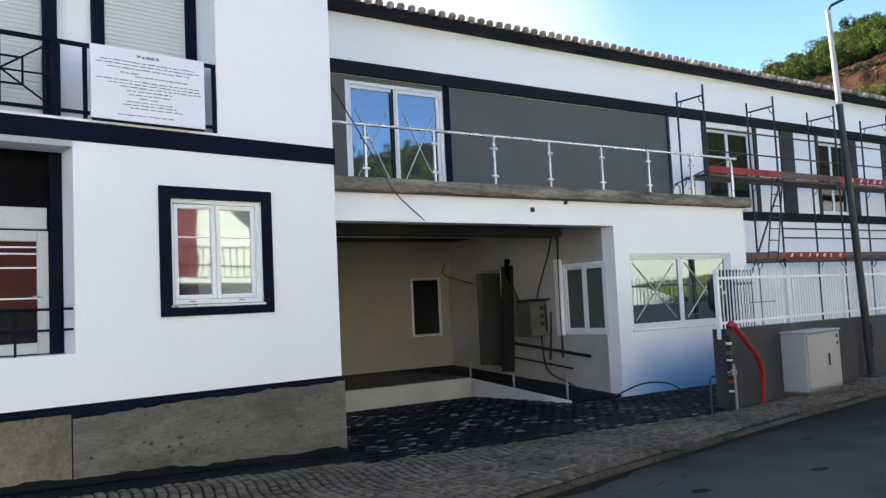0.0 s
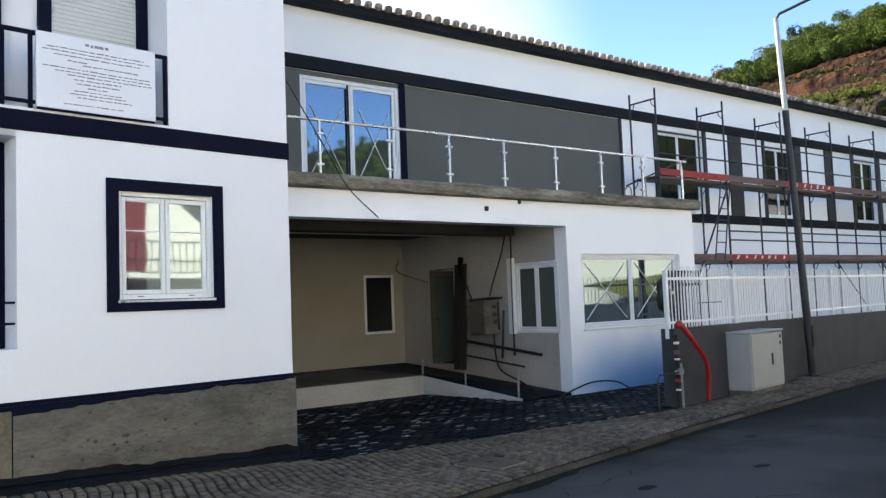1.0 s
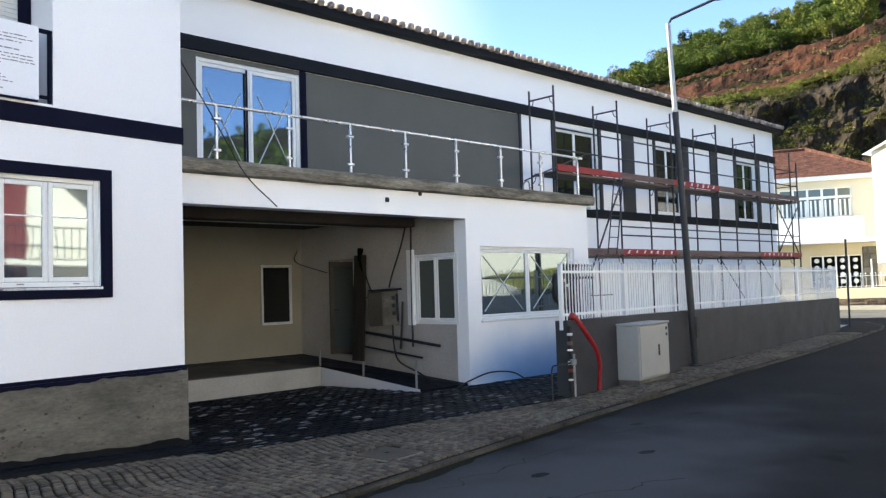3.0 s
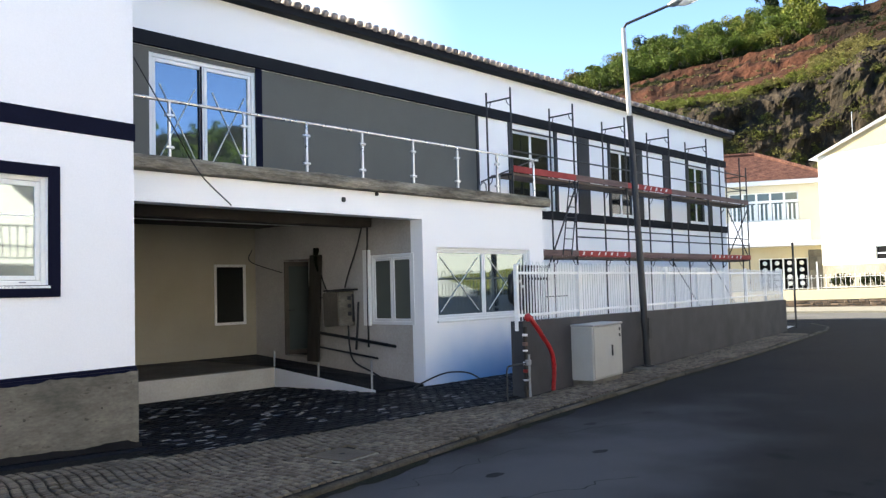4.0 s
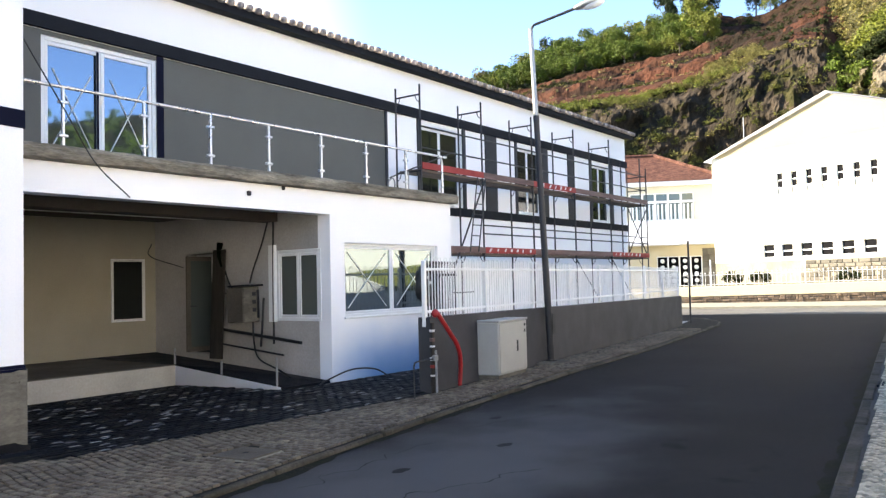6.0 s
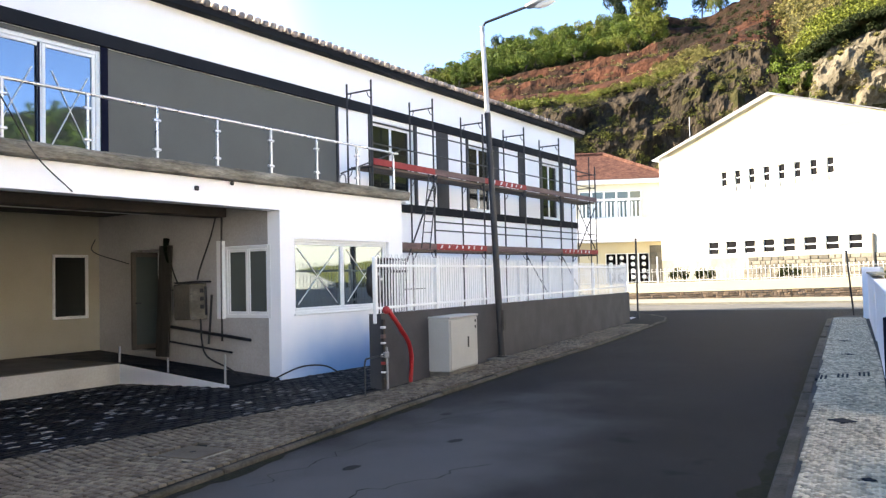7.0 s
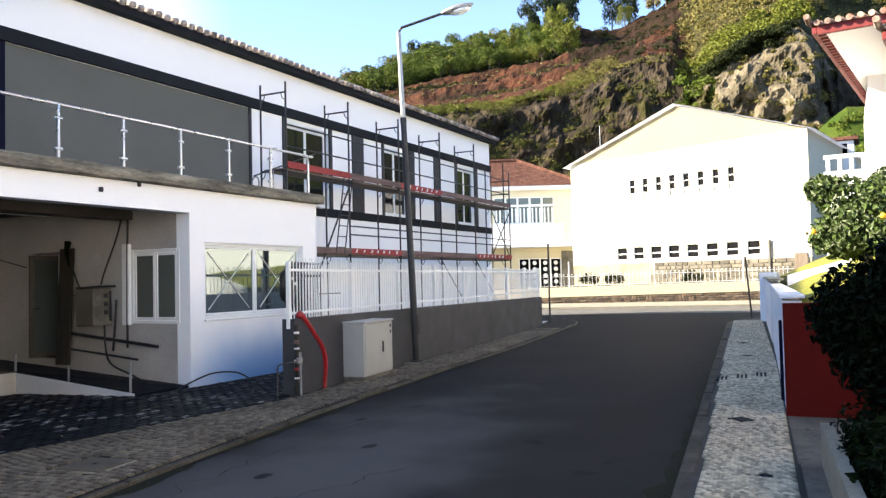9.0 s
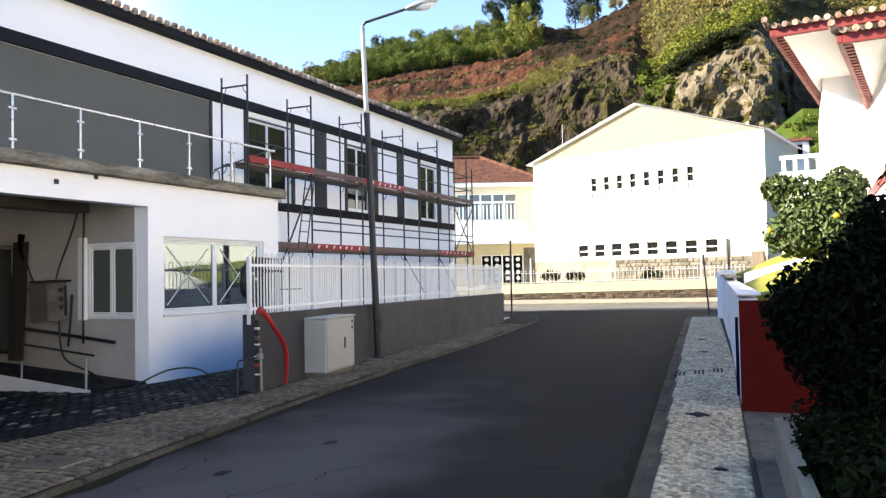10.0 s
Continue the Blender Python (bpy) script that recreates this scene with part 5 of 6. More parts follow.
def hill_region(a, k):
    """Which ground shows at this place, with ragged borders."""
    n1 = noise.fractal(Vector((a * 0.8, k * 7.0, 1.0)), 0.9, 2.0, 3)
    n2 = noise.fractal(Vector((a * 0.5, k * 9.0, 7.0)), 0.9, 2.0, 3)
    aj, kj = a + 0.9 * n1, k + 0.035 * n2
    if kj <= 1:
        # sun-toned rock on this stretch, shade-toned rock everywhere else
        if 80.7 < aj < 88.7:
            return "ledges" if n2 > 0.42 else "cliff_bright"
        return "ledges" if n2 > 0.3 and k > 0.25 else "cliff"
    if aj > 80.4:
        return "hill_scrub"
    t = kj - 1
    if t < 0.05:
        return "hill_scrub"
    if aj > 72.8:
        return "terraces" if aj > 77.3 and 0.1 < t < 0.5 and n2 > -0.25 else "brown_slope"
    s = t * 5.0 + 0.5 * noise.noise(Vector((a * 0.12, 3.1, 0))) + a * 0.012
    if t > 0.66:
        return "hill_scrub"
    return "terraces" if 0.3 < s - math.floor(s) < 0.72 else "brown_slope"


def hillside(a0, a1, da, ks):
    na, m = int((a1 - a0) / da) + 1, len(ks)
    grid = [[hill_point(a0 + i * da, k) for k in ks] for i in range(na)]
    got = {name: [] for name in HILL}
    for i in range(na - 1):
        for j in range(m - 1):
            got[hill_region(a0 + (i + 0.5) * da, (ks[j] + ks[j + 1]) / 2)].append((i, j))
    for name, cells in got.items():
        ids, verts, faces = {}, [], []
        for i, j in cells:
            loop = []
            for q in ((i, j), (i + 1, j), (i + 1, j + 1), (i, j + 1)):
                if q not in ids:
                    ids[q] = len(verts)
                    verts.append(tuple(grid[q[0]][q[1]]))
                loop.append(ids[q])
            faces.append(tuple(loop))
        me = bpy.data.meshes.new(name)
        me.from_pydata(verts, [], faces)
        me.materials.append(M[HILL[name][0]])
        tagged(new(name, me), HILL[name][1], "hillside", "", "structure")


def strip(name, a0, a1, da, ks, material, label):
    na = int((a1 - a0) / da) + 1
    verts = [tuple(hill_point(a0 + i * da, k)) for i in range(na) for k in ks]
    m = len(ks)
    faces = [(i * m + j, (i + 1) * m + j, (i + 1) * m + j + 1, i * m + j + 1) for i in range(na - 1) for j in range(m - 1)]
    me = bpy.data.meshes.new(name)
    me.from_pydata(verts, [], faces)
    me.materials.append(M[material])
    return tagged(new(name, me), label, "hillside", "", "structure")


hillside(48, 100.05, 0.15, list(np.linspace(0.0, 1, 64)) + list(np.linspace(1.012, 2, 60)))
strip("hill_flank", 30, 48.0, 1.0, [0, 0.25, 0.5, 0.75, 1, 1.25, 1.5, 1.75, 2], "scrub", "scrubby flank of the hill behind the long building")
strip("hill_back", 30, 110, 2.0, [2, 2.3, 2.6, 3], "scrub", "far side of the hill")
strip("hill_opposite", 100, 220, 2.0, [0, 0.5, 1, 1.25, 1.5, 1.75, 2, 2.5, 3], "scrub", "wooded green hill behind the street")


def tree(m, r, h, seed, leafmat, n=420, leaf=0.3, label="", name="tree", category="tree", lumps=9):
    t = thing(name, label, category, m)
    tr_h = h * 0.45
    tk = bmesh.new()
    add_tube(tk, [(0, 0, -0.6), (0.05 * r, 0.02, tr_h * 0.5), (0.02, 0.06 * r, tr_h)], 0.06 * r + 0.03, 7, 0.035 * r + 0.02)
    rg = random.Random(seed)
    for i in range(5):
        a = i * 1.26 + rg.random()
        add_tube(tk, [(0, 0, tr_h * 0.6), (math.cos(a) * r * .3, math.sin(a) * r * .3, tr_h), (math.cos(a) * r * .6, math.sin(a) * r * .6, tr_h + h * .25)], 0.03 * r + .01, 5, 0.012)
    part("trunk", tk, "bark", t)
    me = leaves_mesh(n, crown(r, h, lumps, seed), leaf, seed)
    me.materials.append(M[leafmat])
    cr = new("crown", me)
    cr.parent = t
    cr.location.z = h * 0.52
    return t


LAB = {"leaf": "small round green tree on the red terraces", "leaf_yellow": "yellow-green tree on the hillside", "leaf_pine": "tall dark tree on the crest", "leaf_dry": "dry pale shrub on the hillside"}
protos = {}


def plant(a, k, r, h, kind, lift=0.0):
    key = (kind, random.randint(0, 3))
    p = hill_point(a, k)
    m = Matrix.Translation(p + Vector((0, 0, lift))) @ Matrix.Rotation(random.uniform(0, 6.28), 4, "Z")
    if key not in protos:
        protos[key] = tree(m, 2.0, 3.4, 20 + len(protos), kind, 2400, 0.12, LAB[kind], "tree", "tree", 12)
        ob = protos[key]
        ob["group"] = "hillside trees"
    else:
        ob = copy_thing(protos[key], m)
    s = r / 2.0
    ob.scale = (s, s, h / 3.4)


random.seed(11)
for row, k in enumerate((1.60, 1.67, 1.74, 1.81, 1.88, 1.94)):
    a = 55.5 + row * 0.4
    while a < 72.3:
        plant(a + random.uniform(-.3, .3), k + random.uniform(-.03, .03), random.uniform(1.5, 2.5), random.uniform(2.7, 4.1), random.choice(("leaf", "leaf", "leaf_yellow")))
        a += random.uniform(0.85, 1.25)
for a, k, r, h, kind in ((69.6, 1.98, 2.6, 7.5, "leaf_pine"), (71.0, 1.99, 2.9, 9.5, "leaf_pine"), (72.4, 1.98, 2.7, 9.0, "leaf_pine"), (75.3, 1.99, 2.3, 7.5, "leaf_pine"), (76.5, 1.99, 2.7, 9.0, "leaf_pine"), (79.0, 1.9, 2.0, 6.0, "leaf_pine"),
                         (71.4, 1.72, 2.6, 6.8, "leaf_yellow"), (72.0, 1.62, 2.3, 5.2, "leaf_yellow"), (76.2, 1.92, 1.5, 3.6, "leaf_yellow"), (56.2, 1.75, 2.4, 4.4, "leaf_dry"), (61.4, 2.0, 2.0, 5.0, "leaf_pine"), (78.2, 1.95, 1.8, 4.5, "leaf_dry"), (80.2, 1.8, 2.2, 5.0, "leaf_dry"), (82.0, 1.72, 2.0, 4.6, "leaf_dry")):
    plant(a, k, r, h, kind)
# scrub that nobody could count, on edges and slopes
rng = random.Random(5)


def scrub_shape(spots):
    def shape(rg):
        c, q = rg.choice(spots)
        o = Vector((rg.gauss(0, 1), rg.gauss(0, 1), abs(rg.gauss(0, 1)))).normalized()
        return c + o * q * rg.uniform(0.3, 1.0), o
    return shape


def scrub(name, spots, n, leaf, material, label, seed):
    me = leaves_mesh(n, scrub_shape(spots), leaf, seed)
    me.materials.append(M[material])
    return tagged(new(name, me), label, "shrubs", "", "stuff")


def spots(n, a0, a1, k0, k1, q0, q1):
    return [(hill_point(rng.uniform(a0, a1), rng.uniform(k0, k1)), rng.uniform(q0, q1)) for _ in range(n)]


scrub("terrace_shrubs", spots(130, 72.6, 80.4, 1.1, 1.95, 0.4, 1.1), 8000, 0.13, "leaf_scrub", "dark green shrubs over the brown slope", 39)
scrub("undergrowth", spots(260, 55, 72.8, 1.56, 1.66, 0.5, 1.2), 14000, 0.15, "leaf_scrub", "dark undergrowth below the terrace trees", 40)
scrub("edge_shrubs", spots(150, 54, 74, 0.97, 1.06, 0.4, 1.0), 20000, 0.1, "leaf_yellow", "yellow-green shrubs hanging over the cliff's edge", 31)
scrub("edge_bushes", spots(60, 72.2, 75.5, 1.02, 1.2, 0.5, 1.1), 9000, 0.11, "leaf_olive", "pale olive bushes on the shoulder of the cliff", 45)
scrub("edge_grass", spots(420, 54, 80.4, 0.96, 1.06, 0.25, 0.6), 24000, 0.08, "leaf_olive", "dry olive grass along the cliff's edge", 42)


def step_edge(a, j):
    """Where the j-th terrace step lies on the slope."""
    return 1 + (j - 0.5 * noise.noise(Vector((a * 0.12, 3.1, 0))) - a * 0.012 + rng.uniform(-.1, .1)) / 5.0


row = [(hill_point(a, step_edge(a, j)), rng.uniform(0.25, 0.7)) for j in (2, 3, 4) for a in (rng.uniform(56, 73) for _ in range(110))]
# dark plants that double as the shade between the red strips
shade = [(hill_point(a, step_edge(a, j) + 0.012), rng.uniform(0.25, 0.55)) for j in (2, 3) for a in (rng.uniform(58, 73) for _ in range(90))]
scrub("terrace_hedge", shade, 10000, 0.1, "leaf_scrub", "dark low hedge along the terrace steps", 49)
scrub("terrace_row", row, 13000, 0.1, "leaf_moss", "low green shrubs along the terrace steps", 43)
scrub("tussocks", spots(170, 58, 73, 1.08, 1.6, 0.2, 0.5), 6000, 0.1, "leaf_dry", "dry tussocks over the red earth", 41)
scrub("ledge_plants", spots(170, 58, 80, 0.35, 0.97, 0.4, 1.4), 17000, 0.1, "leaf_moss", "green plants on the ledges of the cliff", 33)
scrub("hanging_plants", spots(60, 64, 80, 0.2, 0.8, 0.4, 0.9), 6000, 0.1, "leaf_olive", "dry hanging plants on the cliff", 34)
scrub("slope_shrubs", spots(520, 80, 97, 1.2, 1.98, 0.6, 1.7), 50000, 0.15, "leaf_olive", "olive and yellow scrub on the steep slope", 35)
scrub("slope_grass", spots(260, 80, 97, 1.15, 1.9, 0.3, 1.1), 22000, 0.13, "leaf_dry", "dry yellow grass on the steep slope", 47)
scrub("ridge_bushes", spots(130, 80.2, 88, 1.03, 1.16, 0.6, 1.5), 30000, 0.13, "leaf_yellow", "bright yellow-green bushes along the ridge above the rock", 46)
# dark leaf cards make the shadow below the ridge
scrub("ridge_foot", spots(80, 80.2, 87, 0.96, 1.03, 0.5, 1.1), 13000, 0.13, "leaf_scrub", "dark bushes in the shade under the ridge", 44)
scrub("gully_bushes", spots(70, 79.6, 82.0, 0.45, 1.05, 0.5, 1.3), 14000, 0.13, "leaf", "green bushes filling the gully beside the rock", 48)
scrub("rock_plants", spots(190, 80.8, 89, 0.1, 0.97, 0.3, 0.8), 22000, 0.1, "leaf_olive", "olive plants in the clefts of the pale rock", 36)


def boulders(name, a0, a1, k0, k1, n, r0, r1, material, label, seed):
    """Broken blocks standing proud of a rock face."""
    rg = random.Random(seed)
    verts, faces = [], []
    for _ in range(n):
        c, r = hill_point(rg.uniform(a0, a1), rg.uniform(k0, k1)), rg.uniform(r0, r1)
        bm = bmesh.new()
        st = Vector((rg.uniform(0.6, 1.2), rg.uniform(0.6, 1.2), rg.uniform(0.7, 1.5)))
        for _ in range(26):
            q = Vector((rg.gauss(0, 1), rg.gauss(0, 1), rg.gauss(0, 1))).normalized() * r * rg.uniform(0.85, 1.05)
            bm.verts.new(c + Vector((q.x * st.x, q.y * st.y, q.z * st.z)))
        bmesh.ops.convex_hull(bm, input=bm.verts[:])
        bm.verts.index_update()
        k = len(verts)
        verts += [tuple(v.co) for v in bm.verts]
        faces += [tuple(k + v.index for v in p.verts) for p in bm.faces]
        bm.free()
    me = bpy.data.meshes.new(name)
    me.from_pydata(verts, [], faces)
    me.materials.append(M[material])
    return tagged(new(name, me), label, "rocks", "", "stuff")


boulders("pale_rocks", 81.2, 88.4, 0.1, 0.95, 50, 0.15, 0.45, "rock_pale", "pale broken rocks of the sunlit face", 51)


def foot_point(a, t):
    q = Vector((math.sin(radians(a)), math.cos(radians(a)), 0)) * (64 + 15 * t)
    q.z = 4 + (12.2 - max(0, 90 - a) * 1.1) * t + noise.noise(q * 0.25) * 0.8
    return q


n_a, n_t = 28, 12
me = bpy.data.meshes.new("meadow")
me.from_pydata([tuple(foot_point(86.0 + 14 * i / n_a, j / n_t)) for i in range(n_a + 1) for j in range(n_t + 1)], [],
               [(i * (n_t + 1) + j, (i + 1) * (n_t + 1) + j, (i + 1) * (n_t + 1) + j + 1, i * (n_t + 1) + j + 1) for i in range(n_a) for j in range(n_t)])
me.materials.append(M["meadow"])
tagged(new("meadow", me), "bright green meadow slope below the rock", "meadow", "", "structure")
low = [(foot_point(rng.uniform(86.5, 98), rng.uniform(0.1, 1)), rng.uniform(0.3, 0.9)) for _ in range(120)]
scrub("low_bushes", low, 22000, 0.12, "leaf", "bright green bushes at the foot of the rock", 37)
opp = [(hill_point(rng.uniform(110, 215), rng.uniform(0.6, 2.0)), rng.uniform(2.0, 5.0)) for _ in range(260)]
scrub("opposite_woods", opp, 9000, 0.9, "leaf", "green woods on the hill behind the street", 38)


# ---- porch fittings ----
eb = thing("meter_box", "open grey electrical meter box on the porch wall", "meter box", Matrix.Translation((9.55, 11.12, 0)) @ Matrix.Rotation(radians(-2), 4, "X"))
part("body", box(-0.36, -0.004, 0.0, 0.44, 0.98, 1.60, 0.012), "concrete", eb)
part("cover", box(-0.378, -0.362, 0.015, 0.43, 1.0, 1.585, 0.004), "grime", eb, "brown stained cover")
part("hood", box(-0.42, -0.004, -0.12, 0.36, 1.61, 1.64, 0.006), "dark_metal", eb)
for z in (1.16, 1.30, 1.44):
    part("breaker", box(-0.17, -0.09, -0.02, -0.002, z, z + 0.07, 0.006), "dark_metal", eb)
part("socket_strip", box(-0.07, -0.03, -0.03, -0.002, 1.05, 1.55, 0.006), "dark_metal", eb)

cabs = [
    ("cable", [(9.48, 10.78, 2.93), (9.45, 10.95, 2.4), (9.44, 11.2, 1.9), (9.4, 11.25, 1.66)], 0.016),
    ("cable", [(9.5, 10.72, 2.93), (9.5, 10.74, 1.9), (9.5, 10.75, 0.6)], 0.018),
    ("cable", [(9.42, 11.2, 1.0), (9.36, 11.1, 0.6), (9.3, 10.9, 0.35), (9.2, 10.3, 0.2), (9.1, 9.9, 0.1)], 0.016),
    ("cable", [(9.5, 11.0, 1.4), (9.46, 11.0, 0.9), (9.44, 11.02, 0.55)], 0.022),
    ("cable", [(9.52, 12.2, 2.2), (9.5, 11.95, 1.7), (9.48, 11.7, 1.45)], 0.012),
    ("cable", [(9.52, 12.25, 1.5), (9.5, 11.9, 1.48), (9.48, 11.68, 1.46)], 0.012),
    ("cable", [(9.4, 14.2, 2.5), (9.3, 14.1, 2.25), (9.5, 13.3, 2.0)], 0.010),
]
for nm, pts, r in cabs:
    solid(nm, tube(curve_pts(pts, 6), r, 6), "cable", "black electrical cable fixed to the porch wall", "cable", group="porch cables", smooth=True)
solid("cable", tube(curve_pts([(4.02, 8.42, 4.35), (4.7, 8.75, 3.65), (5.3, 9.15, 3.15), (5.85, 9.3, 2.78)], 6), 0.009, 6), "cable", "slack black cable from the house to the porch beam", "cable", smooth=True)
solid("hose", tube(curve_pts([(8.95, 9.15, 0.02), (9.3, 9.15, 0.12), (9.75, 9.12, 0.21), (10.25, 9.1, 0.17), (10.6, 9.1, 0.02)], 6), 0.013, 7), "cable", "black hose arching over the dark paving", "hose", smooth=True)
hr = thing("wall_handrail", "dark steel double handrail along the ramp wall", "handrail")
part("rail", tube([(9.44, 12.4, 0.87), (9.44, 10.0, 0.64)], 0.028, 8), "dark_metal", hr)
part("rail", tube([(9.44, 12.4, 0.60), (9.44, 10.45, 0.42)], 0.018, 8), "dark_metal", hr)
for y, z in ((12.2, 0.85), (11.3, 0.765), (10.5, 0.69)):
    part("bracket", tube([(9.55, y, z - 0.02), (9.44, y, z - 0.02)], 0.012, 6), "dark_metal", hr)
for x, y, z0, h in ((8.49, 9.55, 0.04, 0.46), (8.30, 10.65, 0.18, 0.24), (8.14, 11.66, 0.34, 0.26)):
    solid("ramp_post", tube([(x, y, z0), (x, y, z0 + h)], 0.018, 8), "steel", "short galvanised post on the ramp's edge", "post", group="ramp posts")
dr = thing("door_2", "grey glazed porch door standing half open", "door", Matrix.Translation((9.58, 13.28, 0)), "", "structure")
part("leaf_frame", frame_mesh(-0.04, 0.85, 0.37, 2.22, 0.09, -0.03, 0.02), "grime", dr)
part("pane", box(0.05, 0.76, -0.01, 0.0, 0.46, 2.13), "grey_glass", dr)
part("jamb", box(-0.06, -0.032, -1.0, -0.93, 0.36, 2.25, 0.004), "grime", dr)
part("handle", tube([(0.03, -0.03, 1.25), (0.03, -0.08, 1.25), (0.13, -0.08, 1.25)], 0.011, 6), "dark_metal", dr)
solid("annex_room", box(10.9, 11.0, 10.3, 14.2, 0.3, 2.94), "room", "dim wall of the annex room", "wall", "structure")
pk = thing("timber_plank", "dark weathered timber plank leaning beside the doorway", "plank")
part("board", box(-0.02, 0.02, -0.17, 0.17, 0, 2.0, 0.004, pose(9.36, 12.16, 0.30, 0, 3, 0)), "wood_dark", pk)
solid("green_netting", tube(curve_pts([(9.46, 12.14, 2.42), (9.42, 12.12, 2.2), (9.42, 12.05, 1.98)], 4), 0.06, 7, 0.02), "leaf_dark", "bunched green netting over the plank", "netting")
for x, z, r in ((7.85, 2.99, 0.035), (8.53, 3.12, 0.03)):
    solid("wall_socket", box(x - r, x + r, YP - 0.04, YP, z - r, z + r, 0.012), "dark_metal", "small dark fitting on the beam front", "fitting", group="beam fittings")
solid("porch_drain", box(12.95, 13.10, 9.3, 9.4, 3.08, 3.13, 0.01), "white_metal", "short white spout under the slab's corner", "spout")

# ---- at the wall's end: standpipe, stake and red hose ----
sp = thing("standpipe", "bent galvanised standpipe beside the wall's end", "pipe")
part("pipe", tube(curve_pts([(8.68, 6.98, -0.02), (8.70, 7.0, 0.3), (8.74, 7.02, 0.47), (8.86, 7.04, 0.50), (9.24, 7.07, 0.50)], 5), 0.012, 8), "scaffold", sp)
part("riser", tube([(9.30, 7.06, -0.02), (9.29, 7.06, 0.62)], 0.018, 8), "steel", sp)
part("tap", box(9.22, 9.32, 7.03, 7.09, 0.47, 0.55, 0.012), "steel", sp)
st = thing("stake", "worn timber stake wrapped in red and white tape", "stake")
part("post", box(9.265, 9.315, 7.095, 7.145, -0.02, 1.02, 0.008), "wood_dark", st)
for z, w, c in ((0.10, .07, "wood_dark"), (0.24, .03, "paint_white"), (0.36, .05, "red_board"), (0.47, .05, "paint_white"), (0.66, .03, "paint_white"), (0.74, .06, "brown_board"), (0.88, .04, "paint_white")):
    part("tape_band", box(9.257, 9.323, 7.087, 7.153, z, z + w, 0.01), c, st)
hp = curve_pts([(9.36, 7.09, 1.17), (9.45, 7.05, 1.04), (9.65, 7.07, 0.86), (9.90, 7.11, 0.64), (10.04, 7.16, 0.38), (10.06, 7.2, 0.02)], 14)
bm = bmesh.new()
add_tube(bm, hp, 0.029, 8)
for i in range(0, len(hp) - 1):
    a = Vector(hp[i])
    d = (Vector(hp[min(i + 1, len(hp) - 1)]) - a).normalized()
    add_tube(bm, [a - d * 0.008, a + d * 0.008], 0.035, 8)
ho = thing("corrugated_hose", "bright red corrugated cable hose over the wall", "hose")
part("tube", bm, "red", ho)
hb = bmesh.new()
bmesh.ops.create_uvsphere(hb, u_segments=10, v_segments=8, radius=0.062)
bmesh.ops.transform(hb, matrix=Matrix.Translation((9.35, 7.10, 1.15)) @ Matrix.Diagonal((1.1, 0.8, 1.0, 1)), verts=hb.verts)
part("end_cap", hb, "red", ho, "crumpled red end cap", True)
# black sheet on the fence
rng = random.Random(2)
bm = bmesh.new()
bmesh.ops.create_icosphere(bm, subdivisions=3, radius=1)
for v in bm.verts:
    n = noise.fractal(v.co * 1.7, 1, 2, 3) * 0.3
    v.co = Vector((v.co.x * (0.15 - 0.03 * v.co.z), v.co.y * 0.09, v.co.z * 0.30)) * (1 + n)
bmesh.ops.transform(bm, matrix=Matrix.Translation((9.62, 7.52, 1.60)), verts=bm.verts)
bg = solid("plastic_bag", bm, "cloth", "black plastic bag hanging inside the white fence", "bag", smooth=True)
for x, z in ((9.55, 1.66), (9.60, 1.58)):
    part("pale_mark", box(x, x + 0.05, 7.38, 7.40, z, z + 0.04, 0.006), "paint_white", bg)
solid("bag_hook", tube([(9.62, 7.35, 1.80), (9.62, 7.52, 1.88)], 0.008, 5), "dark_metal", "small hook holding the bag", "hook")

# ---- manhole covers ----
for x, y, a, w, nm in ((5.1, 6.2, 9, 0.52, "cobble"),):
    mh = thing("manhole_cover", "square cement manhole cover in the cobbles", "manhole", Matrix.Translation((x, y, 0)) @ Matrix.Rotation(radians(a), 4, "Z"))
    part("rim", frame_mesh(-w / 2, w / 2, -w / 2, w / 2, 0.022, 0, 0.03), "concrete_light", mh).rotation_euler = (radians(-90), 0, 0)
    part("plate", box(-w / 2 + .025, w / 2 - .025, -w / 2 + .025, w / 2 - .025, -0.02, 0.012, 0.006), nm, mh)
    part("lifting_hole", box(-0.03, 0.03, -0.02, 0.02, 0.0125, 0.014), "slate_paint", mh)
for x, y, q in ((9.3, 1.15, 0.12), (6.8, 0.68, 0.05), (16.5, 1.9, 0.1), (19.5, 2.3, 0.1)):
    solid("valve_cover", box(-q, q, -q * 0.85, q * 0.85, -0.02, 0.022, 0.01, pose(x, y, 0, 0, 0, 45)), "slate_paint", "small dark stone valve cover in pale cobbles", "valve cover", group="valve covers")
for x, y in ((6.9, 4.4), (9.3, 5.2), (8.2, 5.35), (5.5, 4.6)):
    bm = bmesh.new()
    bmesh.ops.create_circle(bm, cap_ends=True, segments=18, radius=1)
    for v in bm.verts:
        v.co *= 1 + noise.noise(v.co * 2 + Vector((x, y, 0))) * 0.4
    bmesh.ops.transform(bm, matrix=Matrix.Translation((x, y, -0.0485)) @ Matrix.Diagonal((0.11, 0.06, 1, 1)), verts=bm.verts)
    solid("tar_patch", bm, "basalt_joint", "dark tar patch on the asphalt", "patch", "structure")


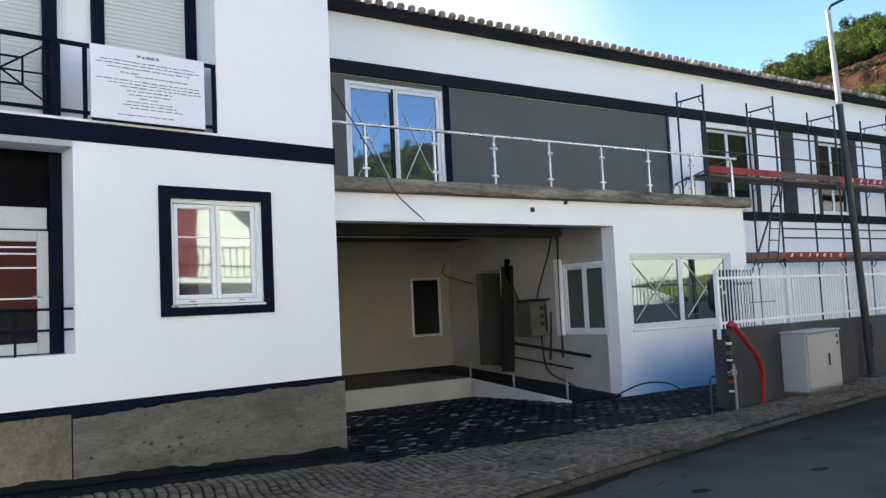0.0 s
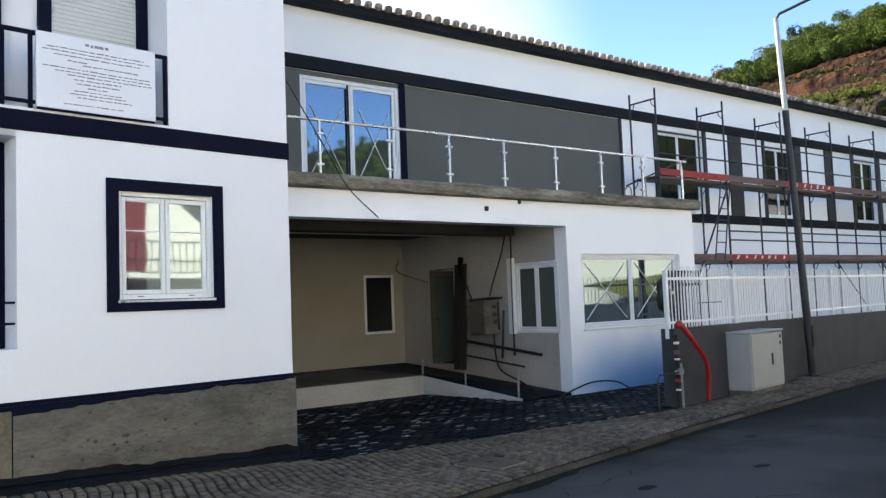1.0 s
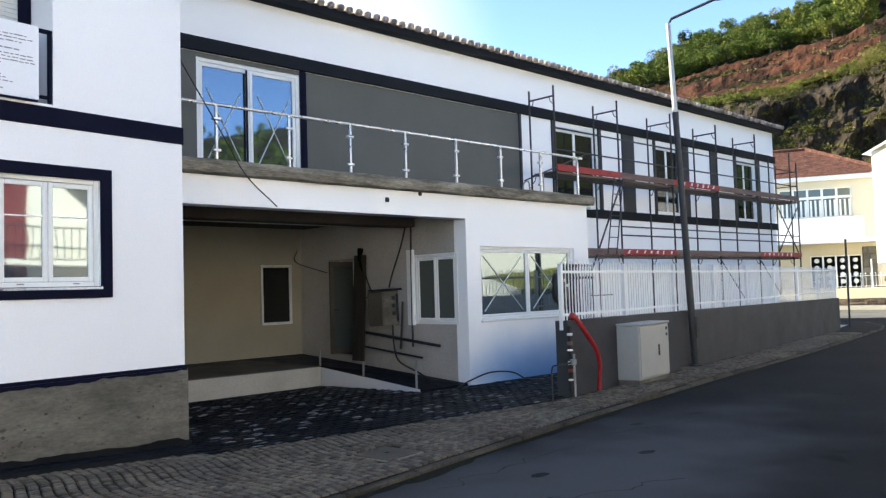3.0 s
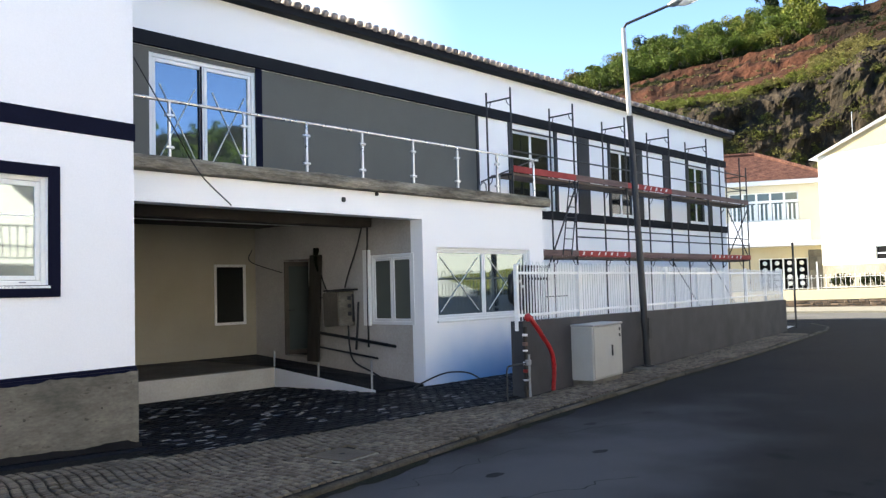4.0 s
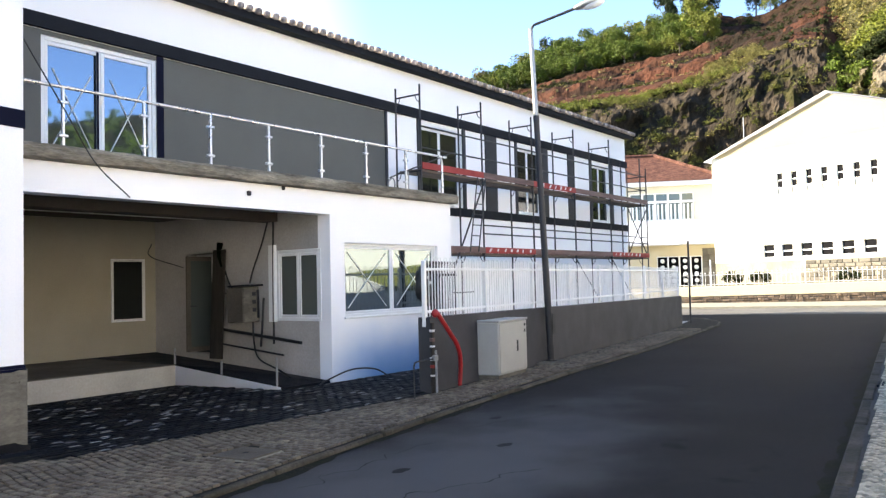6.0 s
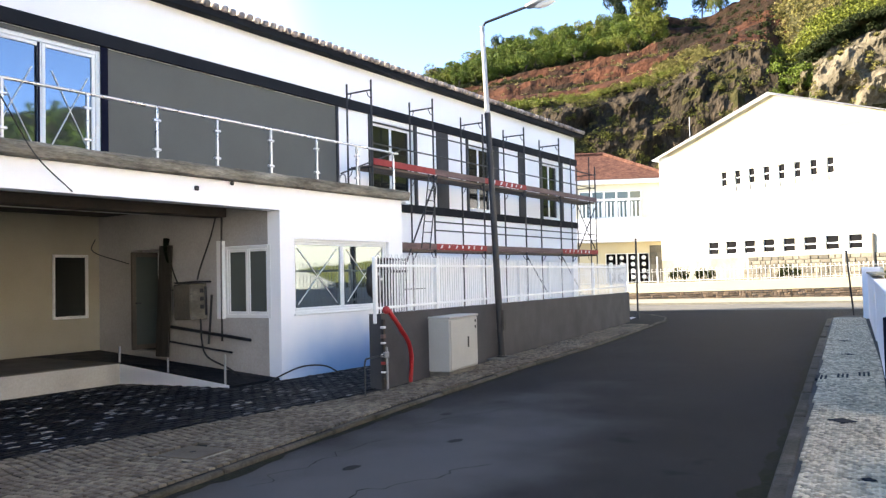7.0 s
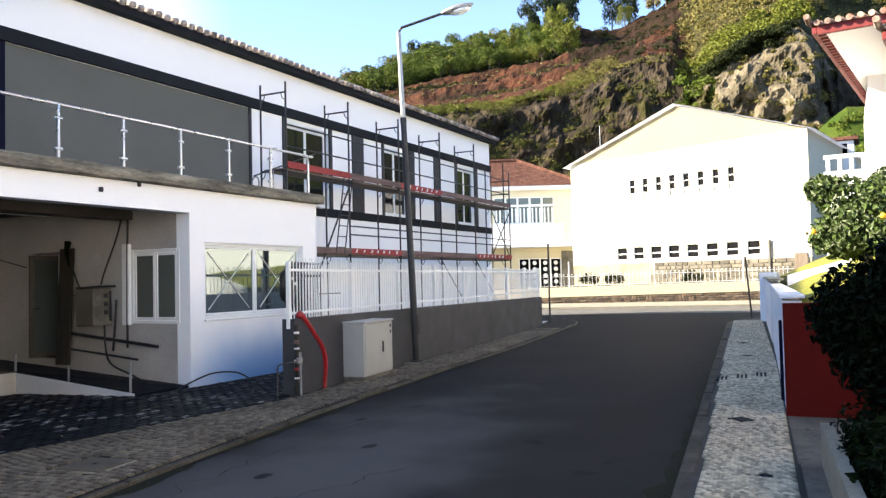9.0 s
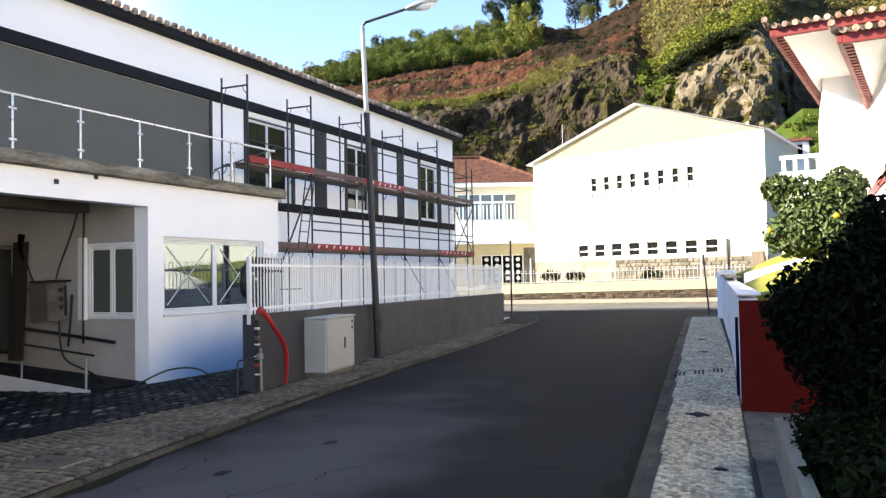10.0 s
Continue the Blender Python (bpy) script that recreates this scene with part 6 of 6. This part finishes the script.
def crack(p, q, seed):
    """A thin wandering crack, a little wider here and there."""
    a, b = Vector((*p, 0)), Vector((*q, 0))
    side = (b - a).normalized().cross(Vector((0, 0, 1)))
    bm = bmesh.new()
    prev = None
    for i in range(41):
        c = a.lerp(b, i / 40) + side * (noise.fractal(Vector((i * 0.16, seed, 0)), 0.9, 2.0, 4) * 0.16)
        w = 0.004 + 0.012 * abs(noise.noise(Vector((i * 0.3, seed, 5))))
        ring = [bm.verts.new((c.x + side.x * e * w, c.y + side.y * e * w, -0.0495)) for e in (1, -1)]
        if prev:
            bm.faces.new((prev[0], prev[1], ring[1], ring[0]))
        prev = ring
    bmesh.ops.recalc_face_normals(bm, faces=bm.faces)
    return solid("road_crack", bm, "basalt_joint", "thin dark crack in the worn asphalt", "crack", "structure")


crack((4.6, 4.95), (6.6, 5.15), 1.0)
crack((4.2, 4.2), (6.2, 3.6), 2.0)
crack((7.4, 5.3), (9.6, 4.7), 3.0)
for x, y in ((12.9, 1.85), (13.2, 1.6), (13.5, 1.35)):
    g = thing("drain_grate", "small dark iron grate set in pale cobbles", "grate", pose(x, y, 0.0, 0, 0, 6), "pavement grates")
    for k in range(3):
        part("bar", box(-0.22, 0.22, -0.07 + 0.06 * k, -0.04 + 0.06 * k, -0.01, 0.022, 0.004), "slate_paint", g)
# ---- sign poles at the junction ----
for x, y, lean, h, lab in ((27.4, 9.75, 0.0, 2.9, "thin dark sign pole at the corner"), (31.5, 3.4, -4.0, 2.3, "short dark leaning pole on the pavement corner")):
    pp = thing("sign_pole", lab, "pole", pose(x, y, -0.1, 0, 0, 0))
    part("pole", tube([(0, 0, 0), (math.sin(radians(lean)) * h * .3, -math.sin(radians(lean)) * h, h)], 0.032, 8), "lamp_grey", pp)
    part("cap", tube([(math.sin(radians(lean)) * h * .3, -math.sin(radians(lean)) * h, h - 0.05), (math.sin(radians(lean)) * h * .3, -math.sin(radians(lean)) * h, h + 0.02)], 0.04, 8), "lamp_grey", pp)

# ---- garden side of the street ----
def street(x):
    return line_y(PAVE_R, x)


def quad_wall(name, a, b, h0, h1, t, material, label, category="wall", kind="structure", z0=-0.2):
    a, b = Vector((*a, 0)), Vector((*b, 0))
    d = (b - a).normalized()
    nrm = Vector((d.y, -d.x, 0)) * t
    bm = bmesh.new()
    vs = [bm.verts.new((*p.xy, z)) for p, h in ((a, h0), (b, h1), (b + nrm, h1), (a + nrm, h0)) for z in (z0, h)]
    for i in range(4):
        j = (i + 1) % 4
        bm.faces.new((vs[2 * i], vs[2 * j], vs[2 * j + 1], vs[2 * i + 1]))
    bm.faces.new(vs[1::2]), bm.faces.new(vs[0::2])
    bmesh.ops.recalc_face_normals(bm, faces=bm.faces)
    return solid(name, bm, material, label, category, kind)


quad_wall("garden_wall_red", (10.0, 0.745), (10.25, -5.0), 1.25, 1.3, 0.18, "red_wall", "oxide red painted end wall of the garden")
quad_wall("garden_wall_white", (10.005, 0.742), (20.0, 1.72), 1.27, 1.30, 0.2, "plaster", "white garden wall along the pale pavement")
quad_wall("garden_wall_far", (20.1, 1.75), (29.8, 2.78), 1.34, 1.42, 0.25, "plaster", "higher white garden wall towards the junction")
solid("wall_coping", box(0, 10.2, -0.24, 0.03, 1.30, 1.345, 0.01, Matrix.Translation((9.97, 0.745, 0)) @ Matrix.Rotation(math.atan2(0.98, 10.0), 4, "Z")), "plaster", "white coping on the garden wall", "trim", "structure")
solid("wall_coping", box(0, 9.9, -0.3, 0.03, 1.42, 1.47, 0.01, Matrix.Translation((20.0, 1.745, 0)) @ Matrix.Rotation(math.atan2(1.03, 9.7), 4, "Z")), "concrete_light", "grey coping on the higher garden wall", "trim", "structure")
solid("wall_pier", box(28.9, 29.9, 2.3, 2.85, -0.1, 1.62, 0.02), "plaster", "white block pier at the garden corner", "pier", "structure")
solid("wall_slot", box(10.9, 11.05, 0.82, 0.87, -0.1, 1.0), "navy", "dark gap in the white garden wall", "trim", "structure")


def bed(name, p, label, seed):
    bm = bmesh.new()
    n = 14
    grid = [[None] * (n + 1) for _ in range(n + 1)]
    for i in range(n + 1):
        for j in range(n + 1):
            a = Vector(p[0]).lerp(Vector(p[1]), i / n)
            b = Vector(p[3]).lerp(Vector(p[2]), i / n)
            q = a.lerp(b, j / n)
            q.z += noise.noise(q * 2.3) * 0.05
            grid[i][j] = bm.verts.new(q)
    for i in range(n):
        for j in range(n):
            bm.faces.new((grid[i][j], grid[i + 1][j], grid[i + 1][j + 1], grid[i][j + 1]))
    rim = [grid[i][0] for i in range(n)] + [grid[n][j] for j in range(n)] + [grid[i][n] for i in range(n, 0, -1)] + [grid[0][j] for j in range(n, 0, -1)]
    foot = [bm.verts.new((v.co.x, v.co.y, 1.0)) for v in rim]
    for k in range(len(rim)):
        q = (k + 1) % len(rim)
        bm.faces.new((rim[k], foot[k], foot[q], rim[q]))
    bmesh.ops.recalc_face_normals(bm, faces=bm.faces)
    return solid(name, bm, "lawn", label, "lawn", "structure")


bed("lawn_bed", [(11.18, 0.62, 1.27), (17.95, 1.28, 1.31), (18.5, -0.6, 2.02), (11.3, -0.6, 1.55)], "sunlit lime-green lawn bed above the wall", 1)
bed("lawn_bed", [(20.5, 1.27, 1.52), (25.9, 1.98, 1.5), (31.0, -1.5, 3.2), (20.65, -1.1, 2.2)], "steep sunlit lime-green lawn bank", 2)
# garden top paled so that it reflects sun onto the long facade
solid("garden_fill", box(10.45, 31.2, -6.0, 0.5, -0.1, 1.2), "yard", "pale paved terrace of the raised garden", "ground", "structure")
quad_wall("bed_kerb", (20.45, 1.4), (20.6, -1.2), 1.53, 2.24, 0.14, "plaster", "white kerb along the foot of the lawn bank", z0=1.2)
quad_wall("planter_wall", (3.0, -0.12), (7.45, 0.3), 0.34, 0.34, 0.09, "concrete_light", "low cream planter wall beside the pavement")


def shrub(name, m, spots, n, leaf, material, label, seed, category="shrub"):
    t = thing(name, label, category, m)
    st = bmesh.new()
    rg = random.Random(seed)
    for c, q in spots:
        add_tube(st, [(c.x * .3, c.y * .3, -0.1), (c.x * 0.8, c.y * 0.8, max(0.1, c.z * 0.6)), tuple(c)], 0.03, 5, 0.012)
    part("stems", st, "bark", t)

    def shape(r):
        c, q = r.choice(spots)
        o = Vector((r.gauss(0, 1), r.gauss(0, 1), r.gauss(0, 1))).normalized()
        return c + o * q * r.uniform(0.45, 1.05), o
    me = leaves_mesh(n, shape, leaf, seed)
    me.materials.append(M[material])
    o = new("foliage", me)
    o.parent = t
    return t


V = Vector
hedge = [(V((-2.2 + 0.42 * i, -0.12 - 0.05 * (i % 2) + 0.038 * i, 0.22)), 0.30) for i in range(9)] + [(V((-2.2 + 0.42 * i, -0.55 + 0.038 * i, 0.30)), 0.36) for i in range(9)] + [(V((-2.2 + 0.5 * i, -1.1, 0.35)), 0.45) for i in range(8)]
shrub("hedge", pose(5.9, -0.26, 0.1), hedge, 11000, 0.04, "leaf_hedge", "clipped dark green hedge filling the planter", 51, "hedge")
bushy = ((0, -.1, 1.5, .4), (0, -.35, 1.72, .42), (0, -.75, 1.9, .5), (0.1, .62, 1.0, .40), (.1, .45, .72, .42), (.1, .25, 1.25, .42), (0, 0, .9, .6), (.1, 0.0, 1.5, .45), (0, -.4, 1.75, .6), (0, -.8, 1.3, .7), (0, -.7, .6, .7), (0.2, -1.5, 1.5, .8), (0.1, -1.3, .6, .7), (-.2, .1, .35, .5), (.1, -1.0, 2.0, .5), (0, -.3, .3, .6))
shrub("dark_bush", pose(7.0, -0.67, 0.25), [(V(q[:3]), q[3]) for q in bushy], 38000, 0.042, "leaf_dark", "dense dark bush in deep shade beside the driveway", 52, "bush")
ct = thing("citrus_tree", "round glossy citrus tree with orange fruit", "tree", pose(14.2, -0.22, 1.25))
part("trunk", tube([(0, 0, -0.1), (0.03, 0.02, 0.5), (0, 0, 1.0)], 0.07, 8, 0.05), "bark", ct)
me = leaves_mesh(24000, crown(0.84, 1.25, 24, 9), 0.052, 60)
me.materials.append(M["leaf_gloss"])
o = new("crown", me)
o.parent, o.location.z = ct, 1.1
rng = random.Random(7)
for i in range(6):
    a, e = rng.uniform(0, 6.28), rng.uniform(-0.4, 0.9)
    bm = bmesh.new()
    bmesh.ops.create_icosphere(bm, subdivisions=2, radius=0.045)
    f = part("fruit", bm, "fruit", ct, "", True)
    f.location = (math.cos(a) * 0.85, math.sin(a) * 0.85, 1.1 + e * 0.6)

shed = thing("shed", "small white shed with a brown roof beyond the hall", "shed", Matrix.Translation((62.0, 1.9, 0)) @ Matrix.Rotation(radians(-92), 4, "Z"))
part("wall", box(0, 2.2, 0, 2.5, 3.0, 10.6), "plaster", shed)
part("roof", box(-0.3, 2.5, -0.4, 2.8, 10.6, 10.85, 0.03), "tile_far", shed)
part("opening", box(1.2, 1.8, -0.03, 0.0, 9.6, 10.4), "void", shed)

# ---- house with the red-trimmed eaves ----
hs = thing("villa", "white villa with red-trimmed pantile eaves", "house")
part("wall", box(19.5, 26.0, -9.0, -0.41, 0.2, 5.82), "plaster", hs)


def eave(cx, cy, z, az, width, depth, parent):
    """A boarded eave slab with red serrated edges and pale pantiles; local x runs back, local -y along the front."""
    m = Matrix.Translation((cx, cy, z)) @ Matrix.Rotation(radians(90 - az), 4, "Z")
    part("soffit", box(0.08, depth, -width, -0.08, 0.0, 0.06, 0, m), "plaster", parent)
    part("eave_board", box(0, depth, -0.08, 0, -0.035, 0.08, 0.008, m), "red_trim", parent)
    part("eave_board", box(0, 0.08, -width, -0.082, -0.05, 0.1, 0.008, m), "red_trim", parent)
    for i in range(int(depth / 0.22)):
        part("dentil", box(0.15 + i * 0.22, 0.26 + i * 0.22, -0.2, -0.085, -0.055, -0.002, 0.006, m), "red_trim", parent)
    bm = bmesh.new()
    nt = int(width / 0.17)
    for i in range(nt):
        for j in range(5):
            x0 = -0.12 + j * 0.36
            zz = 0.10 + j * 0.07
            p = [(x0, -0.1 - i * 0.17, zz + 0.03), (x0 + 0.42, -0.1 - i * 0.17, zz + 0.10)]
            add_tube(bm, [m @ Vector(q) for q in p], 0.054, 8, 0.046)
    part("pantile_cover", bm, "tile_pale", parent, "weathered pale pantiles")["kind"] = "stuff"
    bm = bmesh.new()
    vs = [m @ Vector(q) for q in ((0, 0, 0.11), (0, -width, 0.11), (depth, -width, 0.11 + depth * 0.19), (depth, 0, 0.11))]
    bm.faces.new([bm.verts.new(v) for v in vs])
    bmesh.ops.solidify(bm, geom=bm.faces[:], thickness=0.03)
    part("roof_slope", bm, "tile", parent)
    hip = [m @ Vector((-0.2 + k * 0.22, 0.05 - k * 0.01, 0.15 + (0.09 if k == 0 else 0.0) + k * 0.03)) for k in range(int(depth / 0.3))]
    bm = bmesh.new()
    add_tube(bm, hip[:4], 0.055, 8)
    part("hip_tile", bm, "tile_pale", parent)


eave(15.4, 0.5, 5.79, 97, 7.5, 8.7, hs)
vw = thing("villa_wing", "white front wing of the villa with red eaves", "house")
part("wall", box(14.2, 19.48, -9.0, -1.3, 0.2, 5.1), "plaster", vw)
eave(13.5, -0.5, 5.05, 97, 6.5, 6.6, vw)
part("window", frame_mesh(0, 1, 3.9, 4.9, 0.09, 0, 0.08), "frame", vw).matrix_basis = Matrix.Translation((14.19, -1.35, 0)) @ Matrix.Rotation(radians(-90), 4, "Z")
part("pane", box(14.15, 14.17, -2.28, -1.42, 3.98, 4.82), "dark_glass", vw)
part("string_course", box(14.16, 14.2, -9.0, -1.26, 3.1, 3.3, 0.01), "red_trim", vw)
part("string_course", box(14.2, 19.46, -1.3, -1.26, 3.1, 3.3, 0.01), "red_trim", vw)
# terrace balustrade between hall and villa
bl = thing("balustrade", "white balustrade above the hall's side", "balustrade", Matrix.Translation((46, 1.2, 0)) @ Matrix.Rotation(radians(-95), 4, "Z"))
part("rail", box(0, 5, 0, 0.25, 7.4, 7.6), "plaster", bl)
part("base", box(0, 5, 0, 0.25, -0.2, 6.75), "plaster", bl)
for i in range(9):
    part("baluster", box(0.1 + i * .55, 0.3 + i * .55, 0.05, 0.2, 6.75, 7.4, 0.03), "plaster", bl)

# ---- house opposite, seen only in the window panes, and unseen light bouncers ----
# unseen reflector on the ground across the street
sheet([(-40, -3.0), (9.5, -2.6), (16, -5.5), (16, -7.0), (-40, -7.0)], -0.004, "yard", "yard", "pale paved yard before the houses opposite", "pavement")
oh = thing("house", "cream house opposite with red shutters and a balcony", "house", Matrix.Translation((6.0, -7.0, 0)))
part("wall", box(-2, 10.5, -6, 0, -0.1, 7.5), "cream", oh)
for x, w in ((-0.2, 1.6), (3.9, 1.7)):
    part("shutter", box(x, x + w, 0.0, 0.06, 0.2, 6.0, 0.01), "shutter_red", oh)
for z in (3.4, 4.3):
    part("balcony_rail", box(2.8, 9.0, 0.9, 0.95, z - 0.6, z - 0.56), "dark_metal", oh)
for i in range(26):
    part("balcony_bar", box(2.8 + i * .24, 2.82 + i * .24, 0.91, 0.93, 2.86, 3.7), "dark_metal", oh)
part("balcony_slab", box(2.8, 9.0, 0, 0.98, 2.66, 2.8), "cream", oh)
# a second house nobody sees, added to brighten the shaded facade
o2 = thing("house", "pale plastered house farther up the street", "house", Matrix.Translation((-22.0, -7.5, 0)))
part("wall", box(0, 24.5, -7, 0, -0.1, 7.0), "plaster", o2)
for i in range(6):
    part("window", box(1.5 + i * 3.8, 2.6 + i * 3.8, 0.0, 0.05, 1.0, 2.6, 0.01), "void", o2)
    part("window", box(1.5 + i * 3.8, 2.6 + i * 3.8, 0.0, 0.05, 4.2, 5.7, 0.01), "void", o2)
# planting before the hall
for i, (x, y) in enumerate(((48.0, 13.0), (49.4, 8.6), (47.6, 14.4))):
    shrub("shrub", pose(x, y, 1.25), [(V((0, 0, .3)), .32), (V((.1, .35, .2)), .25), (V((0, -.4, .2)), .28)], 300, 0.09, "leaf_scrub", "low dark green shrub on the terrace before the hall", 70 + i)


# ---- roof tiles along the eave ----
rt = next(o for o in scene.objects if o.name == "roof_long")
bm = bmesh.new()
add_tube(bm, [(0, 0, 0), (0, 0.16, 0.05)], 0.07, 10, 0.064)
bmesh.ops.recalc_face_normals(bm, faces=bm.faces)
tile0 = part("tile", bm, "tile_end", rt, "", True)
tile0.location = (2.7, YW - 0.36, 7.07)
x = 2.7 + 0.225
rng = random.Random(1)
while x < X_END + 0.3:
    o = tile0.copy()
    scene.collection.objects.link(o)
    o.location = (x, YW - 0.36 + rng.uniform(-.012, .012), 7.07 + rng.uniform(-.008, .008))
    x += 0.225


# ---- cobbles and setts ----
def stone_mesh(w, d, h, seed):
    """A worn stone with a rounded top: 12 corners, 26 triangles."""
    rg = random.Random(seed)
    bm = bmesh.new()
    j = lambda: rg.uniform(-0.08, 0.08)
    lo = [bm.verts.new((sx * w * .5 * (1 + j()), sy * d * .5 * (1 + j()), -0.03)) for sx, sy in ((-1, -1), (1, -1), (1, 1), (-1, 1))]
    mid = [bm.verts.new((v.co.x, v.co.y, h * 0.55)) for v in lo]
    hi = [bm.verts.new((v.co.x * 0.72, v.co.y * 0.72, h)) for v in lo]
    for A, B in ((lo, mid), (mid, hi)):
        for k in range(4):
            bm.faces.new((A[k], A[(k + 1) % 4], B[(k + 1) % 4], B[k]))
    bm.faces.new(hi)
    me = bpy.data.meshes.new("stone")
    bm.to_mesh(me)
    bm.free()
    return me


def lay(places, w, d, h, material, parent, name, near, limit=300, lift=lambda x, y: 0.0, turn=0.09):
    kinds = [stone_mesh(w, d, h, 90 + k) for k in range(6)]
    for me in kinds:
        me.materials.append(M[material])
    places.sort(key=lambda p: (p[0] - near[0]) ** 2 + (p[1] - near[1]) ** 2)
    rg = random.Random(17)
    for x, y, a in places[:limit]:
        o = new(name, kinds[rg.randrange(6)])
        o.parent = parent
        o.matrix_basis = Matrix.Translation((x, y, lift(x, y) + rg.uniform(-0.006, 0.004))) @ Matrix.Rotation(a + rg.uniform(-turn, turn), 4, "Z")
    verts, faces = [], []
    for x, y, a in places[limit:]:
        me = kinds[rg.randrange(6)]
        m = Matrix.Translation((x, y, lift(x, y) + rg.uniform(-0.006, 0.004))) @ Matrix.Rotation(a + rg.uniform(-turn, turn), 4, "Z")
        k = len(verts)
        verts += [tuple(m @ v.co) for v in me.vertices]
        faces += [tuple(k + i for i in p.vertices) for p in me.polygons]
    if verts:
        me = bpy.data.meshes.new(name + "s")
        me.from_pydata(verts, [], faces)
        me.materials.append(M[material])
        o = new(name + "s", me)
        o.parent = parent
        o["kind"] = "stuff"


pave_l = tagged(new("cobbled_pavement"), "grey cobbled pavement laid in curved rows", "pavement", "", "structure")
pl_places = []
sx, sy = 0.096, 0.06
for i in range(int(25 / sx)):
    x = -0.5 + i * sx
    y0, y1 = line_y(KERB_L, x) + 0.16, line_y(BACK, x) + (0.1 if x < 3.9 else -0.06)
    n = max(0, int((y1 - y0) / sy))
    for k in range(n + 1):
        bow = 0.07 * math.sin((y0 + k * sy) * 3.6)
        px, py = x + bow, y0 + k * sy
        if abs(px - 5.1) < 0.3 and abs(py - 6.2) < 0.3:
            continue
        pl_places.append((px, py, 0.14 - 0.2 * math.cos(py * 3.6)))
lay(pl_places, 0.071, 0.056, 0.014, "cobble", pave_l, "cobble", (4.5, 6.3), 300, rise, 0.04)

pave_r = tagged(new("mosaic_pavement"), "pale limestone mosaic pavement with small cobbles", "pavement", "", "structure")
pr = []
PR = 0.066
for i in range(int(26 / PR)):
    for k in range(54):
        # rows run slantwise across the pavement
        x = 3.5 + i * PR + (k % 2) * PR * 0.5
        y = line_y(PAVE_R, x) + 0.05 + k * PR * 0.5
        if x > 28.9 or y > line_y(KERB_R, x) - 0.18:
            continue
        pr.append((x, y, math.pi / 4))
lay(pr, 0.041, 0.038, 0.015, "lime_cobble", pave_r, "cobble", (6.2, 0.8))

sheet([(3.9, 7.55), (8.6, 7.14), (9.32, 7.22), (13.2, 9.3), (13.2, 11.4), (9.6, 11.7), (3.2, 11.7)], -0.006, "forecourt_bed", "basalt_joint", "dark bed of the basalt forecourt", "pavement")
fore = tagged(new("forecourt"), "dark basalt setts with cement-smeared pale patches", "pavement", "", "structure")
dark, pale = [], []
fleck = random.Random(6)
for i in range(int(9.2 / 0.205)):
    for k in range(int(4.3 / 0.112)):
        x, y = 3.95 + i * 0.205 + (k % 2) * 0.1, 7.25 + k * 0.112
        lo_y = float(np.interp(x, [3.9, 8.6, 9.32, 13.2], [7.6, 7.2, 7.28, 9.36]))
        hi_y = 11.55 if x < 8.1 else (np.interp(x, [8.1, 8.5], [11.5, 9.4]) if x < 8.5 else 9.36)
        if not (lo_y < y < hi_y):
            continue
        v = noise.noise(Vector((x * 0.8, y * 1.5, 4.0)))
        dark.append((x, y, 0.0))
        if fleck.random() < 0.27 + 0.4 * v - (0.12 if y > 10.2 else 0):
            pale.append((x + fleck.uniform(-.05, .05), y + fleck.uniform(-.03, .03), fleck.uniform(-.3, .3)))
lay(dark, 0.195, 0.104, 0.012, "basalt", fore, "sett", (6.0, 8.5))
lay(pale, 0.12, 0.04, 0.0165, "basalt_pale", fore, "cement_fleck", (6.0, 8.5), 150)
